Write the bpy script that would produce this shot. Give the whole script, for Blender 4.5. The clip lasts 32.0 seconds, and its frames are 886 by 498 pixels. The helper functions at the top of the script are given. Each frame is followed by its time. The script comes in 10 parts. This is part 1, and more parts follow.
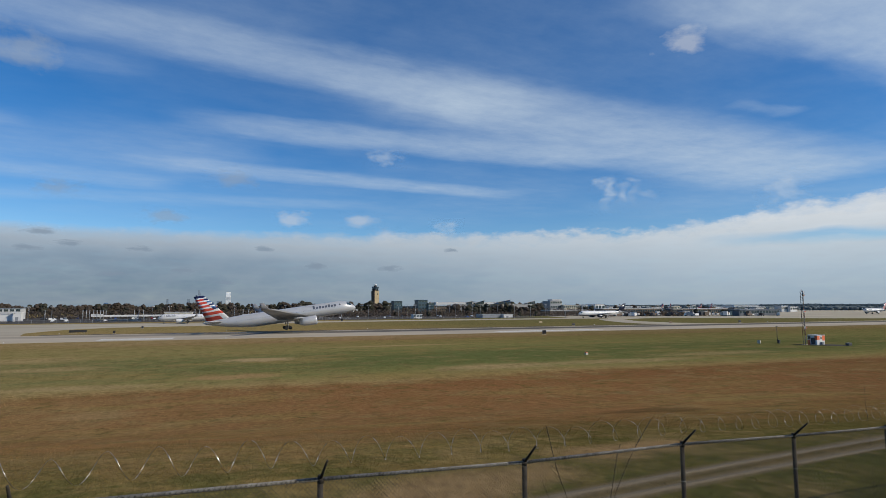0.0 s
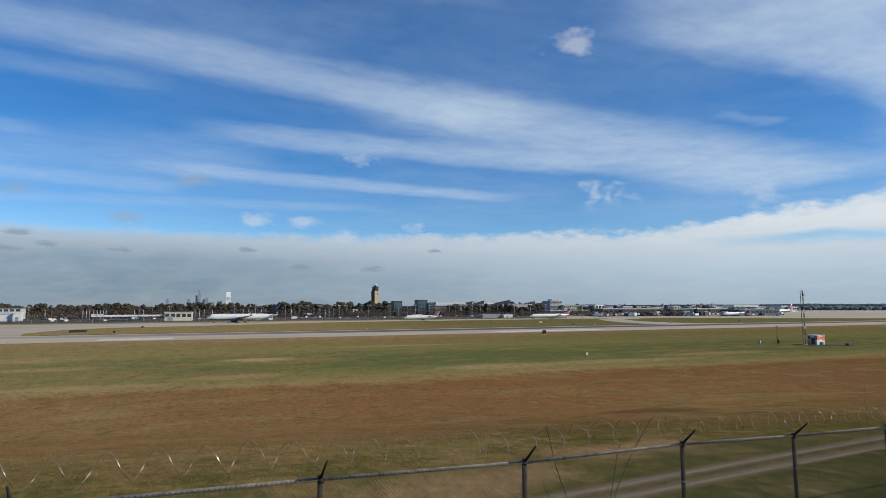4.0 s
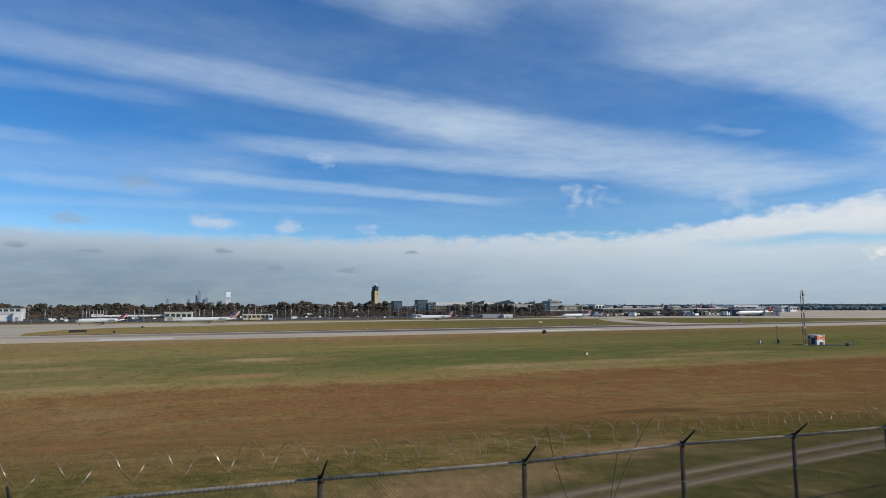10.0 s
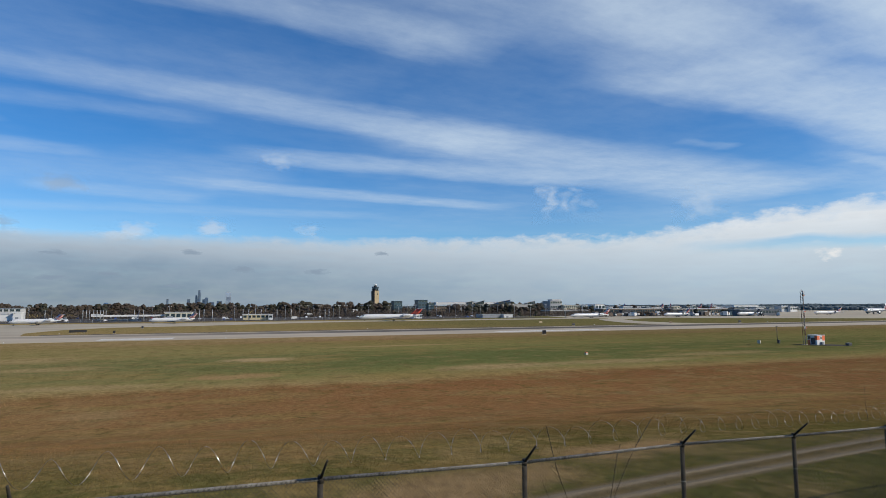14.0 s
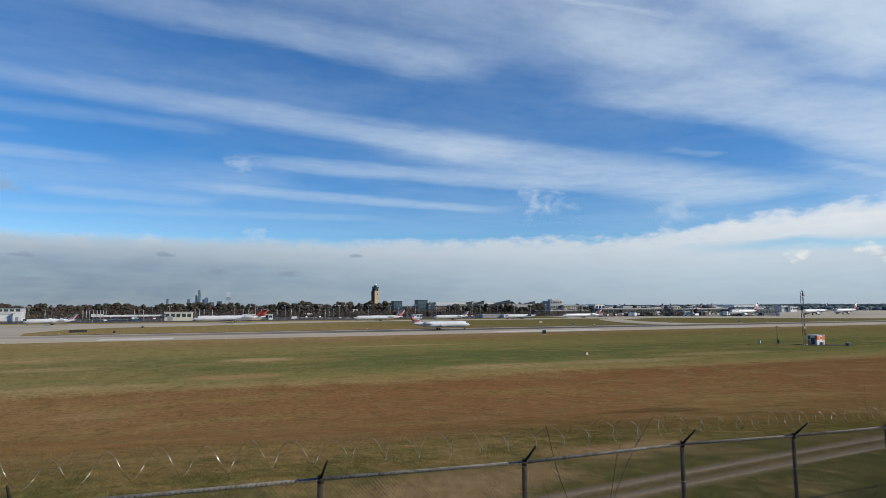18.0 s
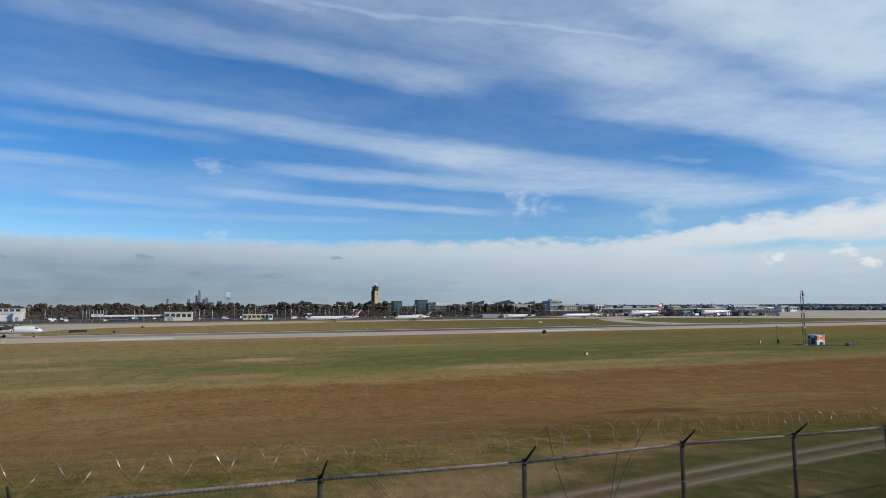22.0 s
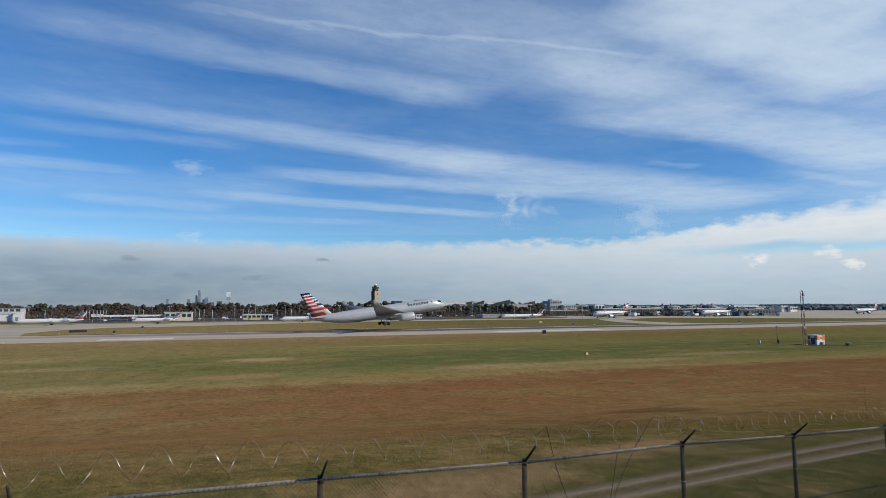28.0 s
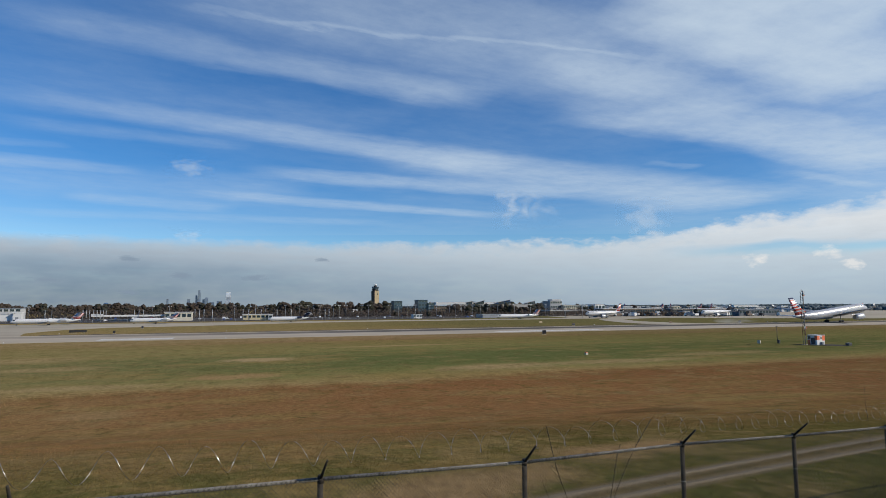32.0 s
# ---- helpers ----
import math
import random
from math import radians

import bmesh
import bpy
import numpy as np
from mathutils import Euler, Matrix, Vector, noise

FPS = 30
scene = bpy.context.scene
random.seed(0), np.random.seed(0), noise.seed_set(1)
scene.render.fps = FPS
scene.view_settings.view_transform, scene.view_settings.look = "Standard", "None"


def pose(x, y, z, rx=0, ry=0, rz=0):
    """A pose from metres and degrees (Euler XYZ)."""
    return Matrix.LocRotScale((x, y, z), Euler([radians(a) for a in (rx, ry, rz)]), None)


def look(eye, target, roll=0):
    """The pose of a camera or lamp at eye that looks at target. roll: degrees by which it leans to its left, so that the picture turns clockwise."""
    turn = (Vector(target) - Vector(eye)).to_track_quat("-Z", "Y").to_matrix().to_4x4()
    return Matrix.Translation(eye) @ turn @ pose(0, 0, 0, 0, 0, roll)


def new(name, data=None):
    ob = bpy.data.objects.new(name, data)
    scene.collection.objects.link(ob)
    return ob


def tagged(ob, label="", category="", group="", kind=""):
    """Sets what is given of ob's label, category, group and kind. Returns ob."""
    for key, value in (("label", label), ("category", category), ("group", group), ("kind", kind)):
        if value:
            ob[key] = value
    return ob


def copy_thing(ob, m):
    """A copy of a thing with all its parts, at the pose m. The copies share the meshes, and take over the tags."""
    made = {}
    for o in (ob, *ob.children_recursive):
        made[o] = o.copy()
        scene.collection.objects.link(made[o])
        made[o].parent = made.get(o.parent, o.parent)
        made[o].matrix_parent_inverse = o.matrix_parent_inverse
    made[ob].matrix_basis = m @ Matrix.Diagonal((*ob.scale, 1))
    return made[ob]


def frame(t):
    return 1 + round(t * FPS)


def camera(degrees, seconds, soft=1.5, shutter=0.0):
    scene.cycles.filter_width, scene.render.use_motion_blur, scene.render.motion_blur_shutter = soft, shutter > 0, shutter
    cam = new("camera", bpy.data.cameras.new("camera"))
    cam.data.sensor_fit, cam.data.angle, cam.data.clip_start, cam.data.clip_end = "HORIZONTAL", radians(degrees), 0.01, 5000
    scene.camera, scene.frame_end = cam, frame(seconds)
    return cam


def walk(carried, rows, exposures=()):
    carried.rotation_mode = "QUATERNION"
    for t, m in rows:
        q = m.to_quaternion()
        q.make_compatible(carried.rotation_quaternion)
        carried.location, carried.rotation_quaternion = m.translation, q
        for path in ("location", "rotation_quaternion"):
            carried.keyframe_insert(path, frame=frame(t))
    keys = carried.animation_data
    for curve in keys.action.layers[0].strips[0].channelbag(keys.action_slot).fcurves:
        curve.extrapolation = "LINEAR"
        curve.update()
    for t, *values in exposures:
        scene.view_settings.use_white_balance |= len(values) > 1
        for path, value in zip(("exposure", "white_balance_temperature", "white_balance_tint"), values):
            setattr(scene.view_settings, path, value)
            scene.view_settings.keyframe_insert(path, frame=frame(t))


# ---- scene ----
# ---------------- camera ----------------
cam = camera(73.76, 32.0, soft=0.62)
eye = pose(0, 0, 10.35, 95.5205, 0, -20.033) @ pose(0, 0, 0, 0, 0, -0.26)
walk(cam, [(0.0, eye), (32.0, eye)], exposures=[(0.0, -0.16), (0.6, -0.04), (1.2, 0.0), (28.2, 0.0), (29.6, -0.08), (32.0, -0.08)])

# ---------------- sky and sun ----------------
SUN_TO = Vector((0.80, -0.60, 0.0)).normalized()
SUN_ELEVATION = radians(33)
sun_dir = Vector((SUN_TO.x * math.cos(SUN_ELEVATION), SUN_TO.y * math.cos(SUN_ELEVATION), math.sin(SUN_ELEVATION)))
world = bpy.data.worlds.new("sky")
scene.world = world
world.use_nodes = True
wn = world.node_tree
sky = wn.nodes.new("ShaderNodeTexSky")
sky.sky_type = "NISHITA"
sky.sun_disc = False
sky.sun_elevation = SUN_ELEVATION
sky.sun_rotation = math.atan2(SUN_TO.x, SUN_TO.y)
sky.altitude = 200
sky.air_density = 0.92
sky.dust_density = 0.1
sky.ozone_density = 3.0
deep = wn.nodes.new("ShaderNodeHueSaturation")
deep.inputs["Saturation"].default_value = 1.40
deep.inputs["Hue"].default_value = 0.5065
wn.links.new(sky.outputs[0], deep.inputs["Color"])
wn.links.new(deep.outputs[0], wn.nodes["Background"].inputs[0])
wn.nodes["Background"].inputs[1].default_value = 0.122
sun = new("sun", bpy.data.lights.new("sun", "SUN"))
sun.data.energy = 4.55
sun.data.angle = radians(0.53)
sun.data.color = (1.0, 0.92, 0.78)
sun.matrix_world = look(sun_dir * 200, (0, 0, 0))


# ---------------- materials ----------------
def nodes_of(name):
    m = bpy.data.materials.new(name)
    m.use_nodes = True
    nt = m.node_tree
    return m, nt, nt.nodes["Principled BSDF"]


def node(nt, kind, **values):
    n = nt.nodes.new(kind)
    for key, value in values.items():
        n.inputs[key.replace("_", " ")].default_value = value
    return n


def maths(nt, op, a, b=None, c=None, clamp=False):
    n = nt.nodes.new("ShaderNodeMath")
    n.operation = op
    n.use_clamp = clamp
    for i, v in enumerate((a, b, c)):
        if v is None:
            continue
        if isinstance(v, (int, float)):
            n.inputs[i].default_value = v
        else:
            nt.links.new(v, n.inputs[i])
    return n.outputs[0]


def mixed(nt, fac, a, b):
    n = nt.nodes.new("ShaderNodeMix")
    n.data_type = "RGBA"
    for i, v in ((0, fac), (6, a), (7, b)):
        if isinstance(v, (int, float)):
            n.inputs[i].default_value = v
        elif isinstance(v, tuple):
            n.inputs[i].default_value = (*v, 1)
        else:
            nt.links.new(v, n.inputs[i])
    return n.outputs[2]


def ramp(nt, fac, stops, mode="LINEAR"):
    n = nt.nodes.new("ShaderNodeValToRGB")
    n.color_ramp.interpolation = mode
    while len(n.color_ramp.elements) < len(stops):
        n.color_ramp.elements.new(0.5)
    for e, (p, c) in zip(n.color_ramp.elements, stops):
        e.position = p
        e.color = (c, c, c, 1) if isinstance(c, (int, float)) else (*c, 1)
    nt.links.new(fac, n.inputs[0])
    return n.outputs[0]


def noise_of(nt, vec, scale, detail=4.0, rough=0.55, stretch=(1, 1, 1), turn=0.0):
    mp = nt.nodes.new("ShaderNodeMapping")
    mp.inputs["Scale"].default_value = stretch
    mp.inputs["Rotation"].default_value = (0, 0, turn)
    nt.links.new(vec, mp.inputs[0])
    n = node(nt, "ShaderNodeTexNoise", Scale=scale, Detail=detail, Roughness=rough)
    nt.links.new(mp.outputs[0], n.inputs["Vector"])
    return n.outputs[0]


def place(nt, which="Object"):
    return nt.nodes.new("ShaderNodeTexCoord").outputs[which]


def bump(nt, bsdf, height, strength, distance):
    b = node(nt, "ShaderNodeBump", Strength=strength, Distance=distance)
    nt.links.new(height, b.inputs["Height"])
    nt.links.new(b.outputs[0], bsdf.inputs["Normal"])


def paint(name, color, rough=0.6, metal=0.0, vary=0.25, scale=0.6, relief=0.0, grime=(0.45, 0.4, 0.33)):
    """Plain surface with grain, a little grime and optional relief."""
    m, nt, p = nodes_of(name)
    co = place(nt)
    a = noise_of(nt, co, scale, 5)
    b = noise_of(nt, co, scale * 9, 3)
    f = maths(nt, "MULTIPLY", ramp(nt, maths(nt, "ADD", maths(nt, "MULTIPLY", a, 0.7), maths(nt, "MULTIPLY", b, 0.3)), ((0.35, 0.0), (0.7, 1.0))), vary)
    dark = tuple(c * g for c, g in zip(color, grime))
    nt.links.new(mixed(nt, f, color, dark), p.inputs["Base Color"])
    p.inputs["Roughness"].default_value = rough
    p.inputs["Metallic"].default_value = metal
    if relief:
        bump(nt, p, b, 0.4, relief)
    return m


def glass(name, color=(0.03, 0.05, 0.06)):
    m, nt, p = nodes_of(name)
    p.inputs["Base Color"].default_value = (*color, 1)
    p.inputs["Roughness"].default_value = 0.08
    p.inputs["Specular IOR Level"].default_value = 0.8
    return m


WHITE = paint("white_paint", (0.64, 0.63, 0.61), 0.35, 0.0, 0.10, 0.3)
SILVER = paint("silver_paint", (0.50, 0.51, 0.52), 0.35, 0.25, 0.10, 0.2)
CREAM = paint("cream_wall", (0.56, 0.52, 0.42), 0.8, 0, 0.3, 0.2)
TAN = paint("tan_concrete", (0.42, 0.33, 0.20), 0.85, 0, 0.25, 0.15)
TANWALL = paint("tan_stucco", (0.50, 0.42, 0.26), 0.85, 0, 0.3, 0.2)
GREY = paint("grey_metal", (0.30, 0.31, 0.32), 0.5, 0.3, 0.3, 0.4)
DARK = paint("dark_metal", (0.05, 0.05, 0.055), 0.5, 0.2, 0.3, 0.4)
BROWNWALL = paint("brown_wall", (0.16, 0.12, 0.09), 0.8, 0, 0.4, 0.2)
NAVY = paint("navy_paint", (0.008, 0.013, 0.035), 0.35, 0, 0.15, 0.5)
TEAL = paint("teal_cladding", (0.055, 0.092, 0.115), 0.35, 0.1, 0.3, 0.1)
CONCRETEGREY = paint("grey_concrete", (0.33, 0.33, 0.32), 0.85, 0, 0.3, 0.1)
SLATE = paint("slate_cladding", (0.10, 0.115, 0.135), 0.6, 0, 0.35, 0.15)
BLUE = paint("blue_paint", (0.05, 0.11, 0.22), 0.45, 0, 0.2, 0.3)
RED = paint("red_paint", (0.50, 0.07, 0.045), 0.45, 0, 0.25, 0.6)
RUSTY = paint("faded_mast_orange", (0.20, 0.085, 0.05), 0.7, 0.1, 0.5, 2.0)
DULL = paint("dull_mast_steel", (0.16, 0.15, 0.14), 0.7, 0.2, 0.5, 2.0)
ORANGE = paint("orange_paint", (0.75, 0.17, 0.06), 0.55, 0, 0.25, 1.0)
BLACK = paint("black_rubber", (0.02, 0.02, 0.02), 0.8, 0, 0.2, 1.0)
ROOF = paint("pale_roof", (0.50, 0.50, 0.49), 0.7, 0, 0.35, 0.1)
WINGGREY = paint("wing_grey", (0.235, 0.24, 0.25), 0.45, 0.1, 0.2, 0.3)
HULLSILVER = paint("aircraft_silver", (0.46, 0.465, 0.47), 0.36, 0.2, 0.2, 0.25)
HULLWHITE = paint("aircraft_white", (0.60, 0.60, 0.595), 0.32, 0.0, 0.18, 0.25)
CHALK = paint("worn_road_paint", (0.62, 0.60, 0.55), 0.8, 0, 0.5, 1.5)
LETTER = paint("grey_lettering", (0.07, 0.085, 0.11), 0.4, 0, 0.1, 1.0)
PIPE = paint("galvanised_pipe", (0.25, 0.235, 0.21), 0.85, 0.15, 0.85, 9.0, 0.003, (0.2, 0.18, 0.16))
RUSTPIPE = paint("weathered_post", (0.060, 0.052, 0.043), 0.95, 0.05, 0.9, 9.0, 0.003, (0.2, 0.18, 0.16))
# dark brown for the tower's side away from the sun
TOWERSHADE = paint("shaded_brown", (0.075, 0.058, 0.046), 0.85, 0, 0.4, 0.4)
RAZOR = paint("razor_steel", (0.125, 0.090, 0.045), 0.33, 0.0, 0.3, 8.0)
RAZOR.node_tree.nodes["Principled BSDF"].inputs["IOR"].default_value = 2.6
WIRE = paint("chain_wire", (0.085, 0.074, 0.056), 0.75, 0.1, 0.4, 5.0)
for dull in (PIPE, RUSTPIPE, WIRE):
    dull.node_tree.nodes["Principled BSDF"].inputs["Specular IOR Level"].default_value = 0.12
GLASS = glass("dark_glass")
BARK = paint("bark", (0.10, 0.075, 0.055), 0.9, 0, 0.4, 2.0)
STEM = paint("dry_stem", (0.075, 0.058, 0.038), 0.9, 0, 0.4, 8.0)


def striped_tail():
    """Fin paint in level stripes: navy and red above, broad red below, on white."""
    m, nt, p = nodes_of("striped_tail")
    co = place(nt, "Generated")
    sep = nt.nodes.new("ShaderNodeSeparateXYZ")
    nt.links.new(co, sep.inputs[0])
    h = maths(nt, "ADD", sep.outputs[2], maths(nt, "MULTIPLY", sep.outputs[0], -0.06))
    wht, red, blu, sky_blue = (0.60, 0.60, 0.60), (0.50, 0.06, 0.035), (0.015, 0.022, 0.07), (0.05, 0.13, 0.30)
    rear = ((0.0, red), (0.12, wht), (0.20, red), (0.31, wht), (0.37, red), (0.46, wht), (0.52, red), (0.60, wht), (0.66, red), (0.74, wht), (0.79, red), (0.86, wht), (0.91, blu))
    fore = ((0.0, wht), (0.20, red), (0.31, wht), (0.40, blu), (0.47, sky_blue), (0.52, wht), (0.57, blu), (0.63, wht), (0.68, sky_blue), (0.74, wht), (0.79, blu), (0.86, wht), (0.91, blu))
    a = ramp(nt, h, rear, "CONSTANT")
    b = ramp(nt, h, fore, "CONSTANT")
    lean = maths(nt, "ADD", sep.outputs[0], maths(nt, "MULTIPLY", sep.outputs[2], 0.6))
    nt.links.new(mixed(nt, maths(nt, "GREATER_THAN", lean, 0.80), a, b), p.inputs["Base Color"])
    p.inputs["Roughness"].default_value = 0.35
    return m


STRIPES = striped_tail()


def two_tone(name, top, bottom, level):
    """Hull paint that changes colour at a height above the ground."""
    m, nt, p = nodes_of(name)
    co = place(nt)
    sep = nt.nodes.new("ShaderNodeSeparateXYZ")
    nt.links.new(co, sep.inputs[0])
    g = noise_of(nt, co, 0.7, 4)
    base = mixed(nt, maths(nt, "GREATER_THAN", sep.outputs[2], level), bottom, top)
    nt.links.new(mixed(nt, maths(nt, "MULTIPLY", g, 0.15), base, tuple(c * 0.7 for c in top)), p.inputs["Base Color"])
    p.inputs["Roughness"].default_value = 0.33
    return m


def leafy(nt, p, color):
    """Thin leaf: half of the light is scattered back, half through."""
    thin = nt.nodes.new("ShaderNodeBsdfTranslucent")
    mix = nt.nodes.new("ShaderNodeMixShader")
    mix.inputs[0].default_value = 0.5
    nt.links.new(color, p.inputs["Base Color"])
    nt.links.new(color, thin.inputs[0])
    nt.links.new(p.outputs[0], mix.inputs[1])
    nt.links.new(thin.outputs[0], mix.inputs[2])
    nt.links.new(mix.outputs[0], nt.nodes["Material Output"].inputs[0])


def field_colour(nt):
    """Bands of green, tan and rust grass by distance from the fence, with patches."""
    co = place(nt)
    sep = nt.nodes.new("ShaderNodeSeparateXYZ")
    nt.links.new(co, sep.inputs[0])
    long = noise_of(nt, co, 0.035, 6, 0.62, (0.45, 1, 1))
    mid = noise_of(nt, co, 0.24, 7, 0.72, (1.0, 0.75, 1))
    fine = noise_of(nt, co, 1.9, 6, 0.72, (1, 0.62, 1))
    tiny = noise_of(nt, co, 8.0, 4, 0.7, (1, 0.5, 1))
    x, y = sep.outputs[0], sep.outputs[1]
    y = maths(nt, "ADD", y, maths(nt, "MULTIPLY", maths(nt, "SUBTRACT", long, 0.5), 14.0))
    y = maths(nt, "ADD", y, maths(nt, "MULTIPLY", maths(nt, "SUBTRACT", mid, 0.5), 11.0))
    y = maths(nt, "ADD", y, maths(nt, "MULTIPLY", maths(nt, "SUBTRACT", fine, 0.5), 9.0))
    green, olive, tan, rust = (0.104, 0.118, 0.040), (0.185, 0.165, 0.058), (0.28, 0.21, 0.09), (0.200, 0.098, 0.040)
    f = maths(nt, "DIVIDE", y, 500.0, clamp=True)
    band = ramp(nt, f, ((0.0, (0.080, 0.064, 0.021)), (0.024, (0.112, 0.086, 0.029)), (0.044, (0.185, 0.120, 0.047)), (0.062, (0.215, 0.118, 0.048)), (0.158, rust), (0.168, (0.27, 0.190, 0.078)), (0.182, olive),
                        (0.205, green), (0.25, green), (0.29, olive), (0.35, (0.19, 0.145, 0.052)), (0.365, (0.23, 0.135, 0.065)), (0.392, (0.26, 0.17, 0.09)), (0.515, (0.26, 0.175, 0.085)), (0.56, (0.235, 0.17, 0.07)), (0.64, (0.20, 0.155, 0.06)), (0.80, (0.235, 0.17, 0.08)), (0.84, tan)))
    spots = []
    patch = ramp(nt, noise_of(nt, co, 0.055, 6, 0.65, (0.5, 1.2, 1)), ((0.50, 0.0), (0.64, 0.75)))
    col = mixed(nt, patch, band, (0.235, 0.165, 0.06))
    for px, py, sx, sy in ((44.2, 93.5, 15, 5.5), (70.0, 94.0, 22, 4.6), (-28.0, 117.0, 12, 5.0), (-18.7, 89.0, 14, 3.4), (-36.0, 138.0, 12, 9.0), (42.2, 152.6, 26, 3.0), (100.0, 101.0, 20, 4.0)):
        dx = maths(nt, "DIVIDE", maths(nt, "SUBTRACT", x, px), sx)
        dy = maths(nt, "DIVIDE", maths(nt, "SUBTRACT", sep.outputs[1], py), sy)
        d = maths(nt, "SQRT", maths(nt, "ADD", maths(nt, "MULTIPLY", dx, dx), maths(nt, "MULTIPLY", dy, dy)))
        d = maths(nt, "ADD", d, maths(nt, "MULTIPLY", maths(nt, "SUBTRACT", mid, 0.5), 1.9))
        col = mixed(nt, ramp(nt, d, ((0.45, 0.85), (1.05, 0.0))), col, (0.31, 0.220, 0.105))
    for px, py, sx, sy, tone, most in ((5.8, 123.3, 7.6, 5.0, (0.33, 0.235, 0.118), 0.9), (1.4, 94.0, 8.0, 3.6, (0.29, 0.185, 0.085), 0.8), (-11.5, 66.0, 4.5, 3.5, (0.26, 0.180, 0.085), 0.5),
                                       (33.5, 40.5, 6.0, 4.5, (0.075, 0.048, 0.022), 0.5), (14.0, 18.6, 6.5, 2.4, (0.245, 0.160, 0.078), 0.85), (6.4, 14.6, 4.2, 2.0, (0.240, 0.158, 0.076), 0.85)):
        dx = maths(nt, "DIVIDE", maths(nt, "SUBTRACT", x, px), sx)
        dy = maths(nt, "DIVIDE", maths(nt, "SUBTRACT", maths(nt, "SUBTRACT", sep.outputs[1], py), maths(nt, "MULTIPLY", maths(nt, "SUBTRACT", x, px), 0.26 if py < 30 else 0.0)), sy)
        d = maths(nt, "SQRT", maths(nt, "ADD", maths(nt, "MULTIPLY", dx, dx), maths(nt, "MULTIPLY", dy, dy)))
        d = maths(nt, "ADD", d, maths(nt, "ADD", maths(nt, "MULTIPLY", maths(nt, "SUBTRACT", mid, 0.5), 2.2), maths(nt, "MULTIPLY", maths(nt, "SUBTRACT", long, 0.5), 1.6)))
        spots.append((ramp(nt, d, ((0.5, most), (1.05, 0.0))), tone))
    west = ramp(nt, maths(nt, "DIVIDE", maths(nt, "ADD", maths(nt, "SUBTRACT", x, maths(nt, "MULTIPLY", sep.outputs[1], 0.3)), 80.0), 100.0, clamp=True), ((0.0, 0.50), (0.8, 0.0)))
    west = maths(nt, "MULTIPLY", west, ramp(nt, mid, ((0.35, 0.35), (0.6, 1.2))))
    col = mixed(nt, west, col, (0.27, 0.205, 0.09))
    east = maths(nt, "MULTIPLY", ramp(nt, maths(nt, "DIVIDE", x, 260.0, clamp=True), ((0.25, 0.0), (0.8, 0.75))), maths(nt, "GREATER_THAN", sep.outputs[1], 250.0))
    col = mixed(nt, east, col, (0.15, 0.135, 0.058))
    # green band gets darker with growing x
    darker_east = maths(nt, "MULTIPLY", ramp(nt, maths(nt, "DIVIDE", x, 260.0, clamp=True), ((0.18, 0.0), (0.5, 0.42))), ramp(nt, maths(nt, "DIVIDE", sep.outputs[1], 200.0, clamp=True), ((0.38, 0.0), (0.48, 1.0))))
    col = mixed(nt, darker_east, col, (0.085, 0.088, 0.030))
    deep_rust = maths(nt, "MULTIPLY", ramp(nt, maths(nt, "DIVIDE", x, 120.0, clamp=True), ((0.3, 0.0), (0.8, 0.5))), ramp(nt, maths(nt, "DIVIDE", sep.outputs[1], 100.0, clamp=True), ((0.3, 0.0), (0.42, 1.0), (0.78, 1.0), (0.86, 0.0))))
    col = mixed(nt, deep_rust, col, (0.125, 0.062, 0.028))
    off = maths(nt, "SUBTRACT", sep.outputs[1], maths(nt, "MULTIPLY_ADD", x, 0.262, 10.40))
    off = maths(nt, "ADD", maths(nt, "ABSOLUTE", off), maths(nt, "MULTIPLY", maths(nt, "SUBTRACT", mid, 0.5), 1.3))
    worn = maths(nt, "MULTIPLY", ramp(nt, off, ((0.5, 0.85), (1.15, 0.0))), ramp(nt, fine, ((0.35, 0.45), (0.6, 1.0))))
    tuft = maths(nt, "MULTIPLY", ramp(nt, noise_of(nt, co, 0.45, 5, 0.65), ((0.46, 0.0), (0.58, 0.7))), ramp(nt, maths(nt, "DIVIDE", sep.outputs[1], 60.0, clamp=True), ((0.22, 1.0), (0.5, 0.0))))
    col = mixed(nt, tuft, col, (0.055, 0.068, 0.018))
    blot = ramp(nt, mid, ((0.36, 0.8), (0.52, 0.0)))
    col = mixed(nt, maths(nt, "MULTIPLY", blot, 0.38), col, (0.080, 0.074, 0.020))
    # grass turns darker green to the right, close to the fence
    dark_green = maths(nt, "MULTIPLY", ramp(nt, maths(nt, "DIVIDE", maths(nt, "SUBTRACT", x, maths(nt, "MULTIPLY", sep.outputs[1], 0.25)), 40.0), ((0.0, 0.0), (0.22, 0.85))), ramp(nt, maths(nt, "DIVIDE", y, 100.0), ((0.12, 1.0), (0.42, 0.0))))
    col = mixed(nt, dark_green, col, (0.040, 0.046, 0.010))
    # straw and olive scraps at two sizes, and thin mown lines of dry grass across the strip
    straw = ramp(nt, noise_of(nt, co, 0.16, 7, 0.72, (0.9, 1.0, 1)), ((0.52, 0.0), (0.62, 0.55)))
    col = mixed(nt, straw, col, (0.215, 0.150, 0.066))
    olive_scrap = ramp(nt, noise_of(nt, co, 0.42, 6, 0.70, (1.0, 0.85, 1)), ((0.53, 0.0), (0.66, 0.55)))
    col = mixed(nt, olive_scrap, col, (0.082, 0.076, 0.024))
    pale_scrap = ramp(nt, noise_of(nt, co, 0.75, 6, 0.72, (1.0, 0.75, 1)), ((0.55, 0.0), (0.70, 0.5)))
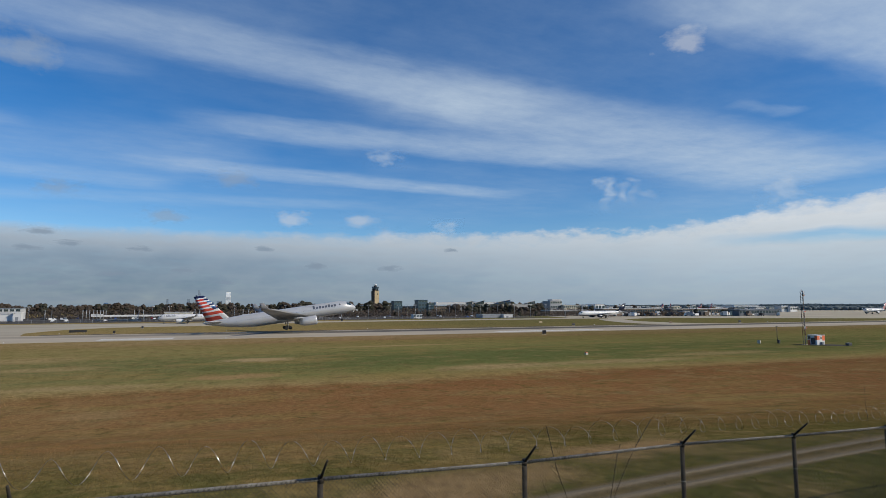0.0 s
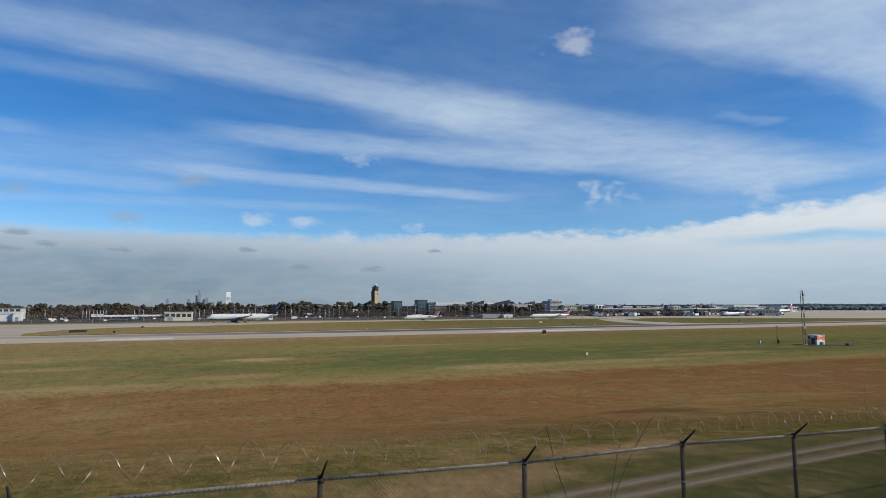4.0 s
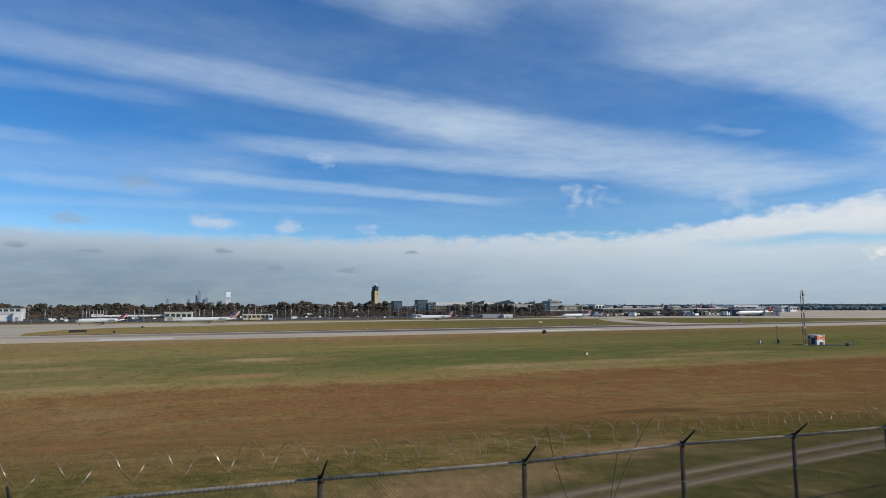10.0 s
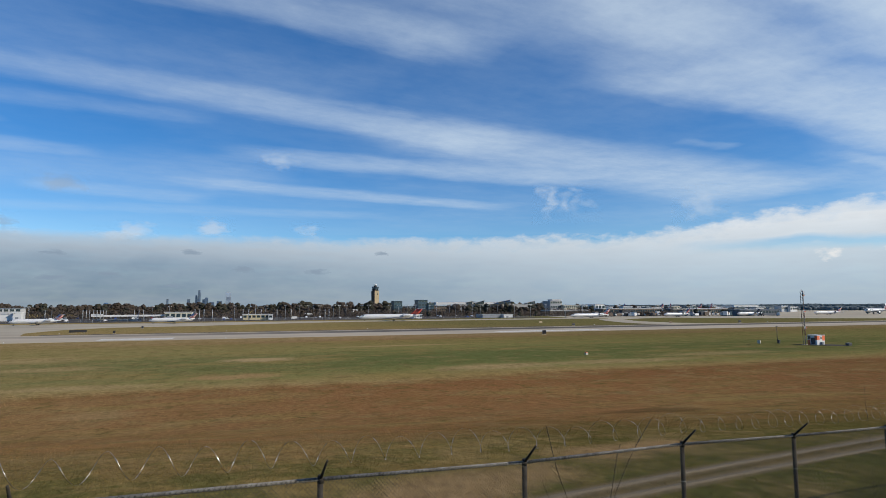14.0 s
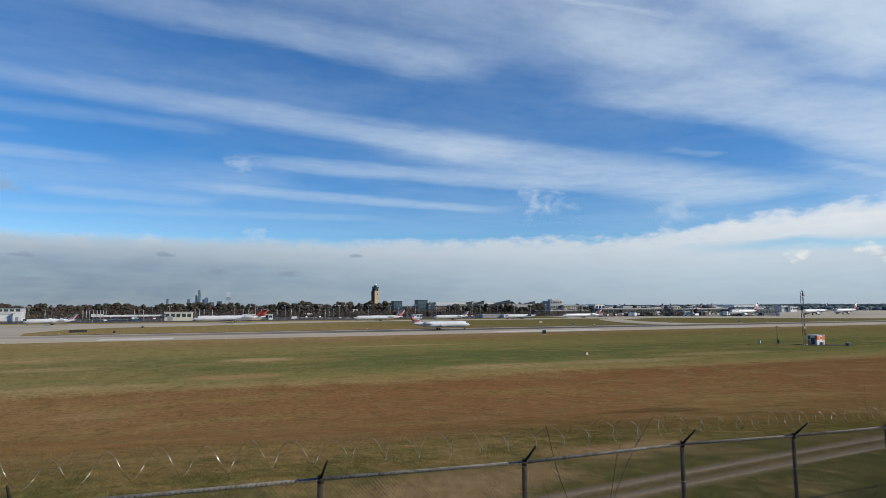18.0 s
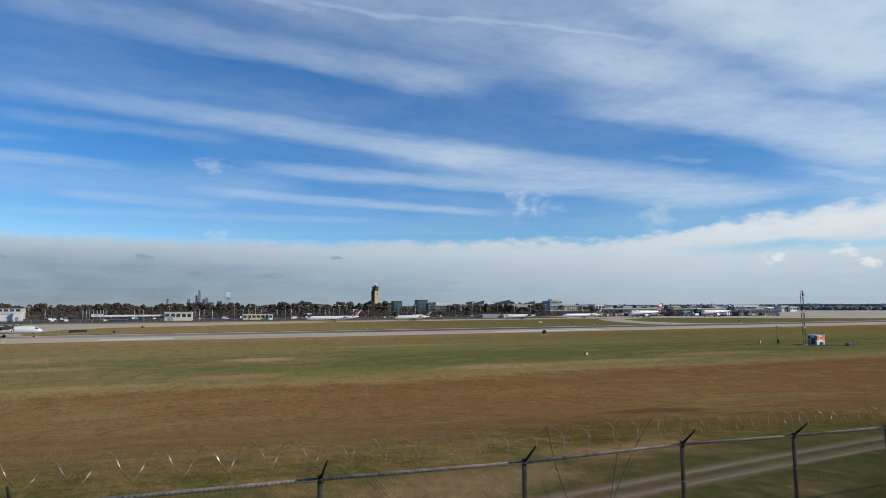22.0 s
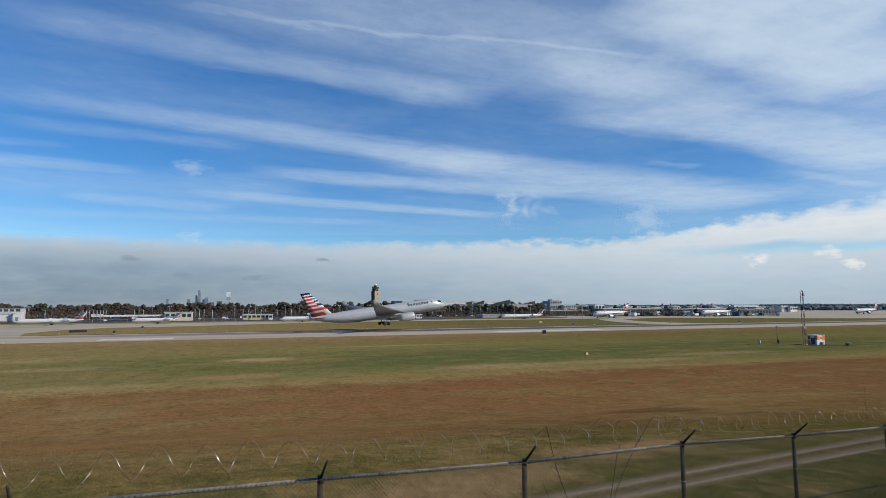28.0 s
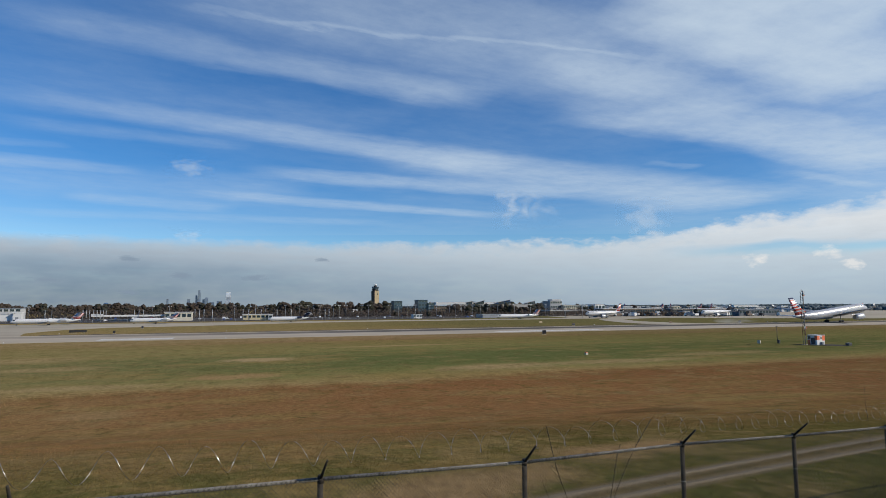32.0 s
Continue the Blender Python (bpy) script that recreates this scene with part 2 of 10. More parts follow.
    col = mixed(nt, pale_scrap, col, (0.235, 0.160, 0.075))
    for amount, tone in spots:
        col = mixed(nt, amount, col, tone)
    col = mixed(nt, worn, col, (0.105, 0.075, 0.038))
    for lane_y, lane_b in ((10.74, 0.270), (10.05, 0.253)):
        off = maths(nt, "SUBTRACT", sep.outputs[1], maths(nt, "MULTIPLY_ADD", x, lane_b, lane_y))
        off = maths(nt, "ADD", maths(nt, "ABSOLUTE", off), maths(nt, "MULTIPLY", maths(nt, "SUBTRACT", fine, 0.5), 0.5))
        col = mixed(nt, ramp(nt, off, ((0.12, 0.75), (0.42, 0.0))), col, (0.175, 0.138, 0.090))
    both = maths(nt, "ADD", maths(nt, "MULTIPLY", fine, 0.55), maths(nt, "MULTIPLY", tiny, 0.45))
    return col, both


def ground_material():
    m, nt, p = nodes_of("field_grass")
    col, both = field_colour(nt)
    grain = ramp(nt, both, ((0.34, 0.52), (0.5, 0.99), (0.66, 1.50)))
    mul = nt.nodes.new("ShaderNodeMix")
    mul.data_type, mul.blend_type = "RGBA", "MULTIPLY"
    mul.inputs[0].default_value = 0.95
    nt.links.new(col, mul.inputs[6])
    nt.links.new(grain, mul.inputs[7])
    nt.links.new(mul.outputs[2], p.inputs["Base Color"])
    p.inputs["Roughness"].default_value = 0.95
    p.inputs["Specular IOR Level"].default_value = 0.0
    bump(nt, p, both, 0.5, 0.08)
    return m


def tuft_material():
    m, nt, p = nodes_of("grass_tufts")
    col, both = field_colour(nt)
    rnd = nt.nodes.new("ShaderNodeNewGeometry").outputs["Random Per Island"]
    mul = nt.nodes.new("ShaderNodeMix")
    mul.data_type, mul.blend_type = "RGBA", "MULTIPLY"
    mul.inputs[0].default_value = 1.0
    nt.links.new(col, mul.inputs[6])
    nt.links.new(ramp(nt, rnd, ((0.0, (1.1, 1.1, 1.05)), (0.55, (1.6, 1.6, 1.55)), (1.0, (2.05, 2.0, 1.9)))), mul.inputs[7])
    leafy(nt, p, mul.outputs[2])
    p.inputs["Roughness"].default_value = 0.9
    p.inputs["Specular IOR Level"].default_value = 0.0
    return m


def concrete_material(name, color, streak, mid_y=None):
    m, nt, p = nodes_of(name)
    co = place(nt)
    a = noise_of(nt, co, 0.05, 5, 0.6, (0.25, 1, 1))
    b = noise_of(nt, co, 1.2, 4, 0.6)
    col = mixed(nt, ramp(nt, a, ((0.35, 0.0), (0.65, 0.6))), color, tuple(c * 0.62 for c in color))
    col = mixed(nt, maths(nt, "MULTIPLY", b, 0.25), col, tuple(c * 0.7 for c in color))
    if mid_y is not None:
        sep = nt.nodes.new("ShaderNodeSeparateXYZ")
        nt.links.new(co, sep.inputs[0])
        d = maths(nt, "ABSOLUTE", maths(nt, "SUBTRACT", sep.outputs[1], mid_y))
        s = ramp(nt, maths(nt, "DIVIDE", d, 20.0), ((0.0, 1.0), (0.34, 0.97), (0.48, 0.0)))
        s = maths(nt, "MULTIPLY", s, ramp(nt, noise_of(nt, co, 0.02, 5, 0.6, (0.2, 3, 1)), ((0.35, 0.82), (0.6, 1.0))))
        s = maths(nt, "MULTIPLY", s, ramp(nt, maths(nt, "DIVIDE", maths(nt, "ADD", sep.outputs[0], 200.0), 700.0, clamp=True), ((0.15, 0.12), (0.36, 0.92))))
        col = mixed(nt, s, col, streak)
    nt.links.new(col, p.inputs["Base Color"])
    p.inputs["Roughness"].default_value = 0.9
    p.inputs["Specular IOR Level"].default_value = 0.08
    bump(nt, p, b, 0.2, 0.02)
    return m


def foliage(name, a, b):
    m, nt, p = nodes_of(name)
    rnd = nt.nodes.new("ShaderNodeNewGeometry").outputs["Random Per Island"]
    own = nt.nodes.new("ShaderNodeObjectInfo").outputs["Random"]
    f = maths(nt, "ADD", maths(nt, "MULTIPLY", rnd, 0.5), maths(nt, "MULTIPLY", own, 0.5))
    leafy(nt, p, mixed(nt, f, a, b))
    p.inputs["Roughness"].default_value = 0.9
    p.inputs["Specular IOR Level"].default_value = 0.05
    return m


GRASS = ground_material()
TUFTS = tuft_material()
RUNWAY = concrete_material("runway_concrete", (0.44, 0.375, 0.285), (0.040, 0.038, 0.037), 243.0)
APRON = concrete_material("taxiway_concrete", (0.42, 0.365, 0.275), (0.2, 0.2, 0.2))
ASPHALT = concrete_material("shoulder_asphalt", (0.075, 0.066, 0.058), (0.1, 0.1, 0.1))
GRAVEL = concrete_material("gravel_track", (0.180, 0.146, 0.100), (0.2, 0.2, 0.2))
BARE = foliage("autumn_crown", (0.105, 0.084, 0.067), (0.125, 0.100, 0.080))
EVERGREEN = foliage("evergreen_crown", (0.070, 0.070, 0.052), (0.095, 0.090, 0.066))
# distance haze is mixed into this blue-grey leaf colour
HAZYWOOD = foliage("far_woods", (0.17, 0.205, 0.215), (0.22, 0.255, 0.265))


# ---------------- mesh helpers ----------------
def part(name, bm, material, parent=None, label=""):
    me = bpy.data.meshes.new(name)
    bm.to_mesh(me)
    bm.free()
    for m in (material if isinstance(material, (list, tuple)) else [material]):
        me.materials.append(m)
    ob = new(name, me)
    if parent:
        ob.parent = parent
    if label:
        ob["label"] = label
    return ob


def twin(ob, parent, m=None):
    """Another object on the same mesh."""
    o = ob.copy()
    scene.collection.objects.link(o)
    o.parent = parent
    if m is not None:
        o.matrix_basis = m
    return o


def thing(name, m, label, category, group=""):
    e = new(name)
    e.matrix_basis = m
    return tagged(e, label, category, group)


def add_box(bm, x0, x1, y0, y1, z0, z1, bevel=0.0):
    r = bmesh.ops.create_cube(bm, size=1.0)
    for v in r["verts"]:
        v.co = Vector(((x0 + x1) / 2 + v.co.x * (x1 - x0), (y0 + y1) / 2 + v.co.y * (y1 - y0), (z0 + z1) / 2 + v.co.z * (z1 - z0)))
    if bevel:
        es = list({e for v in r["verts"] for e in v.link_edges})
        bmesh.ops.bevel(bm, geom=es, offset=bevel, segments=2, affect="EDGES", profile=0.7)


def boxed(x0, x1, y0, y1, z0, z1, bevel=0.0):
    bm = bmesh.new()
    add_box(bm, x0, x1, y0, y1, z0, z1, bevel)
    return bm


def add_tube(bm, a, b, ra, rb=None, sides=8):
    a, b = Vector(a), Vector(b)
    rb = ra if rb is None else rb
    q = (b - a).to_track_quat("Z", "Y")
    rings = []
    for p, r in ((a, ra), (b, rb)):
        rings.append([bm.verts.new(p + q @ Vector((r * math.cos(2 * math.pi * i / sides), r * math.sin(2 * math.pi * i / sides), 0))) for i in range(sides)])
    for i in range(sides):
        j = (i + 1) % sides
        f = bm.faces.new((rings[0][i], rings[0][j], rings[1][j], rings[1][i]))
        f.smooth = sides > 5
    bm.faces.new(rings[0][::-1])
    bm.faces.new(rings[1])


def tube(a, b, ra, rb=None, sides=8):
    bm = bmesh.new()
    add_tube(bm, a, b, ra, rb, sides)
    return bm


def loft(sections, smooth=True):
    """A skin over rings of equal length; closes both ends."""
    bm = bmesh.new()
    rings = [[bm.verts.new(p) for p in s] for s in sections]
    n = len(rings[0])
    for a, b in zip(rings, rings[1:]):
        for i in range(n):
            f = bm.faces.new((a[i], a[(i + 1) % n], b[(i + 1) % n], b[i]))
            f.smooth = smooth
    bm.faces.new(rings[0][::-1])
    bm.faces.new(rings[-1])
    bmesh.ops.recalc_face_normals(bm, faces=bm.faces)
    return bm


def ring(x, zc, r, n=20, flat=1.0):
    return [(x, r * math.cos(2 * math.pi * i / n), zc + flat * r * math.sin(2 * math.pi * i / n)) for i in range(n)]


def foil(root, tip, root_chord, tip_chord, thick, upright=False):
    """A tapered surface from root to tip leading edge points, chord runs aft (to -x)."""
    out = []
    for (x, y, z), c in ((root, root_chord), (tip, tip_chord)):
        t = thick * c
        pts = ((0, 0), (-0.12, 0.5), (-0.35, 0.6), (-0.7, 0.35), (-1.0, 0.03), (-0.7, -0.3), (-0.35, -0.45), (-0.12, -0.4))
        out.append([(x + u * c, y + w * t, z) if upright else (x + u * c, y, z + w * t) for u, w in pts])
    return loft(out)


# ---------------- ground ----------------
def smooth(a, b, v):
    t = min(1.0, max(0.0, (v - a) / (b - a)))
    return t * t * (3 - 2 * t)


def ground_z(x, y):
    bench = 6.20 - 0.0427 * max(-45.0, min(70.0, x))
    z = bench * (1 - smooth(9.5, 62, y))
    z += (8.75 - bench) * (1 - smooth(0.5, 6.0, y)) * (1 - smooth(-60, -20, -abs(x) if abs(x) > 60 else -20)) if y < 6 else 0
    return z


def hummock(x, y):
    """Low uneven ground, dying out towards the service track."""
    return 0.10 * smooth(17, 28, y) * noise.noise(Vector((x * 0.11, y * 0.11, 3)))


def make_ground():
    xs = sorted(set([-4900, -3600, -2600, -1800, -1200, -800, -560, -400, -300] + list(range(-240, -40, 16)) + list(range(-40, 61, 4)) + list(range(60, 260, 16)) + [300, 400, 560, 800, 1200, 1800, 2600, 3600, 4900]))
    ys = sorted(set([-900, -300, -120, -60, -30, -15] + list(range(-8, 72, 2)) + list(range(72, 200, 12)) + [230, 300, 400, 560, 800, 1200, 1800, 2600, 3600, 4900]))
    bm = bmesh.new()
    grid = [[bm.verts.new((x, y, ground_z(x, y) + (hummock(x, y) if y < 120 and abs(x) < 200 else 0))) for x in xs] for y in ys]
    for r0, r1 in zip(grid, grid[1:]):
        for i in range(len(xs) - 1):
            bm.faces.new((r0[i], r0[i + 1], r1[i + 1], r1[i])).smooth = True
    return tagged(part("ground", bm, GRASS), "airfield grass in green, tan and rust-brown bands", "grass", kind="structure")


make_ground()


def slab(name, points, z0, z1, material, label, kind="structure"):
    bm = bmesh.new()
    low = [bm.verts.new((x, y, z0)) for x, y in points]
    top = [bm.verts.new((x, y, z1)) for x, y in points]
    bm.faces.new(top)
    for i in range(len(points)):
        j = (i + 1) % len(points)
        bm.faces.new((low[i], low[j], top[j], top[i]))
    bmesh.ops.recalc_face_normals(bm, faces=bm.faces)
    return tagged(part(name, bm, material), label, name, kind=kind)


slab("runway", [(-1700, 207), (2300, 207), (2300, 257), (-1700, 257)], -0.3, 0.09, RUNWAY, "pale concrete runway with dark tyre marks")
slab("runway_shoulder", [(-66, 257), (225, 257), (225, 262), (-66, 262)], -0.3, 0.06, ASPHALT, "dark asphalt shoulder beside the runway")
slab("taxiway", [(-1700, 400), (2300, 400), (2300, 430), (-1700, 430)], -0.3, 0.05, APRON, "pale concrete parallel taxiway")
slab("taxiway_link", [(-170, 257), (-71, 257), (-77, 285), (-75, 302), (-70, 325), (-56, 346), (-36, 352), (-15, 356), (33, 384), (80, 400), (-230, 400), (-240, 330)], -0.3, 0.055, APRON, "wide concrete taxiway exit beside the runway")
slab("taxiway_link", [(226, 257), (262, 257), (248, 276), (250, 317), (274, 365), (305, 385), (345, 400), (288, 400), (260, 376), (240, 339), (225, 301), (220, 275)], -0.3, 0.055, APRON, "pale concrete high-speed taxiway exit")
slab("apron", [(270, 430), (2300, 430), (2300, 1100), (560, 1100), (330, 620)], -0.3, 0.04, APRON, "broad pale concrete apron before the terminal")
slab("apron_edge", [(335, 400), (372, 356), (446, 300), (900, 290), (2300, 290), (2300, 400)], -0.3, 0.052, APRON, "broad pale concrete apron edge")
slab("service_road", [(-900, 462), (270, 462), (270, 720), (-900, 720)], -0.3, 0.03, ASPHALT, "grey asphalt service road and lot")
for k in range(4):
    slab("runway_marking", [(-38.2, 212 + 2.6 * k), (-16.3, 212 + 2.6 * k), (-16.3, 213.9 + 2.6 * k), (-38.2, 213.9 + 2.6 * k)], 0.05, 0.096, CHALK, "worn white painted touchdown stripe")
for k in range(3):
    slab("runway_marking", [(102, 212.5 + 2.8 * k), (150, 212.5 + 2.8 * k), (150, 214.7 + 2.8 * k), (102, 214.7 + 2.8 * k)], 0.05, 0.096, CHALK, "worn white painted touchdown stripe")


def grass_tufts(y0, y1, x0, x1, count, tall, seed):
    """Short blades in small clumps over a strip of the field."""
    rg = np.random.default_rng(seed)
    x, y = rg.uniform(x0, x1, count), rg.uniform(y0, y1, count)
    z = np.array([ground_z(float(a), float(b)) + hummock(float(a), float(b)) for a, b in zip(x, y)])
    base = np.c_[x, y, z][:, None, :]
    turn = rg.uniform(0, math.pi, (count, 3))
    size = tall * rg.uniform(0.45, 1.25, (count, 3))
    spread = rg.normal(0, 0.35, (count, 3, 2)) * tall
    foot = base + np.concatenate((spread, np.full((count, 3, 1), -0.02)), 2)
    wide = np.stack((np.cos(turn), np.sin(turn), np.zeros_like(turn)), 2) * (size * 0.30)[:, :, None]
    tip = foot + np.concatenate((rg.normal(0, 0.4, (count, 3, 2)) * size[:, :, None], size[:, :, None] + 0.02), 2)
    v = np.stack((foot - wide, foot + wide, tip), 2).reshape(-1, 3)
    me = bpy.data.meshes.new("grass_tufts")
    me.from_pydata(v.tolist(), [], np.arange(len(v)).reshape(-1, 3).tolist())
    me.materials.append(TUFTS)
    return tagged(new("grass_tufts", me), "short dry grass tufts in tan, olive and rust", "grass", kind="stuff")


grass_tufts(9.2, 20, -18, 50, 60000, 0.035, 1)
grass_tufts(20, 42, -30, 90, 70000, 0.045, 2)
grass_tufts(42, 90, -50, 150, 70000, 0.055, 3)


# ---------------- clouds ----------------
def cloud_shader(name, color, cover):
    """Thin cloud: glows as the sky does where it covers, clear elsewhere. cover(nt) gives the amount."""
    m = bpy.data.materials.new(name)
    m.use_nodes = True
    nt = m.node_tree
    nt.nodes.remove(nt.nodes["Principled BSDF"])
    em = node(nt, "ShaderNodeEmission", Strength=1.0)
    clear = nt.nodes.new("ShaderNodeBsdfTransparent")
    mix = nt.nodes.new("ShaderNodeMixShader")
    fac, tint = cover(nt)
    if tint is None:
        em.inputs[0].default_value = (*color, 1)
    else:
        nt.links.new(tint, em.inputs[0])
    nt.links.new(fac, mix.inputs[0])
    nt.links.new(clear.outputs[0], mix.inputs[1])
    nt.links.new(em.outputs[0], mix.inputs[2])
    nt.links.new(mix.outputs[0], nt.nodes["Material Output"].inputs[0])
    return m


CIRRUS_H, CIRRUS_HIGH = 600.0, 1800.0


def cirrus_cover(nt, height=CIRRUS_H):
    """Streaks of ice cloud, each a soft bowed line on the sheet, drawn out by the wind along one slope."""
    co = place(nt)
    sc = nt.nodes.new("ShaderNodeMapping")
    sc.inputs["Scale"].default_value = (1 / height,) * 3
    nt.links.new(co, sc.inputs[0])
    uv = sc.outputs[0]
    raw = nt.nodes.new("ShaderNodeSeparateXYZ")
    nt.links.new(uv, raw.inputs[0])
    w = maths(nt, "SUBTRACT", raw.outputs[1], maths(nt, "MULTIPLY", raw.outputs[0], 0.55))
    along = maths(nt, "ADD", raw.outputs[0], maths(nt, "MULTIPLY", raw.outputs[1], 0.5))
    grain = nt.nodes.new("ShaderNodeCombineXYZ")
    nt.links.new(maths(nt, "MULTIPLY", along, 0.75), grain.inputs[0])
    nt.links.new(maths(nt, "MULTIPLY", w, 1.7), grain.inputs[1])
    bend = noise_of(nt, uv, 0.9, 3, 0.5)
    fray = noise_of(nt, grain.outputs[0], 2.2, 6, 0.6)
    u = raw.outputs[0]
    v = maths(nt, "ADD", raw.outputs[1], maths(nt, "MULTIPLY", maths(nt, "SUBTRACT", bend, 0.5), 0.22))
    v = maths(nt, "ADD", v, maths(nt, "MULTIPLY", maths(nt, "SUBTRACT", fray, 0.5), 0.26))

    def streak(u0, v0, u1, v1, bow, wide0, wide1, thick0, thick1):
        run = math.hypot(u1 - u0, v1 - v0)
        du, dv = (u1 - u0) / run, (v1 - v0) / run
        t = maths(nt, "ADD", maths(nt, "MULTIPLY_ADD", u, du / run, -(u0 * du + v0 * dv) / run), maths(nt, "MULTIPLY", v, dv / run))
        b = maths(nt, "ADD", maths(nt, "MULTIPLY_ADD", u, -dv, u0 * dv - v0 * du), maths(nt, "MULTIPLY", v, du))
        if abs(bow) > 0.01:
            b = maths(nt, "SUBTRACT", b, maths(nt, "MULTIPLY", maths(nt, "MULTIPLY", t, maths(nt, "SUBTRACT", 1.0, t)), 4 * bow))
        k = maths(nt, "DIVIDE", b, maths(nt, "MAXIMUM", maths(nt, "MULTIPLY_ADD", t, 1.6 * (wide1 - wide0), 1.6 * wide0), 0.01))
        k = maths(nt, "SUBTRACT", 1.0, maths(nt, "MULTIPLY", k, k), clamp=True)
        k = maths(nt, "POWER", k, 1.6)
        ends = maths(nt, "MULTIPLY", maths(nt, "MULTIPLY", t, 6.0, clamp=True), maths(nt, "MULTIPLY", maths(nt, "SUBTRACT", 1.0, t), 6.0, clamp=True))
        d = maths(nt, "MULTIPLY_ADD", t, thick1 - thick0, thick0, clamp=True)
        return maths(nt, "MULTIPLY", maths(nt, "MULTIPLY", k, ends), d)

    total = 0.0
    for one in (
        streak(-2.24, 1.38, 0.49, 3.06, -0.034, 0.135, 0.225, 0.30, 0.45),
        streak(-2.07, 1.14, -0.28, 2.17, 0.000, 0.25, 0.30, 0.05, 0.10),
        streak(-0.48, 2.48, 3.26, 4.73, 0.049, 0.254, 0.622, 0.45, 0.55),
        streak(-2.38, 1.87, -1.19, 2.42, 0.000, 0.118, 0.111, 0.2, 0.15),
        streak(-3.16, 2.62, -2.18, 3.05, 0.000, 0.182, 0.121, 0.5, 0.2),
        streak(-1.52, 3.06, 1.22, 4.09, 0.000, 0.174, 0.239, 0.35, 0.4),
        streak(-3.84, 3.24, -1.13, 4.00, 0.000, 0.70, 0.50, 0.26, 0.22),
        streak(-2.26, 3.90, 0.74, 5.38, 0.000, 0.20, 0.18, 0.42, 0.3),
        streak(-3.43, 3.95, -2.13, 4.82, 0.000, 0.252, 0.257, 0.35, 0.3),
        streak(-4.82, 4.75, -0.44, 5.94, 0.000, 0.28, 0.22, 0.22, 0.2),
        streak(-1.60, 0.63, 0.27, 1.60, 0.035, 0.10, 0.14, 0.16, 0.42),
        streak(-0.92, 0.67, 0.99, 1.11, 0.023, 0.016, 0.020, 0.16, 0.2),
        streak(-0.88, 0.42, 1.20, 1.38, 0.000, 0.30, 0.42, 0.26, 0.40),
        streak(0.61, 1.64, 3.39, 2.93, -0.066, 0.206, 0.319, 0.5, 0.72),
        streak(0.39, 1.12, 1.63, 1.70, 0.000, 0.144, 0.178, 0.36, 0.42),
        streak(0.55, 0.63, 2.11, 1.39, -0.017, 0.13, 0.26, 0.75, 1.1),
        streak(0.57, 0.41, 1.65, 0.68, 0.000, 0.153, 0.19, 0.7, 1.0),
        streak(2.58, 3.14, 3.69, 3.74, 0.000, 0.06, 0.07, 0.2, 0.2),
        streak(1.43, 2.87, 1.89, 3.02, 0.000, 0.06, 0.06, 0.12, 0.12),
        streak(-2.76, 2.25, -2.29, 2.35, 0.000, 0.083, 0.071, 0.2, 0.12),
    ):
        total = maths(nt, "ADD", one, total)
    veil = ramp(nt, noise_of(nt, uv, 0.55, 4, 0.55), ((0.38, 0.0), (0.7, 0.12)))
    haze = ramp(nt, maths(nt, "SUBTRACT", maths(nt, "MULTIPLY", raw.outputs[0], 0.55), maths(nt, "MULTIPLY", raw.outputs[1], 0.42)), ((0.0, 0.05), (0.35, 0.30), (0.8, 0.42)))
    total = maths(nt, "ADD", maths(nt, "ADD", total, veil), haze)
    fibre = noise_of(nt, grain.outputs[0], 5.0, 7, 0.66)
    tear = noise_of(nt, uv, 3.2, 7, 0.66)
    total = maths(nt, "MULTIPLY", total, ramp(nt, fibre, ((0.30, 0.84), (0.68, 1.14))))
    total = maths(nt, "MULTIPLY", total, ramp(nt, tear, ((0.30, 0.78), (0.64, 1.18))))
    total = maths(nt, "MULTIPLY", total, ramp(nt, maths(nt, "DIVIDE", maths(nt, "ADD", raw.outputs[0], 2.2), 2.0, clamp=True), ((0.0, 0.5), (1.0, 1.0))))
    # thick cloud lets little through: cover = 1 - exp(-thickness)
    cover = maths(nt, "SUBTRACT", 1.0, maths(nt, "POWER", 2.718, maths(nt, "MULTIPLY", total, -1.35)))
    edge = ramp(nt, maths(nt, "DIVIDE", raw.outputs[1], 10.0), ((0.58, 1.0), (0.76, 0.35)))
    return maths(nt, "MULTIPLY", cover, edge, clamp=True), None


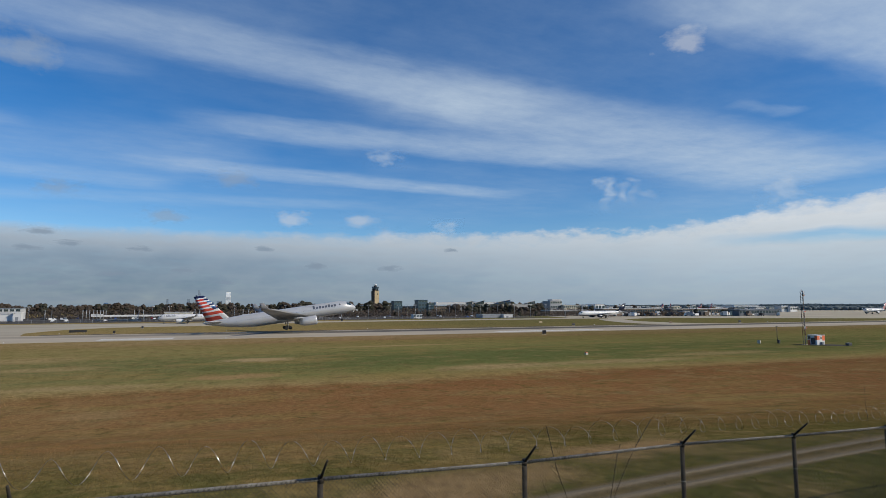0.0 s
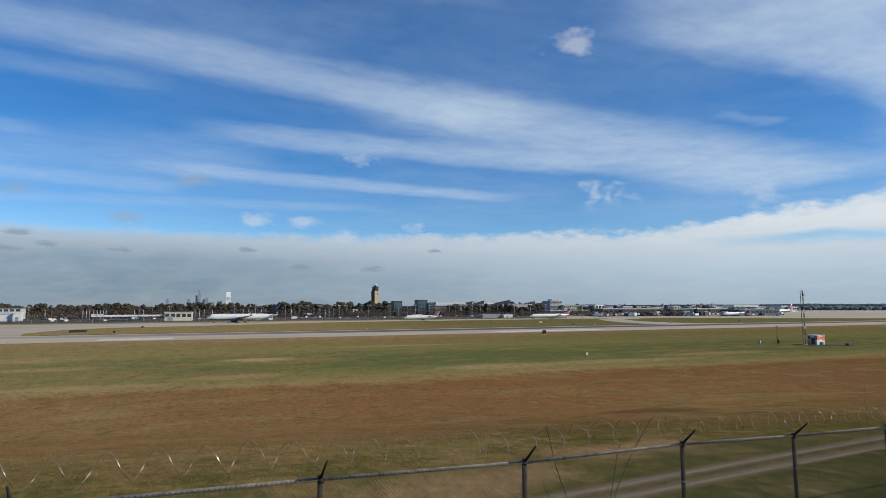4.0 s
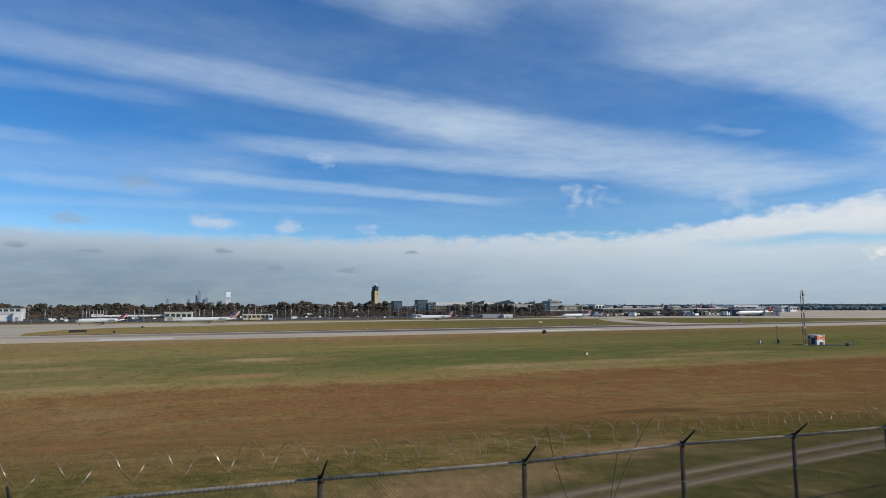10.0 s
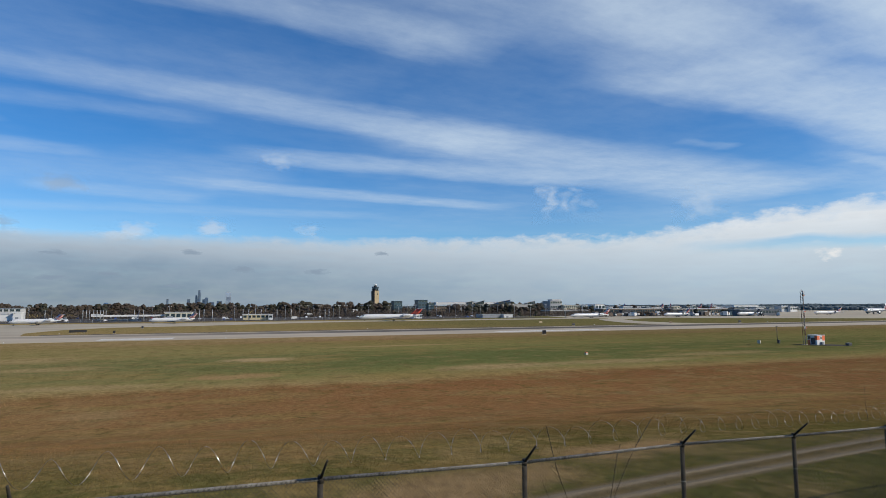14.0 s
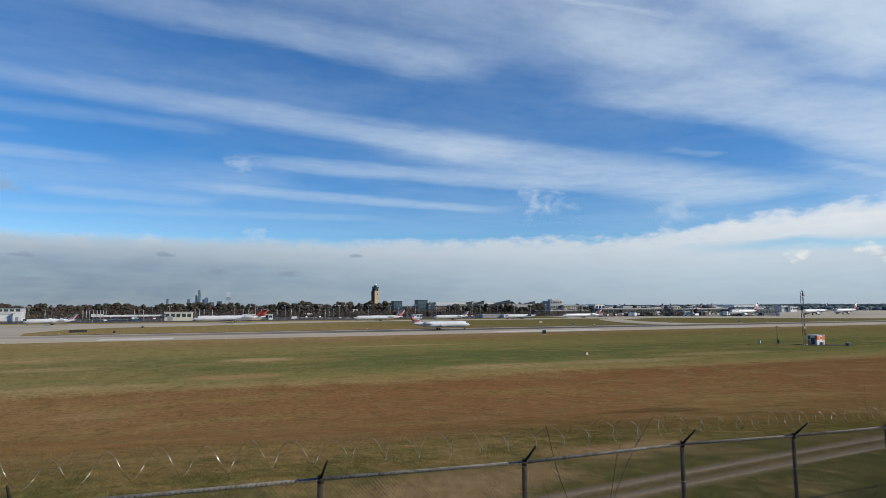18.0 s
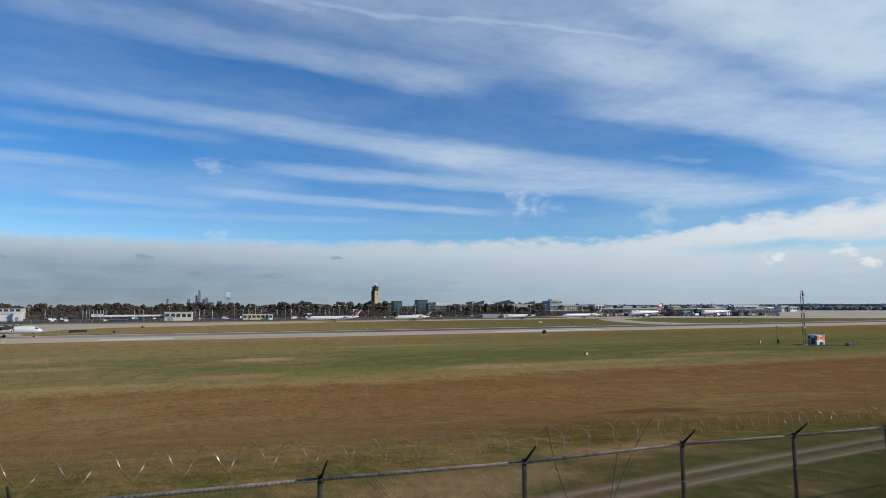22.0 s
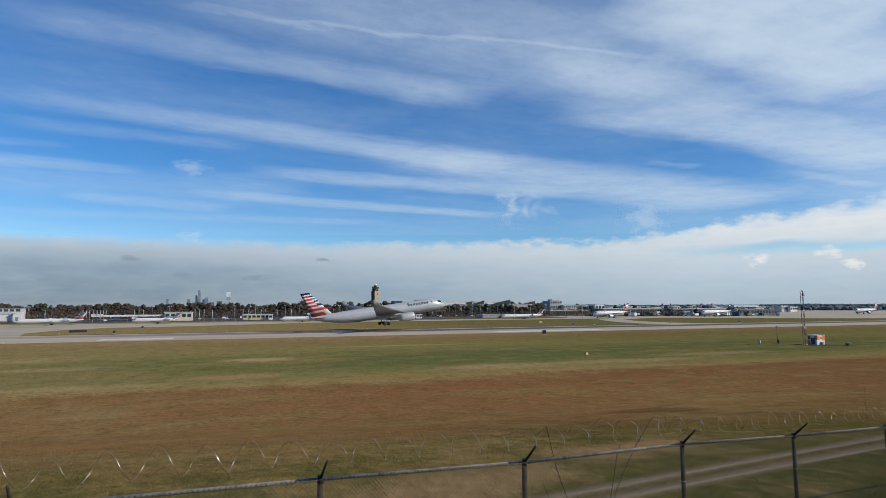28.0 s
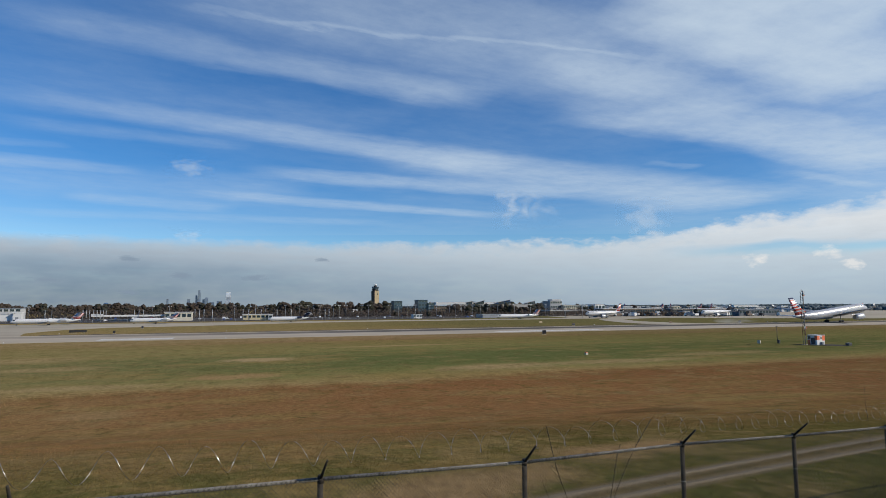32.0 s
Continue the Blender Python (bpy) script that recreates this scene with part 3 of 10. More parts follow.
def bank_cover(nt):
    co = place(nt)
    sep = nt.nodes.new("ShaderNodeSeparateXYZ")
    nt.links.new(co, sep.inputs[0])
    x, z = sep.outputs[0], sep.outputs[2]
    big = noise_of(nt, co, 0.0016, 4, 0.55, (1, 1, 3))
    mid = noise_of(nt, co, 0.006, 6, 0.62, (1, 1, 2.2))
    fine = noise_of(nt, co, 0.004, 6, 0.6, (1, 1, 6))
    rise = ramp(nt, maths(nt, "DIVIDE", maths(nt, "ADD", x, 500.0), 4500.0, clamp=True), ((0.0, 0.0), (0.41, 0.03), (0.57, 0.20), (0.695, 0.65), (0.8, 1.0)))
    calm = ramp(nt, maths(nt, "DIVIDE", maths(nt, "ADD", x, 1800.0), 3200.0, clamp=True), ((0.0, 0.30), (0.7, 0.85), (1.0, 1.0)))
    top = maths(nt, "ADD", 562.0, maths(nt, "MULTIPLY", rise, 208.0))
    top = maths(nt, "ADD", top, maths(nt, "MULTIPLY", maths(nt, "DIVIDE", maths(nt, "ADD", x, 2600.0), 2600.0, clamp=True), 18.0))
    top = maths(nt, "ADD", top, maths(nt, "MULTIPLY", maths(nt, "MULTIPLY", maths(nt, "SUBTRACT", big, 0.5), 170.0), calm))
    top = maths(nt, "ADD", top, maths(nt, "MULTIPLY", maths(nt, "MULTIPLY", maths(nt, "SUBTRACT", mid, 0.5), 190.0), calm))
    d = maths(nt, "DIVIDE", maths(nt, "SUBTRACT", top, z), 110.0, clamp=True)
    fac = maths(nt, "MULTIPLY", ramp(nt, d, ((0.0, 0.0), (0.55, 0.75), (1.0, 0.93))), ramp(nt, fine, ((0.25, 0.92), (0.55, 1.0))))
    hole = maths(nt, "ABSOLUTE", maths(nt, "DIVIDE", maths(nt, "SUBTRACT", maths(nt, "ADD", z, maths(nt, "MULTIPLY", maths(nt, "SUBTRACT", big, 0.5), 160.0)), 455.0), 55.0))
    hole = maths(nt, "MULTIPLY", ramp(nt, hole, ((0.15, 0.75), (1.0, 0.0))), ramp(nt, maths(nt, "DIVIDE", x, 4000.0), ((0.45, 0.0), (0.62, 1.0))))
    fac = maths(nt, "MULTIPLY", fac, maths(nt, "SUBTRACT", 1.0, hole))
    low = maths(nt, "DIVIDE", z, 620.0, clamp=True)
    left = ramp(nt, low, ((0.0, (0.130, 0.205, 0.315)), (0.3, (0.150, 0.222, 0.325)), (0.55, (0.215, 0.288, 0.382)), (0.76, (0.40, 0.46, 0.53)), (1.0, (0.53, 0.58, 0.63))))
    right = ramp(nt, low, ((0.0, (0.30, 0.41, 0.54)), (0.3, (0.40, 0.51, 0.63)), (0.7, (0.61, 0.685, 0.75)), (1.0, (0.80, 0.825, 0.84))))
    shade = mixed(nt, ramp(nt, maths(nt, "DIVIDE", maths(nt, "ADD", x, 3000.0), 5600.0, clamp=True), ((0.2, 0.0), (0.9, 1.0))), left, right)
    shade = mixed(nt, ramp(nt, fine, ((0.40, 0.0), (0.66, 0.10))), shade, (0.28, 0.36, 0.46))
    shade = mixed(nt, ramp(nt, big, ((0.36, 0.0), (0.54, 0.16), (0.70, 0.02))), shade, (0.52, 0.56, 0.60))
    lump = maths(nt, "MULTIPLY", ramp(nt, d, ((0.1, 0.9), (0.9, 0.0))), ramp(nt, mid, ((0.48, 0.0), (0.60, 0.8))))
    lump = maths(nt, "MULTIPLY", lump, ramp(nt, maths(nt, "DIVIDE", maths(nt, "ADD", x, 600.0), 2400.0, clamp=True), ((0.0, 0.25), (1.0, 1.0))))
    shade = mixed(nt, lump, shade, (0.84, 0.83, 0.81))
    return fac, shade


def puff_cover(nt, lumps=2.6, body=-0.30):
    raw = nt.nodes.new("ShaderNodeSeparateXYZ")
    nt.links.new(place(nt, "Generated"), raw.inputs[0])
    flat = nt.nodes.new("ShaderNodeCombineXYZ")
    nt.links.new(raw.outputs[0], flat.inputs[0])
    nt.links.new(raw.outputs[2], flat.inputs[2])
    co = flat.outputs[0]
    own = nt.nodes.new("ShaderNodeObjectInfo").outputs["Random"]
    shift = nt.nodes.new("ShaderNodeCombineXYZ")
    nt.links.new(maths(nt, "MULTIPLY", own, 60.0), shift.inputs[1])
    add = nt.nodes.new("ShaderNodeVectorMath")
    nt.links.new(co, add.inputs[0])
    nt.links.new(shift.outputs[0], add.inputs[1])
    n = noise_of(nt, add.outputs[0], lumps, 6, 0.56)
    cen = nt.nodes.new("ShaderNodeVectorMath")
    cen.operation = "DISTANCE"
    nt.links.new(co, cen.inputs[0])
    cen.inputs[1].default_value = (0.5, 0.0, 0.45)
    r = maths(nt, "MULTIPLY", cen.outputs["Value"], 2.0)
    f = maths(nt, "SUBTRACT", maths(nt, "ADD", maths(nt, "MULTIPLY", n, 2.2), body), r)
    return ramp(nt, f, ((0.0, 0.0), (0.6, 0.72))), None


def smoke_cover(nt):
    fac, tint = puff_cover(nt)
    return maths(nt, "MULTIPLY", fac, 0.42), tint


def wisp_cover(nt):
    fac, tint = puff_cover(nt, 3.6, -0.40)
    return maths(nt, "MULTIPLY", fac, 0.46), tint


def soft_cover(nt):
    fac, tint = puff_cover(nt)
    return maths(nt, "MULTIPLY", fac, 0.58), tint


def faint_cover(nt):
    fac, tint = puff_cover(nt)
    return maths(nt, "MULTIPLY", fac, 0.60), tint


def tail_cover(nt):
    """A torn wisp: a thin cap with crossed tails of falling ice below it."""
    raw = nt.nodes.new("ShaderNodeSeparateXYZ")
    nt.links.new(place(nt, "Generated"), raw.inputs[0])
    flat = nt.nodes.new("ShaderNodeCombineXYZ")
    nt.links.new(raw.outputs[0], flat.inputs[0])
    nt.links.new(raw.outputs[2], flat.inputs[1])
    co = flat.outputs[0]
    u = maths(nt, "ADD", raw.outputs[0], maths(nt, "MULTIPLY", maths(nt, "SUBTRACT", noise_of(nt, co, 3.2, 4, 0.55), 0.5), 0.42))
    v = maths(nt, "ADD", raw.outputs[2], maths(nt, "MULTIPLY", maths(nt, "SUBTRACT", noise_of(nt, co, 4.4, 4, 0.55, (1, 1.1, 1)), 0.5), 0.36))
    total = 0.0
    for u0, v0, u1, v1, wide, thick in ((0.06, 0.80, 0.40, 0.86, 0.10, 0.8), (0.12, 0.66, 0.30, 0.62, 0.06, 0.4), (0.34, 0.84, 0.20, 0.14, 0.06, 0.65), (0.22, 0.58, 0.60, 0.36, 0.06, 0.5),
                                        (0.50, 0.76, 0.42, 0.30, 0.07, 0.5), (0.56, 0.88, 0.66, 0.74, 0.06, 0.6), (0.68, 0.70, 0.60, 0.20, 0.05, 0.4), (0.70, 0.56, 0.92, 0.36, 0.05, 0.35)):
        run = math.hypot(u1 - u0, v1 - v0)
        du, dv = (u1 - u0) / run, (v1 - v0) / run
        t = maths(nt, "ADD", maths(nt, "MULTIPLY_ADD", u, du / run, -(u0 * du + v0 * dv) / run), maths(nt, "MULTIPLY", v, dv / run))
        b = maths(nt, "ADD", maths(nt, "MULTIPLY_ADD", u, -dv, u0 * dv - v0 * du), maths(nt, "MULTIPLY", v, du))
        k = maths(nt, "DIVIDE", b, wide * 1.35)
        k = maths(nt, "SUBTRACT", 1.0, maths(nt, "MULTIPLY", k, k), clamp=True)
        ends = maths(nt, "MULTIPLY", maths(nt, "MULTIPLY_ADD", t, 4.0, 0.3, clamp=True), maths(nt, "MULTIPLY", maths(nt, "SUBTRACT", 1.1, t), 2.5, clamp=True))
        total = maths(nt, "ADD", maths(nt, "MULTIPLY", maths(nt, "MULTIPLY", k, ends), thick), total)
    total = maths(nt, "MULTIPLY", total, ramp(nt, noise_of(nt, co, 6.0, 5, 0.6), ((0.34, 0.25), (0.62, 1.0))))
    return maths(nt, "MULTIPLY", total, 0.52, clamp=True), None


CIRRUS = cloud_shader("cirrus", (0.59, 0.705, 0.82), cirrus_cover)
HIGH_CIRRUS = cloud_shader("high_cirrus", (0.59, 0.705, 0.82), lambda nt: cirrus_cover(nt, CIRRUS_HIGH))
BANK = cloud_shader("cloud_bank", (0.6, 0.65, 0.7), bank_cover)
PUFF_WHITE = cloud_shader("white_cloud", (0.72, 0.72, 0.725), soft_cover)
PUFF_BRIGHT = cloud_shader("sunlit_cloud", (0.86, 0.85, 0.83), puff_cover)
# the smoke emits a fixed grey in place of daylight falling on it
PUFF_SMOKE = cloud_shader("tyre_smoke", (0.40, 0.41, 0.43), smoke_cover)
PUFF_GREY = cloud_shader("grey_cloud", (0.24, 0.31, 0.40), puff_cover)
PUFF_FAINT = cloud_shader("faint_grey_cloud", (0.33, 0.385, 0.45), faint_cover)
PUFF_TAILS = cloud_shader("torn_cloud", (0.66, 0.74, 0.82), tail_cover)
PUFF_WISP = cloud_shader("thin_cloud", (0.64, 0.72, 0.80), wisp_cover)



def sheet_parts(name, label, part_name, material, cells, corner, which):
    """A large thin sheet cut into the cloud masses that show in it."""
    whole = thing(name, pose(0, 0, 0), label, "cloud")
    whole["kind"] = "structure"
    groups = {}
    for i in range(cells[0]):
        for j in range(cells[1]):
            quad = [corner(a / cells[0], b / cells[1]) for a, b in ((i, j), (i + 1, j), (i + 1, j + 1), (i, j + 1))]
            groups.setdefault(which((i + 0.5) / cells[0], (j + 0.5) / cells[1]), []).append(quad)
    for key in sorted(groups):
        bm = bmesh.new()
        for quad in groups[key]:
            bm.faces.new([bm.verts.new(p) for p in quad])
        bmesh.ops.remove_doubles(bm, verts=bm.verts, dist=0.5)
        part(part_name, bm, material, whole)
    return whole


def cirrus_corner(a, b):
    return Vector((-4700 + 9400 * a, 840 + 4060 * b, 0))


def cirrus_streak(a, b):
    p = cirrus_corner(a, b) / CIRRUS_H
    w = p.y - p.x * 0.55
    return sum(w > e for e in (0.5, 1.3, 2.1, 3.4, 4.4, 5.6))


def high_corner(a, b):
    return Vector((-6000 + 12000 * a, 900 + 1620 * b, 0))


def high_streak(a, b):
    p = high_corner(a, b) / CIRRUS_HIGH
    w = p.y - p.x * 0.55
    return sum(w > e for e in (0.2, 0.9, 1.6))


def bank_corner(a, b):
    q = radians(-90 + 180 * a)
    return Vector((4650 * math.sin(q), 4650 * math.cos(q), -140 + 1390 * b))


def bank_mass(a, b):
    return int(a * 9 + 0.35 * math.sin(b * 7 + a * 20))


cirrus_sheet = sheet_parts("cirrus_cloud", "thin white streaked cirrus high in a blue sky", "cirrus_streak", CIRRUS, (60, 36), cirrus_corner, cirrus_streak)
high_cirrus = sheet_parts("high_cirrus_cloud", "thin white streaked cirrus overhead in a blue sky", "cirrus_streak", HIGH_CIRRUS, (40, 8), high_corner, high_streak)
bank = sheet_parts("cloud_bank", "low grey-white cloud bank along the horizon", "cloud_mass", BANK, (90, 10), bank_corner, bank_mass)


def puff(width, height, material, label):
    bm = bmesh.new()
    n = 12
    for j in range(n + 1):
        for i in range(n + 1):
            x, z = i / n - 0.5, j / n - 0.5
            bm.verts.new((x * width, 0.25 * width * (x * x + z * z), z * height))
    bm.verts.ensure_lookup_table()
    for j in range(n):
        for i in range(n):
            k = j * (n + 1) + i
            bm.faces.new((bm.verts[k], bm.verts[k + 1], bm.verts[k + n + 2], bm.verts[k + n + 1])).smooth = True
    return tagged(part("cloud_puff", bm, material), label, "cloud", "small drifting clouds")


def tyre_smoke(width, height):
    ob = puff(width, height, PUFF_SMOKE, "thin grey tyre smoke drifting over the runway")
    ob.name = "tyre_smoke"
    return tagged(ob, "", "smoke", "touchdown smoke")


# ---------------- aircraft ----------------
def hull(bm_len, r, xm, zc, tail_rise, droop=0.35, blunt=0.11):
    """Fuselage with its nose at +x; the main wheels stand at x = 0."""
    secs = []
    for u in (0.0, 0.006, 0.02, 0.045, 0.075, blunt, 0.2, 0.4, 0.6, 0.68, 0.76, 0.84, 0.91, 0.96, 1.0):
        if u < blunt:
            k = max(0.05, 1 - (1 - u / blunt) ** 1.9) ** 0.62
            z = zc - droop * r * (1 - u / blunt) ** 2
        elif u > 0.66:
            t = (u - 0.66) / 0.34
            k = 1 - 0.88 * t ** 1.7
            z = zc + tail_rise * r * t ** 1.6
        else:
            k, z = 1.0, zc
        secs.append(ring(xm - u * bm_len, z, r * k, 24))
    return loft(secs)


def gear(plane, x, y, z_top, r, wide, count=2, label="landing gear leg with black tyres"):
    leg = part("landing_gear", tube((x, y, r), (x, y, z_top), 0.12 if r < 0.4 else 0.2, None, 8), GREY, plane, label)
    base = tube((0, -wide / 2, 0), (0, wide / 2, 0), r, None, 16)
    bmesh.ops.bevel(base, geom=[e for e in base.edges if len(e.link_faces) == 2 and abs(e.verts[0].co.y - e.verts[1].co.y) < 1e-5], offset=r * 0.18, segments=2, affect="EDGES")
    first = part("wheel", base, BLACK, leg)
    spots = [(x, y - wide * 0.75), (x, y + wide * 0.75)] if count == 2 else [(x + r * 1.15, y - wide * 0.8), (x + r * 1.15, y + wide * 0.8), (x - r * 1.15, y - wide * 0.8), (x - r * 1.15, y + wide * 0.8)]
    first.matrix_basis = pose(spots[0][0], spots[0][1], r)
    for sx, sy in spots[1:]:
        twin(first, leg, pose(sx, sy, r))


def nacelle(plane, x, y, z, r, length, material, lip=SILVER):
    n = 20
    secs = [[(x + u * length, y + r * k * math.cos(2 * math.pi * i / n), z + r * k * math.sin(2 * math.pi * i / n)) for i in range(n)]
            for u, k in ((0.40, 0.72), (0.46, 0.80), (0.50, 0.88), (0.485, 0.96), (0.40, 1.0), (0.1, 1.02), (-0.25, 0.92), (-0.5, 0.62), (-0.48, 0.55))]
    eng = part("engine", loft(secs), material, plane)
    part("intake", tube((x + 0.405 * length, y, z), (x + 0.415 * length, y, z), r * 0.72, None, 20), DARK, eng, "dark engine intake")
    return eng


def name_bars(plane, x0, x1, zc, r, height, count, level):
    """Lettering on the hull as plain upright bars, both sides."""
    step = (x1 - x0) / count
    for side in (-1, 1):
        bm = bmesh.new()
        for i in range(count):
            h = height * (1.35, 0.85, 0.95, 0.8, 0.9, 1.15, 0.85, 0.95)[i % 8]
            a0, a1 = math.asin((level - zc) / r), math.asin(min(0.98, (level + h - zc) / r))
            rows = []
            for k in range(4):
                a = a0 + (a1 - a0) * k / 3
                y, z = side * (r + 0.015) * math.cos(a), zc + (r + 0.015) * math.sin(a)
                rows.append((bm.verts.new((x0 + i * step, y, z)), bm.verts.new((x0 + (i + 0.74) * step, y, z))))
            for p, q in zip(rows, rows[1:]):
                bm.faces.new((p[0], p[1], q[1], q[0]) if side < 0 else (p[0], q[0], q[1], p[1]))
        part("lettering", bm, LETTER, plane, "dark grey lettering as plain bars")


def window_row(plane, x0, x1, zc, r, level, count, size):
    for side in (-1, 1):
        bm = bmesh.new()
        y = side * (math.sqrt(max(0.01, r * r - (level - zc) ** 2)) + 0.012)
        for i in range(count):
            x = x0 + (x1 - x0) * i / (count - 1)
            vs = [bm.verts.new((x + a * size * 0.35, y - side * 0.012 * b, level + b * size * 0.5)) for a, b in ((-1, -1), (1, -1), (1, 1), (-1, 1))]
            bm.faces.new(vs if side < 0 else vs[::-1])
        part("window_row", bm, GLASS, plane, "row of small dark cabin windows")["kind"] = "stuff"


def windscreen(plane, xn, zc, r, length, droop=0.35, share=0.11):
    """Cockpit panes laid on the curve of the nose, one to each side."""
    for side in (-1, 1):
        bm = bmesh.new()
        rows = []
        for u in (0.30, 0.42, 0.56):
            k = (1 - (1 - u) ** 1.9) ** 0.62
            row = []
            for deg in (24, 42, 62 - 20 * (u - 0.3)):
                q = radians(deg)
                row.append(bm.verts.new((xn - u * share * length, side * (r * k + 0.03) * math.cos(q), zc - droop * r * (1 - u) ** 2 + (r * k + 0.03) * math.sin(q))))
            rows.append(row)
        for a, b in zip(rows, rows[1:]):
            for i in range(2):
                bm.faces.new((a[i], a[i + 1], b[i + 1], b[i]))
        part("windscreen", bm, GLASS, plane)


def airliner(name, label, length, r, zc, xm, span, fin_top, eng_y, eng_r, eng_len, body=HULLWHITE, fin_mat=STRIPES, engine_mat=HULLWHITE, wheels=2, letters=True, winglet=1.6, wing_mat=WINGGREY, wing_at=0.36, rise=0.055):
    """Low-wing jet with engines under the wing."""
    plane = thing(name, pose(0, 0, 0), label, "airplane")
    part("fuselage", hull(length, r, xm, zc, 0.55), body, plane)
    xt = xm - length
    chord = span * 0.21
    for s in (-1, 1):
        wing = part("wing", foil((xm - length * wing_at, s * r * 0.6, zc - r * 0.55), (xm - length * wing_at - span * 0.28, s * span / 2, zc - r * 0.55 + span * rise), chord, chord * 0.27, 0.11), wing_mat, plane)
        part("winglet", foil((xm - length * wing_at - span * 0.28 - 0.3, s * span / 2, zc - r * 0.55 + span * (rise - 0.002)), (xm - length * wing_at - span * 0.28 - winglet * 0.9, s * (span / 2 + winglet * 0.35), zc - r * 0.55 + span * rise + winglet), chord * 0.24, chord * 0.11, 0.08, True), wing_mat, wing)
        part("tailplane", foil((xt + length * 0.125, s * r * 0.3, zc + r * 0.45), (xt + length * 0.035, s * span * 0.165, zc + r * 0.75), length * 0.088, length * 0.035, 0.09), SILVER, plane)
        nacelle(plane, xm - length * wing_at - eng_y * 0.42 + eng_len * 0.28, s * eng_y, zc - r * 0.55 - eng_r * 0.95, eng_r, eng_len, engine_mat)
        part("pylon", foil((xm - length * wing_at - eng_y * 0.42 + eng_len * 0.35, s * eng_y, zc - r * 0.55 - eng_r * 0.2), (xm - length * wing_at - eng_y * 0.5, s * eng_y, zc - r * 0.45), eng_len * 0.7, eng_len * 0.5, 0.08, True), engine_mat, plane)
    part("fin", foil((xt + length * 0.165, 0, zc + r * 0.75), (xt + length * 0.020, 0, fin_top), length * 0.145, length * 0.062, 0.07, True), fin_mat, plane, "painted tail fin")
    windscreen(plane, xm, zc, r, length)
    window_row(plane, xm - length * 0.80, xm - length * 0.12, zc, r, zc + r * 0.22, int(length), 0.16)
    if letters:
        name_bars(plane, xm - length * 0.30, xm - length * 0.135, zc, r, r * 0.36, 8, zc + r * 0.30)
        bm = loft([[(xm - length * 0.115 + u * r * 0.5 - w * 0.2, s * (r * 0.90 + 0.03), zc + r * 0.42 + w * r * 0.25) for u, w in ((0, -0.9), (0.4, 0), (0.1, 0.9), (-0.2, 0))] for s in (-1.0, 1.0)], False)
        part("crest", bm, NAVY, plane, "small dark blue and red crest")
    gear(plane, 0, -r * 1.6, zc - r * 0.6, 0.68 if wheels == 4 else 0.58, 0.45, wheels)
    gear(plane, 0, r * 1.6, zc - r * 0.6, 0.68 if wheels == 4 else 0.58, 0.45, wheels)
    gear(plane, xm - length * 0.105, 0, zc - r * 0.7, 0.5 if wheels == 4 else 0.4, 0.3, 2)
    return plane


def rear_jet(name, label, length, r, zc, xm, span, fin_top, eng_r, eng_len, body=HULLWHITE, fin_mat=STRIPES, engine_mat=SILVER):
    """T-tailed jet with engines at the rear."""
    plane = thing(name, pose(0, 0, 0), label, "airplane")
    part("fuselage", hull(length, r, xm, zc, 0.45, 0.3, 0.13), body, plane)
    xt = xm - length
    chord = span * 0.19
    for s in (-1, 1):
        wing = part("wing", foil((xm - length * 0.42, s * r * 0.5, zc - r * 0.75), (xm - length * 0.42 - span * 0.24, s * span / 2, zc - r * 0.75 + span * 0.03), chord, chord * 0.3, 0.11), SILVER, plane)
        part("winglet", foil((xm - length * 0.42 - span * 0.24 - 0.2, s * span / 2, zc - r * 0.75 + span * 0.03), (xm - length * 0.42 - span * 0.24 - 0.9, s * (span / 2 + 0.25), zc - r * 0.75 + span * 0.03 + 1.0), chord * 0.26, chord * 0.13, 0.08, True), SILVER, wing)
        part("tailplane", foil((xt + length * 0.045, s * 0.1, fin_top), (xt - length * 0.02, s * span * 0.19, fin_top + 0.1), length * 0.085, length * 0.04, 0.09), SILVER, plane)
        nacelle(plane, xt + length * 0.235, s * (r + eng_r * 0.95), zc + r * 0.45, eng_r, eng_len, engine_mat)
        part("pylon", boxed(xt + length * 0.19, xt + length * 0.27, min(s * r * 0.7, s * (r + eng_r * 0.6)), max(s * r * 0.7, s * (r + eng_r * 0.6)), zc + r * 0.38, zc + r * 0.52, 0.03), body, plane)
    part("fin", foil((xt + length * 0.17, 0, zc + r * 0.6), (xt + length * 0.045, 0, fin_top + 0.15), length * 0.145, length * 0.10, 0.07, True), fin_mat, plane, "painted tail fin")
    windscreen(plane, xm, zc, r, length, 0.3, 0.13)
    window_row(plane, xm - length * 0.70, xm - length * 0.16, zc, r, zc + r * 0.25, int(length * 0.8), 0.10)
    gear(plane, 0, -r * 1.15, zc - r * 0.5, 0.4, 0.28)
    gear(plane, 0, r * 1.15, zc - r * 0.5, 0.4, 0.28)
    gear(plane, xm - length * 0.09, 0, zc - r * 0.7, 0.28, 0.2)
    return plane


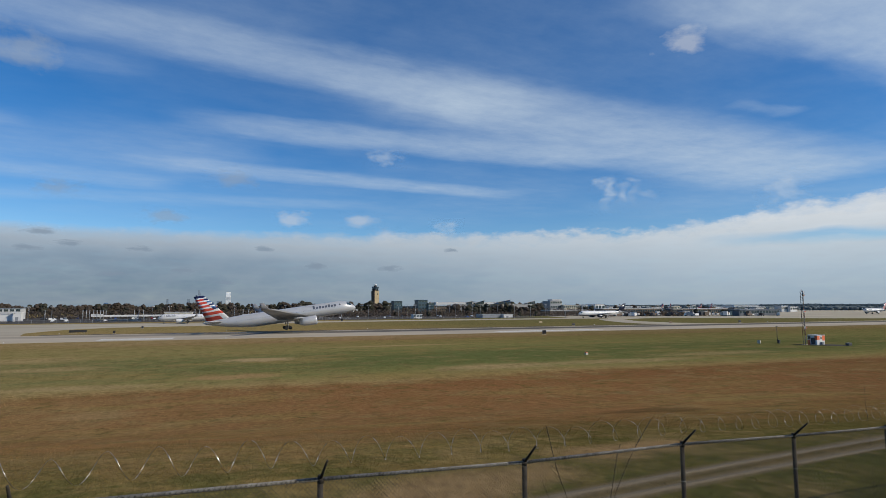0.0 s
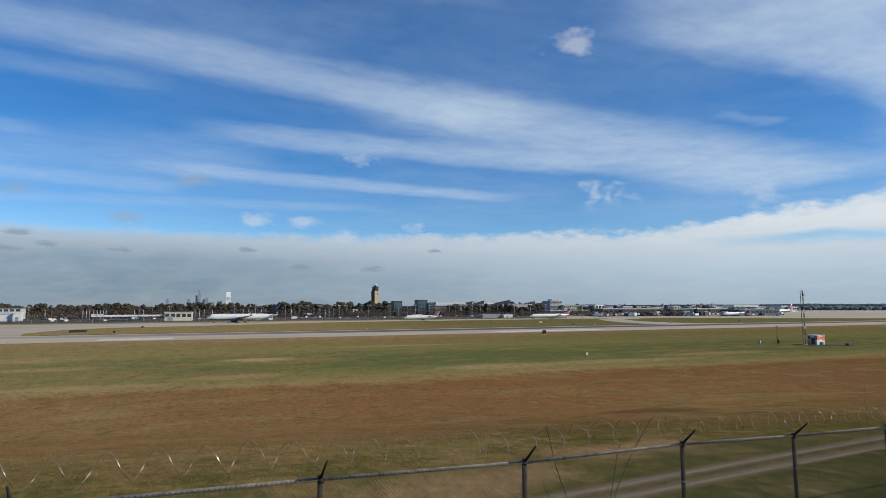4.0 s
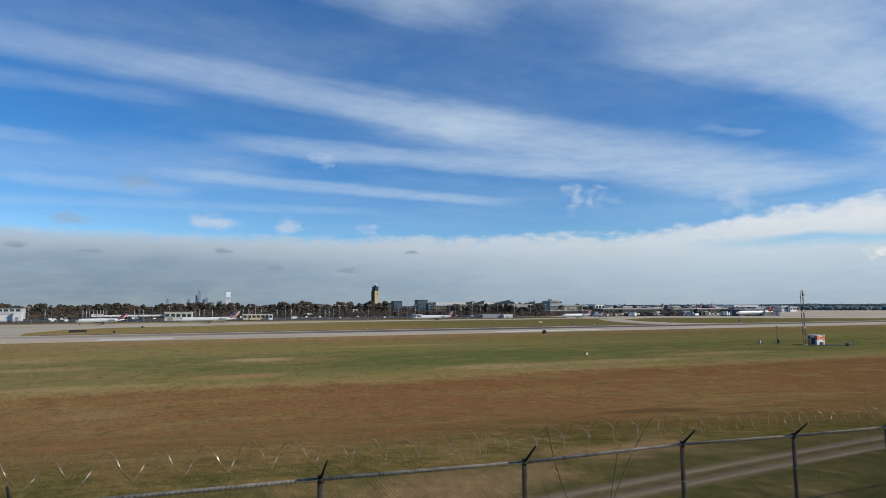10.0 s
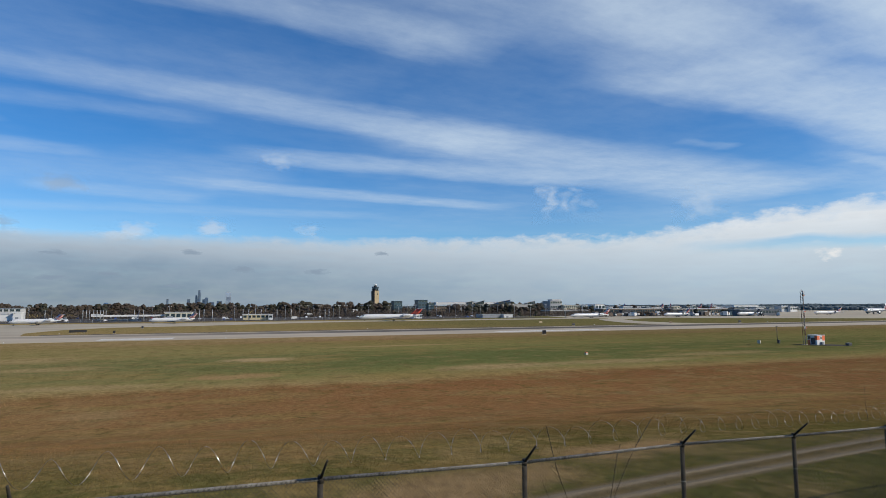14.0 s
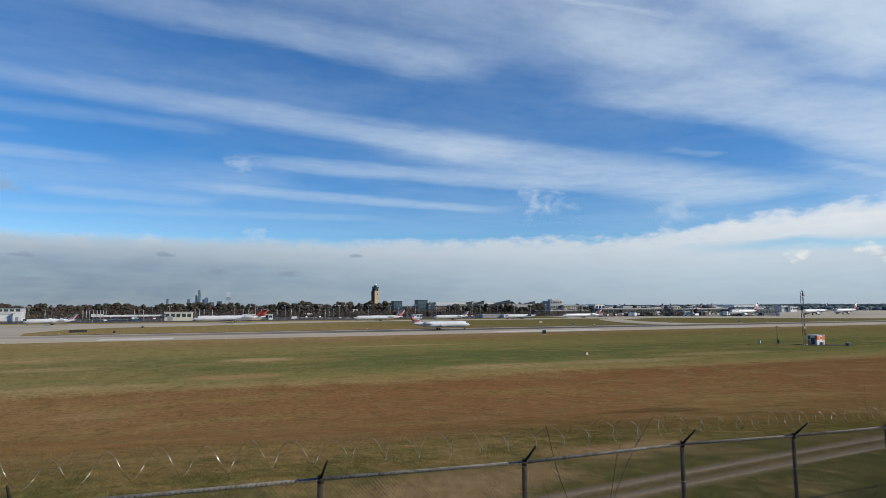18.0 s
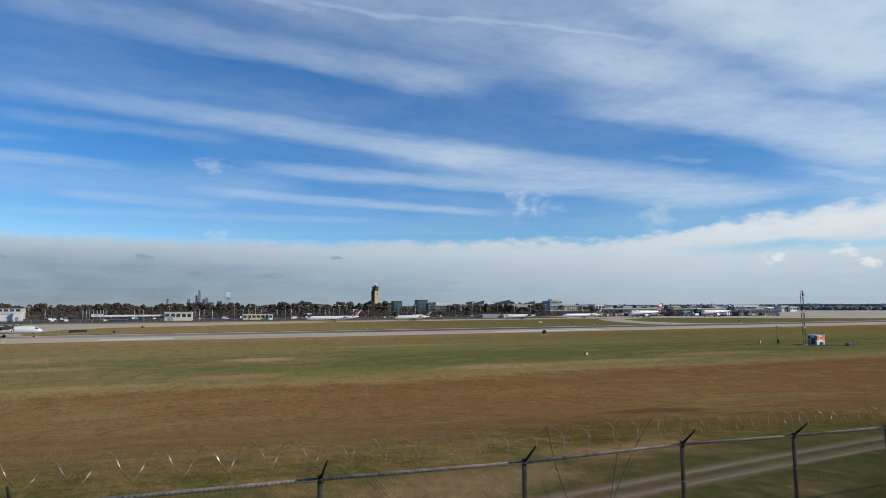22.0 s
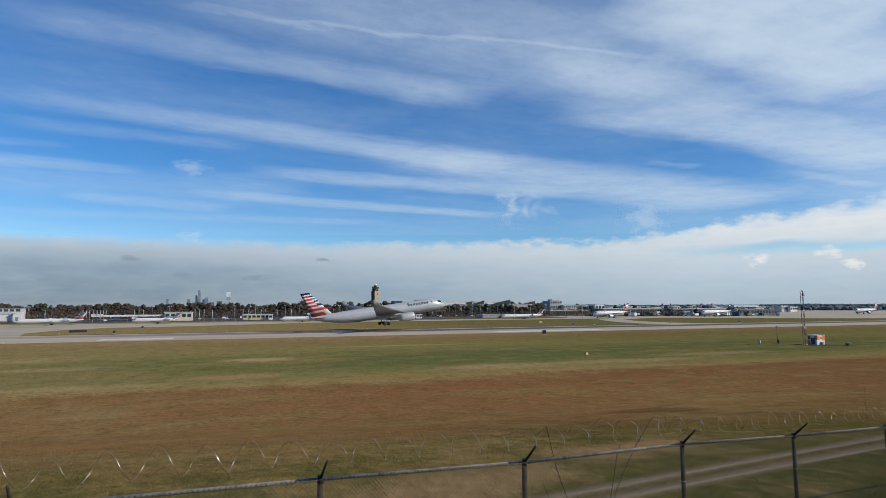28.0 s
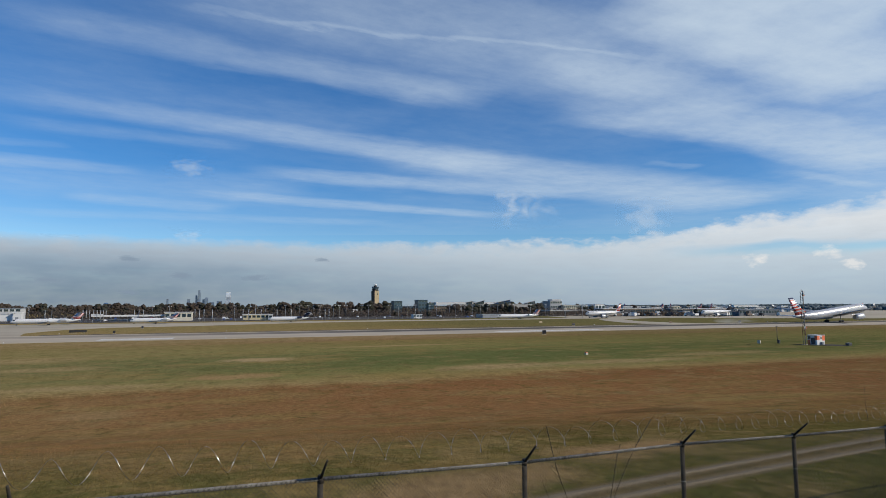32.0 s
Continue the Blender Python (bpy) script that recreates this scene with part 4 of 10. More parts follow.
def propeller_plane(name, label, length, r, zc, xm, span, fin_top):
    """High-wing turboprop with a T-tail."""
    plane = thing(name, pose(0, 0, 0), label, "airplane")
    part("fuselage", hull(length, r, xm, zc, 0.7, 0.3, 0.14), HULLWHITE, plane)
    xt = xm - length
    for s in (-1, 1):
        part("wing", foil((2.6, s * 0.1, zc + r * 0.95), (1.9, s * span / 2, zc + r * 1.15), 2.9, 1.5, 0.14), SILVER, plane)
        eng = part("engine", loft([ring(u, zc + r * 0.72, k, 14, 1.15) for u, k in ((4.6, 0.28), (4.3, 0.45), (3.2, 0.62), (0.0, 0.66), (-2.2, 0.5), (-4.0, 0.12))]), DARK, plane, "dark turboprop nacelle")
        eng.matrix_basis = pose(0, s * 3.95, 0)
        hub = part("propeller", tube((4.55, 0, zc + r * 0.72), (5.1, 0, zc + r * 0.72), 0.26, 0.06, 10), DARK, eng)
        blade = None
        for k in range(4):
            m = Matrix.Translation((4.75, 0, zc + r * 0.72)) @ pose(0, 0, 0, 45 + 90 * k, 0, 0)
            if blade is None:
                blade = part("blade", boxed(-0.05, 0.05, -0.14, 0.14, 0.2, 1.95, 0.02), BLACK, hub)
                blade.matrix_basis = m
            else:
                twin(blade, hub, m)
        gear(plane, 0, s * 3.95, zc + r * 0.3, 0.42, 0.26)
        part("tailplane", foil((xt + 2.0, s * 0.1, fin_top), (xt + 1.3, s * 3.9, fin_top + 0.05), 2.2, 1.3, 0.1), SILVER, plane)
    part("fin", foil((xt + 5.2, 0, zc + r * 0.6), (xt + 2.1, 0, fin_top + 0.1), 4.4, 2.5, 0.08, True), STRIPES, plane, "striped tail fin")
    windscreen(plane, xm, zc, r, length, 0.3, 0.14)
    window_row(plane, xm - length * 0.72, xm - length * 0.18, zc, r, zc + r * 0.25, 18, 0.14)
    gear(plane, xm - length * 0.10, 0, zc - r * 0.6, 0.3, 0.2)
    return plane


HULL_NAVY = two_tone("white_over_navy", (0.62, 0.62, 0.61), (0.015, 0.02, 0.045), 2.45)
HULL_NAVY_LOW = two_tone("white_over_navy_low", (0.62, 0.62, 0.61), (0.015, 0.02, 0.045), 1.55)
wide_jet = airliner("wide_body_jet", "silver-white wide-body jet with striped tail, landing nose-high", 59.0, 2.7, 5.6, 28.3, 60.3, 17.7, 9.4, 1.75, 6.6, HULLSILVER, STRIPES, HULLSILVER, 4, True, 2.4, WINGGREY, 0.32, 0.088)
wide_jet_later = copy_thing(wide_jet, pose(0, 0, 0))
long_jet = airliner("narrow_body_jet", "long white narrow-body jet with striped tail on the runway", 44.5, 1.98, 3.9, 24.0, 34.1, 11.8, 5.75, 1.15, 4.6, HULLWHITE, STRIPES, HULLWHITE)
short_jet = airliner("narrow_body_jet", "short white narrow-body jet with striped tail on the runway", 33.8, 1.98, 3.9, 17.5, 34.1, 11.8, 5.75, 1.15, 4.6, HULLWHITE, STRIPES, HULLWHITE)
navy_jet = airliner("narrow_body_jet", "white narrow-body jet with dark blue belly and tail", 44.5, 1.98, 3.9, 24.0, 34.1, 11.8, 5.75, 1.15, 4.6, HULL_NAVY, NAVY, NAVY, 2, False)
navy_taxi = copy_thing(navy_jet, pose(0, 0, 0))
short_taxi = copy_thing(short_jet, pose(0, 0, 0))
stripe_taxi = copy_thing(short_jet, pose(0, 0, 0))
regional = rear_jet("regional_jet", "small white rear-engined regional jet with striped tail", 26.8, 1.35, 2.35, 14.8, 21.2, 6.3, 0.72, 3.3)
regional_long = rear_jet("regional_jet", "white stretched rear-engined regional jet with striped tail", 36.2, 1.35, 2.45, 19.5, 24.9, 7.5, 0.85, 3.8)
regional_navy = rear_jet("regional_jet", "small rear-engined jet with dark blue belly and tail", 26.8, 1.35, 2.35, 14.8, 21.2, 6.3, 0.72, 3.3, HULL_NAVY_LOW, NAVY, NAVY)
rear_liner = rear_jet("rear_engined_airliner", "long white rear-engined airliner with dark red tail", 45.0, 1.67, 3.1, 25.5, 32.8, 8.3, 1.05, 6.2, HULLWHITE, RED)
prop_plane = propeller_plane("turboprop_plane", "white high-wing turboprop plane with striped tail", 25.7, 1.35, 2.6, 12.5, 27.4, 7.5)


departing_a = copy_thing(short_jet, pose(0, 0, 0))
departing_b = copy_thing(short_jet, pose(0, 0, 0))
for leaving in (departing_a, departing_b):
    tagged(leaving, "tiny distant jet climbing away from the airport", "", "departing jets")
smoke_a, smoke_b, smoke_c, smoke_d = [tyre_smoke(w, h) for w, h in ((26, 5), (18, 4), (24, 4), (16, 3))]
regional_a = copy_thing(regional, pose(0, 0, 0))
regional_c = copy_thing(regional, pose(0, 0, 0))
regional_d = copy_thing(regional, pose(0, 0, 0))
queue_b = copy_thing(regional, pose(0, 0, 0))
queue_c = rear_jet("regional_jet", "small white rear-engined jet with dark blue tail and engines", 26.8, 1.35, 2.35, 14.8, 21.2, 6.3, 0.72, 3.3, HULLWHITE, NAVY, NAVY)
regional_second = regional
regional_b = copy_thing(regional_long, pose(0, 0, 0))
queue_a = copy_thing(regional_long, pose(0, 0, 0))
queue_d = copy_thing(regional_long, pose(0, 0, 0))
regional_third = regional_long
queue_e = airliner("narrow_body_jet", "white narrow-body jet with dark blue tail waiting on the taxiway", 33.8, 1.98, 3.9, 17.5, 34.1, 11.2, 5.75, 1.15, 4.6, HULLWHITE, NAVY, HULLWHITE, 2, False)
tagged(queue_c, "", "", "taxiing jets")
tagged(queue_e, "", "", "taxiing jets")
queue_f = copy_thing(short_jet, pose(0, 0, 0))
for waiting in (regional_a, regional_b, regional_c, regional_d, queue_a, queue_b, queue_d):
    tagged(waiting, "white rear-engined regional jet in the taxiway queue", "", "taxiing jets")
for waiting in (queue_f, short_taxi, stripe_taxi):
    tagged(waiting, "white narrow-body jet with striped tail, taxiing", "", "taxiing jets")
puff_aa = puff(284.21, 163.16, PUFF_WHITE, "small bright white cumulus puff")
puff_ab = puff(300.0, 175.0, PUFF_TAILS, "torn white cloud wisp with falling tails")
puff_ac = puff(236.84, 184.21, PUFF_WISP, "thin ragged white cloud wisp")
puff_ad = puff(340.0, 160.0, PUFF_WHITE, "small bright white cumulus puff")
puff_ae = puff(375.0, 150.0, PUFF_WHITE, "small bright white cumulus puff")
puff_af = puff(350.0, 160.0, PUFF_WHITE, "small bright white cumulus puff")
puff_ag = puff(300.0, 150.0, PUFF_WISP, "small bright white cumulus puff")
puff_ah = puff(145.9, 82.9, PUFF_BRIGHT, "small bright white cumulus puff")
puff_ai = puff(145.9, 71.1, PUFF_BRIGHT, "small bright white cumulus puff")
puff_aj = puff(114.6, 63.2, PUFF_BRIGHT, "small bright white cumulus puff")
puff_ak = puff(394.74, 263.16, PUFF_FAINT, "small grey shaded cloud wisp")
puff_al = puff(236.84, 105.26, PUFF_FAINT, "small grey shaded cloud wisp")
puff_am = puff(210.53, 94.74, PUFF_FAINT, "small grey shaded cloud wisp")
puff_an = puff(236.84, 105.26, PUFF_FAINT, "small grey shaded cloud wisp")
puff_ao = puff(184.21, 47.37, PUFF_GREY, "small grey shaded cloud wisp")
puff_ap = puff(157.89, 36.84, PUFF_GREY, "small grey shaded cloud wisp")
puff_aq = puff(147.37, 36.84, PUFF_GREY, "small grey shaded cloud wisp")
puff_ar = puff(173.68, 36.84, PUFF_GREY, "small grey shaded cloud wisp")
puff_as = puff(121.05, 34.21, PUFF_GREY, "small grey shaded cloud wisp")
puff_at = puff(115.79, 34.21, PUFF_GREY, "small grey shaded cloud wisp")
puff_au = puff(121.05, 36.84, PUFF_GREY, "small grey shaded cloud wisp")
puff_av = puff(105.26, 31.58, PUFF_GREY, "small grey shaded cloud wisp")
puff_aw = puff(157.89, 36.84, PUFF_GREY, "small grey shaded cloud wisp")
puff_ax = puff(131.58, 31.58, PUFF_GREY, "small grey shaded cloud wisp")
puff_ay = puff(115.79, 31.58, PUFF_GREY, "small grey shaded cloud wisp")
puff_az = puff(147.37, 31.58, PUFF_GREY, "small grey shaded cloud wisp")
puff_ba = puff(210.53, 105.26, PUFF_WISP, "thin ragged white cloud wisp")


# ---------------- fence ----------------
FENCE_X, FENCE_Y, FENCE_RAIL = 1.11, 7.42, 8.25
STEP = Vector((3.028, 0.371, -0.1315))
# posts that have shifted along the line (in bays) and settled (in metres)
SETTLED = {-1: (0.0, 0.03), 0: (0.003, 0.03), 1: (-0.025, 0.0), 2: (0.017, 0.05), 3: (-0.008, 0.015), 4: (0.03, 0.01)}


def fence_point(s, up=0.0, out=0.0):
    """s in bays from the first post; up from the top rail; out towards the public side."""
    i = math.floor(s)
    f = s - i
    (slip0, lift0), (slip1, lift1) = SETTLED.get(i, (0.0, 0.0)), SETTLED.get(i + 1, (0.0, 0.0))
    p = Vector((FENCE_X, FENCE_Y, FENCE_RAIL + lift0 + (lift1 - lift0) * f)) + STEP * (s + slip0 + (slip1 - slip0) * f)
    return p + Vector((out * 0.122, -out * 0.992, up))


def make_fence(first, last):
    fence = thing("chain_link_fence", pose(0, 0, 0), "weathered galvanised chain-link fence with outward arms", "fence")
    for i in range(first, last + 1):
        base = fence_point(i, -2.15)
        bm = tube(base - Vector((0, 0, 0.3)), fence_point(i, 0.02), 0.036, None, 12)
        post = part("post", bm, RUSTPIPE, fence)
        part("arm", tube(fence_point(i, 0.0), fence_point(i, 0.28, 0.285), 0.021, 0.014, 6), RUSTPIPE, post, "dark angled barbed-wire arm")
        part("cap", tube(fence_point(i, -0.045), fence_point(i, 0.05), 0.043, 0.03, 10), RUSTPIPE, post)
        part("tie", tube(fence_point(i, -0.6) + Vector((0, 0, -0.01)), fence_point(i, -0.6) + Vector((0, 0, 0.01)), 0.04, None, 8), PIPE, post)
        if i < last:
            part("top_rail", tube(fence_point(i, 0), fence_point(i + 1, 0), 0.023, None, 10), PIPE, fence)
    # woven wire: two sets of slanting wires between the rail and the ground
    bm = bmesh.new()
    height, mesh = 2.1, 0.056
    bays = last - first
    run = STEP.xy.length * bays
    n = int(run / mesh)
    for d in (-1, 1):
        for k in range(-int(height / mesh), n + int(height / mesh)):
            s0, s1 = k * mesh, k * mesh + d * height
            lo, hi = max(0.0, min(s0, s1)), min(run, max(s0, s1))
            if hi <= lo:
                continue
            zigs = []
            for s in (lo, hi):
                up = -height * (s - s0) / (s1 - s0)
                zigs.append(fence_point(first + s / STEP.xy.length, up + 0.01, 0.027 + 0.002 * d))
            add_tube(bm, zigs[0], zigs[1], 0.0021, None, 3)
    web = part("wire_mesh", bm, WIRE, fence, "diamond woven wire mesh")
    web["kind"] = "stuff"
    bm = bmesh.new()
    for k in range(n):
        p = fence_point(first + k * mesh / STEP.xy.length, 0.0, 0.027)
        lean = Vector((random.uniform(-0.012, 0.012), 0, 0))
        add_tube(bm, p, p + Vector((0.014, 0, 0.022 + 0.022 * random.random())) + lean, 0.0034, 0.0016, 3)
        add_tube(bm, p + Vector((0.006, 0, -0.03)), p + Vector((-0.016, 0, 0.016 + 0.022 * random.random())) + lean, 0.0034, 0.0016, 3)
    part("wire_end", bm, RUSTPIPE, fence, "twisted wire ends above the rail")["kind"] = "stuff"
    return fence


make_fence(-5, 9)


def make_razor_coil(first, last):
    """A loose helix of steel tape, folded lengthwise over its core, leaning between the arms."""
    bm = bmesh.new()
    turns_per_bay, radius, steps = 6.45, 0.150, 44
    total = int((last - first) * turns_per_bay * steps)
    prev = None
    along = STEP.normalized()
    across = Vector((0.122, -0.992, 0))
    up = Vector((0, 0, 1))
    for k in range(total + 1):
        s = first + k / (turns_per_bay * steps)
        a = -2 * math.pi * (k / steps - 0.76) - 0.15 * math.sin(k / steps * 1.7)
        wob = 0.03 * math.sin(k / steps * 2.3) + 0.02 * math.sin(k * 0.9 / steps)
        radial = across * math.cos(a) + up * math.sin(a)
        p = fence_point(s, 0.345 + wob * 0.5, 0.10) + radial * (radius + wob * 0.4)
        tang = (across * math.sin(a) - up * math.cos(a)) * radius * 2 * math.pi + along * (STEP.length / turns_per_bay)
        tang.normalize()
        side = tang.cross(radial).normalized()
        half = 0.0066 if k % 9 in (2, 3) else 0.0023
        cur = [bm.verts.new(p + v) for v in (side * -half - radial * half * 0.40, radial * 0.0, side * half - radial * half * 0.40)]
        if prev:
            for q in range(2):
                bm.faces.new((prev[q], prev[q + 1], cur[q + 1], cur[q]))
        prev = cur
    return tagged(part("razor_wire_coil", bm, RAZOR), "shiny coiled razor wire resting on the fence arms", "razor wire")


make_razor_coil(-5, 9)


# ---------------- service track ----------------
UPPER_LANE, LOWER_LANE = (10.74, 0.278, -0.0007), (10.05, 0.262, -0.0008)


def ribbon(name, lane, half, lift, material, label):
    """A ragged strip that follows the ground along a bowed lane: y = a + b x + c x x."""
    bm = bmesh.new()
    prev = None
    n = 420
    for k in range(n + 1):
        x = -6 + 66 * (k / n) ** 1.4
        y = lane[0] + lane[1] * x + lane[2] * x * x
        row = []
        for j in range(-2, 3):
            rag = 1 + 0.55 * noise.noise(Vector((x * 1.7, j * 3.1, lane[0]))) + 0.35 * noise.noise(Vector((x * 5.3, j * 2.3, lane[0]))) if abs(j) == 2 else 1
            q = y + half * rag * j / 2
            row.append(bm.verts.new((x, q, ground_z(x, q) + hummock(x, q) + lift + (0.0 if abs(j) < 2 else -0.06))))
        if prev:
            for i in range(4):
                bm.faces.new((prev[i], prev[i + 1], row[i + 1], row[i])).smooth = True
        prev = row
    return tagged(part(name, bm, material), label, "track", kind="structure")


ribbon("gravel_track", UPPER_LANE, 0.17, 0.028, GRAVEL, "pale gravel wheel lane worn through the grass")
ribbon("gravel_track", LOWER_LANE, 0.17, 0.028, GRAVEL, "pale gravel wheel lane worn through the grass")


# ---------------- buildings ----------------
def building(name, x, y, w, d, h, wall, roof, label, category="building", rows=0, cols=0, z0=0.0, lip=0.4, door=None):
    """A block facing the runway, with a roof slab, and windows in rows on the near face."""
    b = thing(name, pose(x, y, z0), label, category)
    part("wall", boxed(-w / 2, w / 2, 0, d, -0.5 if z0 == 0 else 0, h, 0.05), wall, b)
    part("roof", boxed(-w / 2 - lip, w / 2 + lip, -lip, d + lip, h, h + 0.5, 0.05), roof, b)
    first = None
    for r in range(rows):
        for c in range(cols):
            m = pose(-w / 2 + w * (c + 0.5) / cols, -0.02, h * (r + 0.45) / rows)
            if first is None:
                first = part("window", boxed(-w / cols * 0.36, w / cols * 0.36, -0.05, 0.1, 0, h / rows * 0.42, 0.02), GLASS, b)
                first.matrix_basis = m
            else:
                twin(first, b, m)
    if door:
        part("door", boxed(-w * 0.5 + w * door[0], -w * 0.5 + w * door[1], -0.08, 0.1, 0, h * door[2], 0.03), GREY, b)
    return b


building("terminal_wing", -196.69, 646.49, 37.12, 14, 9.89, ROOF, GREY, "pale grey two-storey building beside the taxiway", "building", 2, 8)
building("service_building", -168.79, 551.17, 28.91, 10, 5.75, WHITE, ROOF, "low white service building beside the taxiway", "building", 0, 0)
building("storage_tank_house", -153.39, 547.68, 5.44, 6, 6.53, WHITE, WHITE, "small tall white plant house", "building", 0, 0, door=(0.3, 0.7, 0.5))
building("flat_shed", -34.74, 496.97, 19.21, 12, 6.24, CREAM, ROOF, "cream flat-roofed maintenance building", "building", 1, 5, door=(0.1, 0.3, 0.6))
building("tan_workshop", 22.21, 497.49, 20.51, 10, 4.1, TANWALL, ROOF, "low tan workshop building", "building", 1, 6)
building("small_white_house", 33.05, 493.54, 3.26, 5, 3.95, WHITE, ROOF, "small white utility house", "building", 1, 1)
building("small_white_house", 152.68, 481.85, 7.43, 8, 3.01, WHITE, ROOF, "small white utility house", "building", 1, 3)
building("cargo_shed", 220.75, 478.32, 19.06, 14, 2.45, GREY, GREY, "blue-grey metal cargo shed", "building", 0, 0, door=(0.2, 0.5, 0.6))
building("cargo_shed", 233.9, 473.52, 8.76, 12, 2.38, WHITE, ROOF, "pale sloping-roofed cargo shed", "building", 0, 0, door=(0.2, 0.5, 0.6))
building("glass_stair_tower", 208.67, 743.5, 11.33, 14, 16.69, TEAL, TEAL, "dark teal glazed stair tower", "building", 4, 3)
building("glass_stair_tower", 238.99, 732.45, 12.84, 16, 18.01, TEAL, TEAL, "dark teal glazed stair tower", "building", 4, 3)
building("parking_deck", 249.29, 730.82, 8.33, 20, 14.32, TEAL, ROOF, "teal parking deck wing", "building", 4, 3)
building("parking_deck", 284.47, 747.8, 48.67, 30, 10.56, BROWNWALL, ROOF, "long parking deck with pale roof edge", "building", 3, 14)
building("terminal_hall", 346.02, 757.29, 61.08, 40, 10.34, ROOF, ROOF, "long pale terminal hall with stepped roof", "building", 2, 16)
building("terminal_block", 385.98, 646.92, 16.7, 20, 15.88, GREY, ROOF, "dark terminal block with ramp control room", "building", 3, 5)
building("ramp_tower", 388.92, 651.17, 13.16, 10, 1.69, ROOF, ROOF, "glazed ramp control room on the terminal", "building", 1, 6, z0=16.0)
building("terminal_block", 404.85, 640.04, 24.68, 24, 10.52, CREAM, ROOF, "pale terminal block beside the apron", "building", 2, 9)
building("terminal_block", 426.25, 637.56, 16.08, 24, 9.73, ROOF, ROOF, "grey terminal block beside the apron", "building", 2, 6)
building("terminal_block", 437.3, 628.21, 14.52, 20, 11.42, WHITE, WHITE, "white terminal block beside the apron", "building", 1, 3)
building("concourse", 336.43, 537.26, 46.23, 20, 5.14, BROWNWALL, ROOF, "long brown concourse with pale roof", "building", 1, 18)
building("concourse", 385.71, 498, 70.63, 14, 6.71, BROWNWALL, ROOF, "long grey concourse with parked planes", "building", 1, 24)
building("concourse", 457.63, 482.42, 71.8, 14, 6.05, BROWNWALL, ROOF, "long brown concourse with parked planes", "building", 1, 26)
building("ground_equipment_shed", 523.08, 490.49, 18.83, 8, 2.93, DARK, GREY, "dark low equipment shed on the apron", "building", 0, 0, door=(0.2, 0.6, 0.7))
building("ground_equipment_shed", 363.98, 479.32, 10.15, 6, 5.23, DARK, DARK, "dark low equipment shed on the apron", "building", 0, 0, door=(0.2, 0.6, 0.7))
building("ground_equipment_shed", 421.37, 463.71, 9.67, 6, 4.66, GREY, DARK, "grey low equipment shed on the apron", "building", 0, 0, door=(0.2, 0.6, 0.7))
building("terminal_annex", 464.08, 639.73, 8.95, 12, 7.79, WHITE, ROOF, "small flat-roofed terminal annex behind the concourse", "building", 1, 5)
building("terminal_annex", 503.54, 667.92, 10.99, 12, 6.47, CREAM, ROOF, "small flat-roofed terminal annex behind the concourse", "building", 1, 5)
building("terminal_annex", 590.64, 742.6, 26.49, 12, 7.21, ROOF, ROOF, "small flat-roofed terminal annex behind the concourse", "building", 1, 5)
building("terminal_annex", 561.62, 668.03, 14.48, 12, 6.56, WHITE, ROOF, "small flat-roofed terminal annex behind the concourse", "building", 1, 5)
building("terminal_annex", 628.69, 707.44, 17.26, 12, 6.61, GREY, ROOF, "small flat-roofed terminal annex behind the concourse", "building", 1, 5)
building("terminal_annex", 567.44, 602.04, 20.87, 12, 6.21, CREAM, ROOF, "small flat-roofed terminal annex behind the concourse", "building", 1, 5)
building("terminal_annex", 655.35, 655.14, 18.95, 12, 6.89, WHITE, ROOF, "small flat-roofed terminal annex behind the concourse", "building", 1, 5)
building("cargo_shed", 645.25, 637.54, 30.56, 30, 4.99, TEAL, GREY, "long blue-grey cargo shed beside the apron", "building", 0, 0, door=(0.2, 0.8, 0.6))
building("cargo_shed", 779.06, 673.9, 51.2, 30, 2.05, TEAL, GREY, "long blue-grey cargo shed beside the apron", "building", 1, 12)
building("cargo_shed", 580.63, 618.52, 43.61, 24, 4.65, BROWNWALL, ROOF, "brown cargo shed with a pale roof", "building", 1, 10)
building("cargo_shed", 1194.96, 894.79, 73.55, 24, -2.12, TEAL, ROOF, "long low blue-grey shed far across the apron", "building", 1, 10)
building("terminal_annex", 435.74, 618.13, 10.22, 8, 4.51, CREAM, DARK, "small flat-roofed terminal annex behind the concourse", "building", 1, 3)
building("terminal_annex", 387.75, 539.83, 8.57, 8, 6.48, BROWNWALL, GREY, "small flat-roofed terminal annex behind the concourse", "building", 1, 4)
building("terminal_annex", 376.53, 511.99, 8.38, 8, 5.47, DARK, GREY, "small flat-roofed terminal annex behind the concourse", "building", 1, 3)
building("terminal_annex", 387.3, 508.07, 10.66, 8, 9.01, GREY, ROOF, "small flat-roofed terminal annex behind the concourse", "building", 1, 2)
building("terminal_annex", 412.8, 530.7, 7.06, 8, 6.53, GREY, DARK, "small flat-roofed terminal annex behind the concourse", "building", 1, 4)
building("terminal_annex", 446.14, 561.12, 10.41, 8, 6.94, DARK, DARK, "small flat-roofed terminal annex behind the concourse", "building", 1, 2)
building("terminal_annex", 453.94, 558.28, 7.4, 8, 8, DARK, ROOF, "small flat-roofed terminal annex behind the concourse", "building", 1, 2)
building("terminal_annex", 414.52, 498.14, 10.77, 8, 7.47, DARK, ROOF, "small flat-roofed terminal annex behind the concourse", "building", 1, 3)
building("terminal_annex", 504.62, 593.02, 5.5, 8, 7.02, DARK, ROOF, "small flat-roofed terminal annex behind the concourse", "building", 1, 3)
building("terminal_annex", 477.92, 549.53, 7.01, 8, 8.57, DARK, GREY, "small flat-roofed terminal annex behind the concourse", "building", 1, 2)
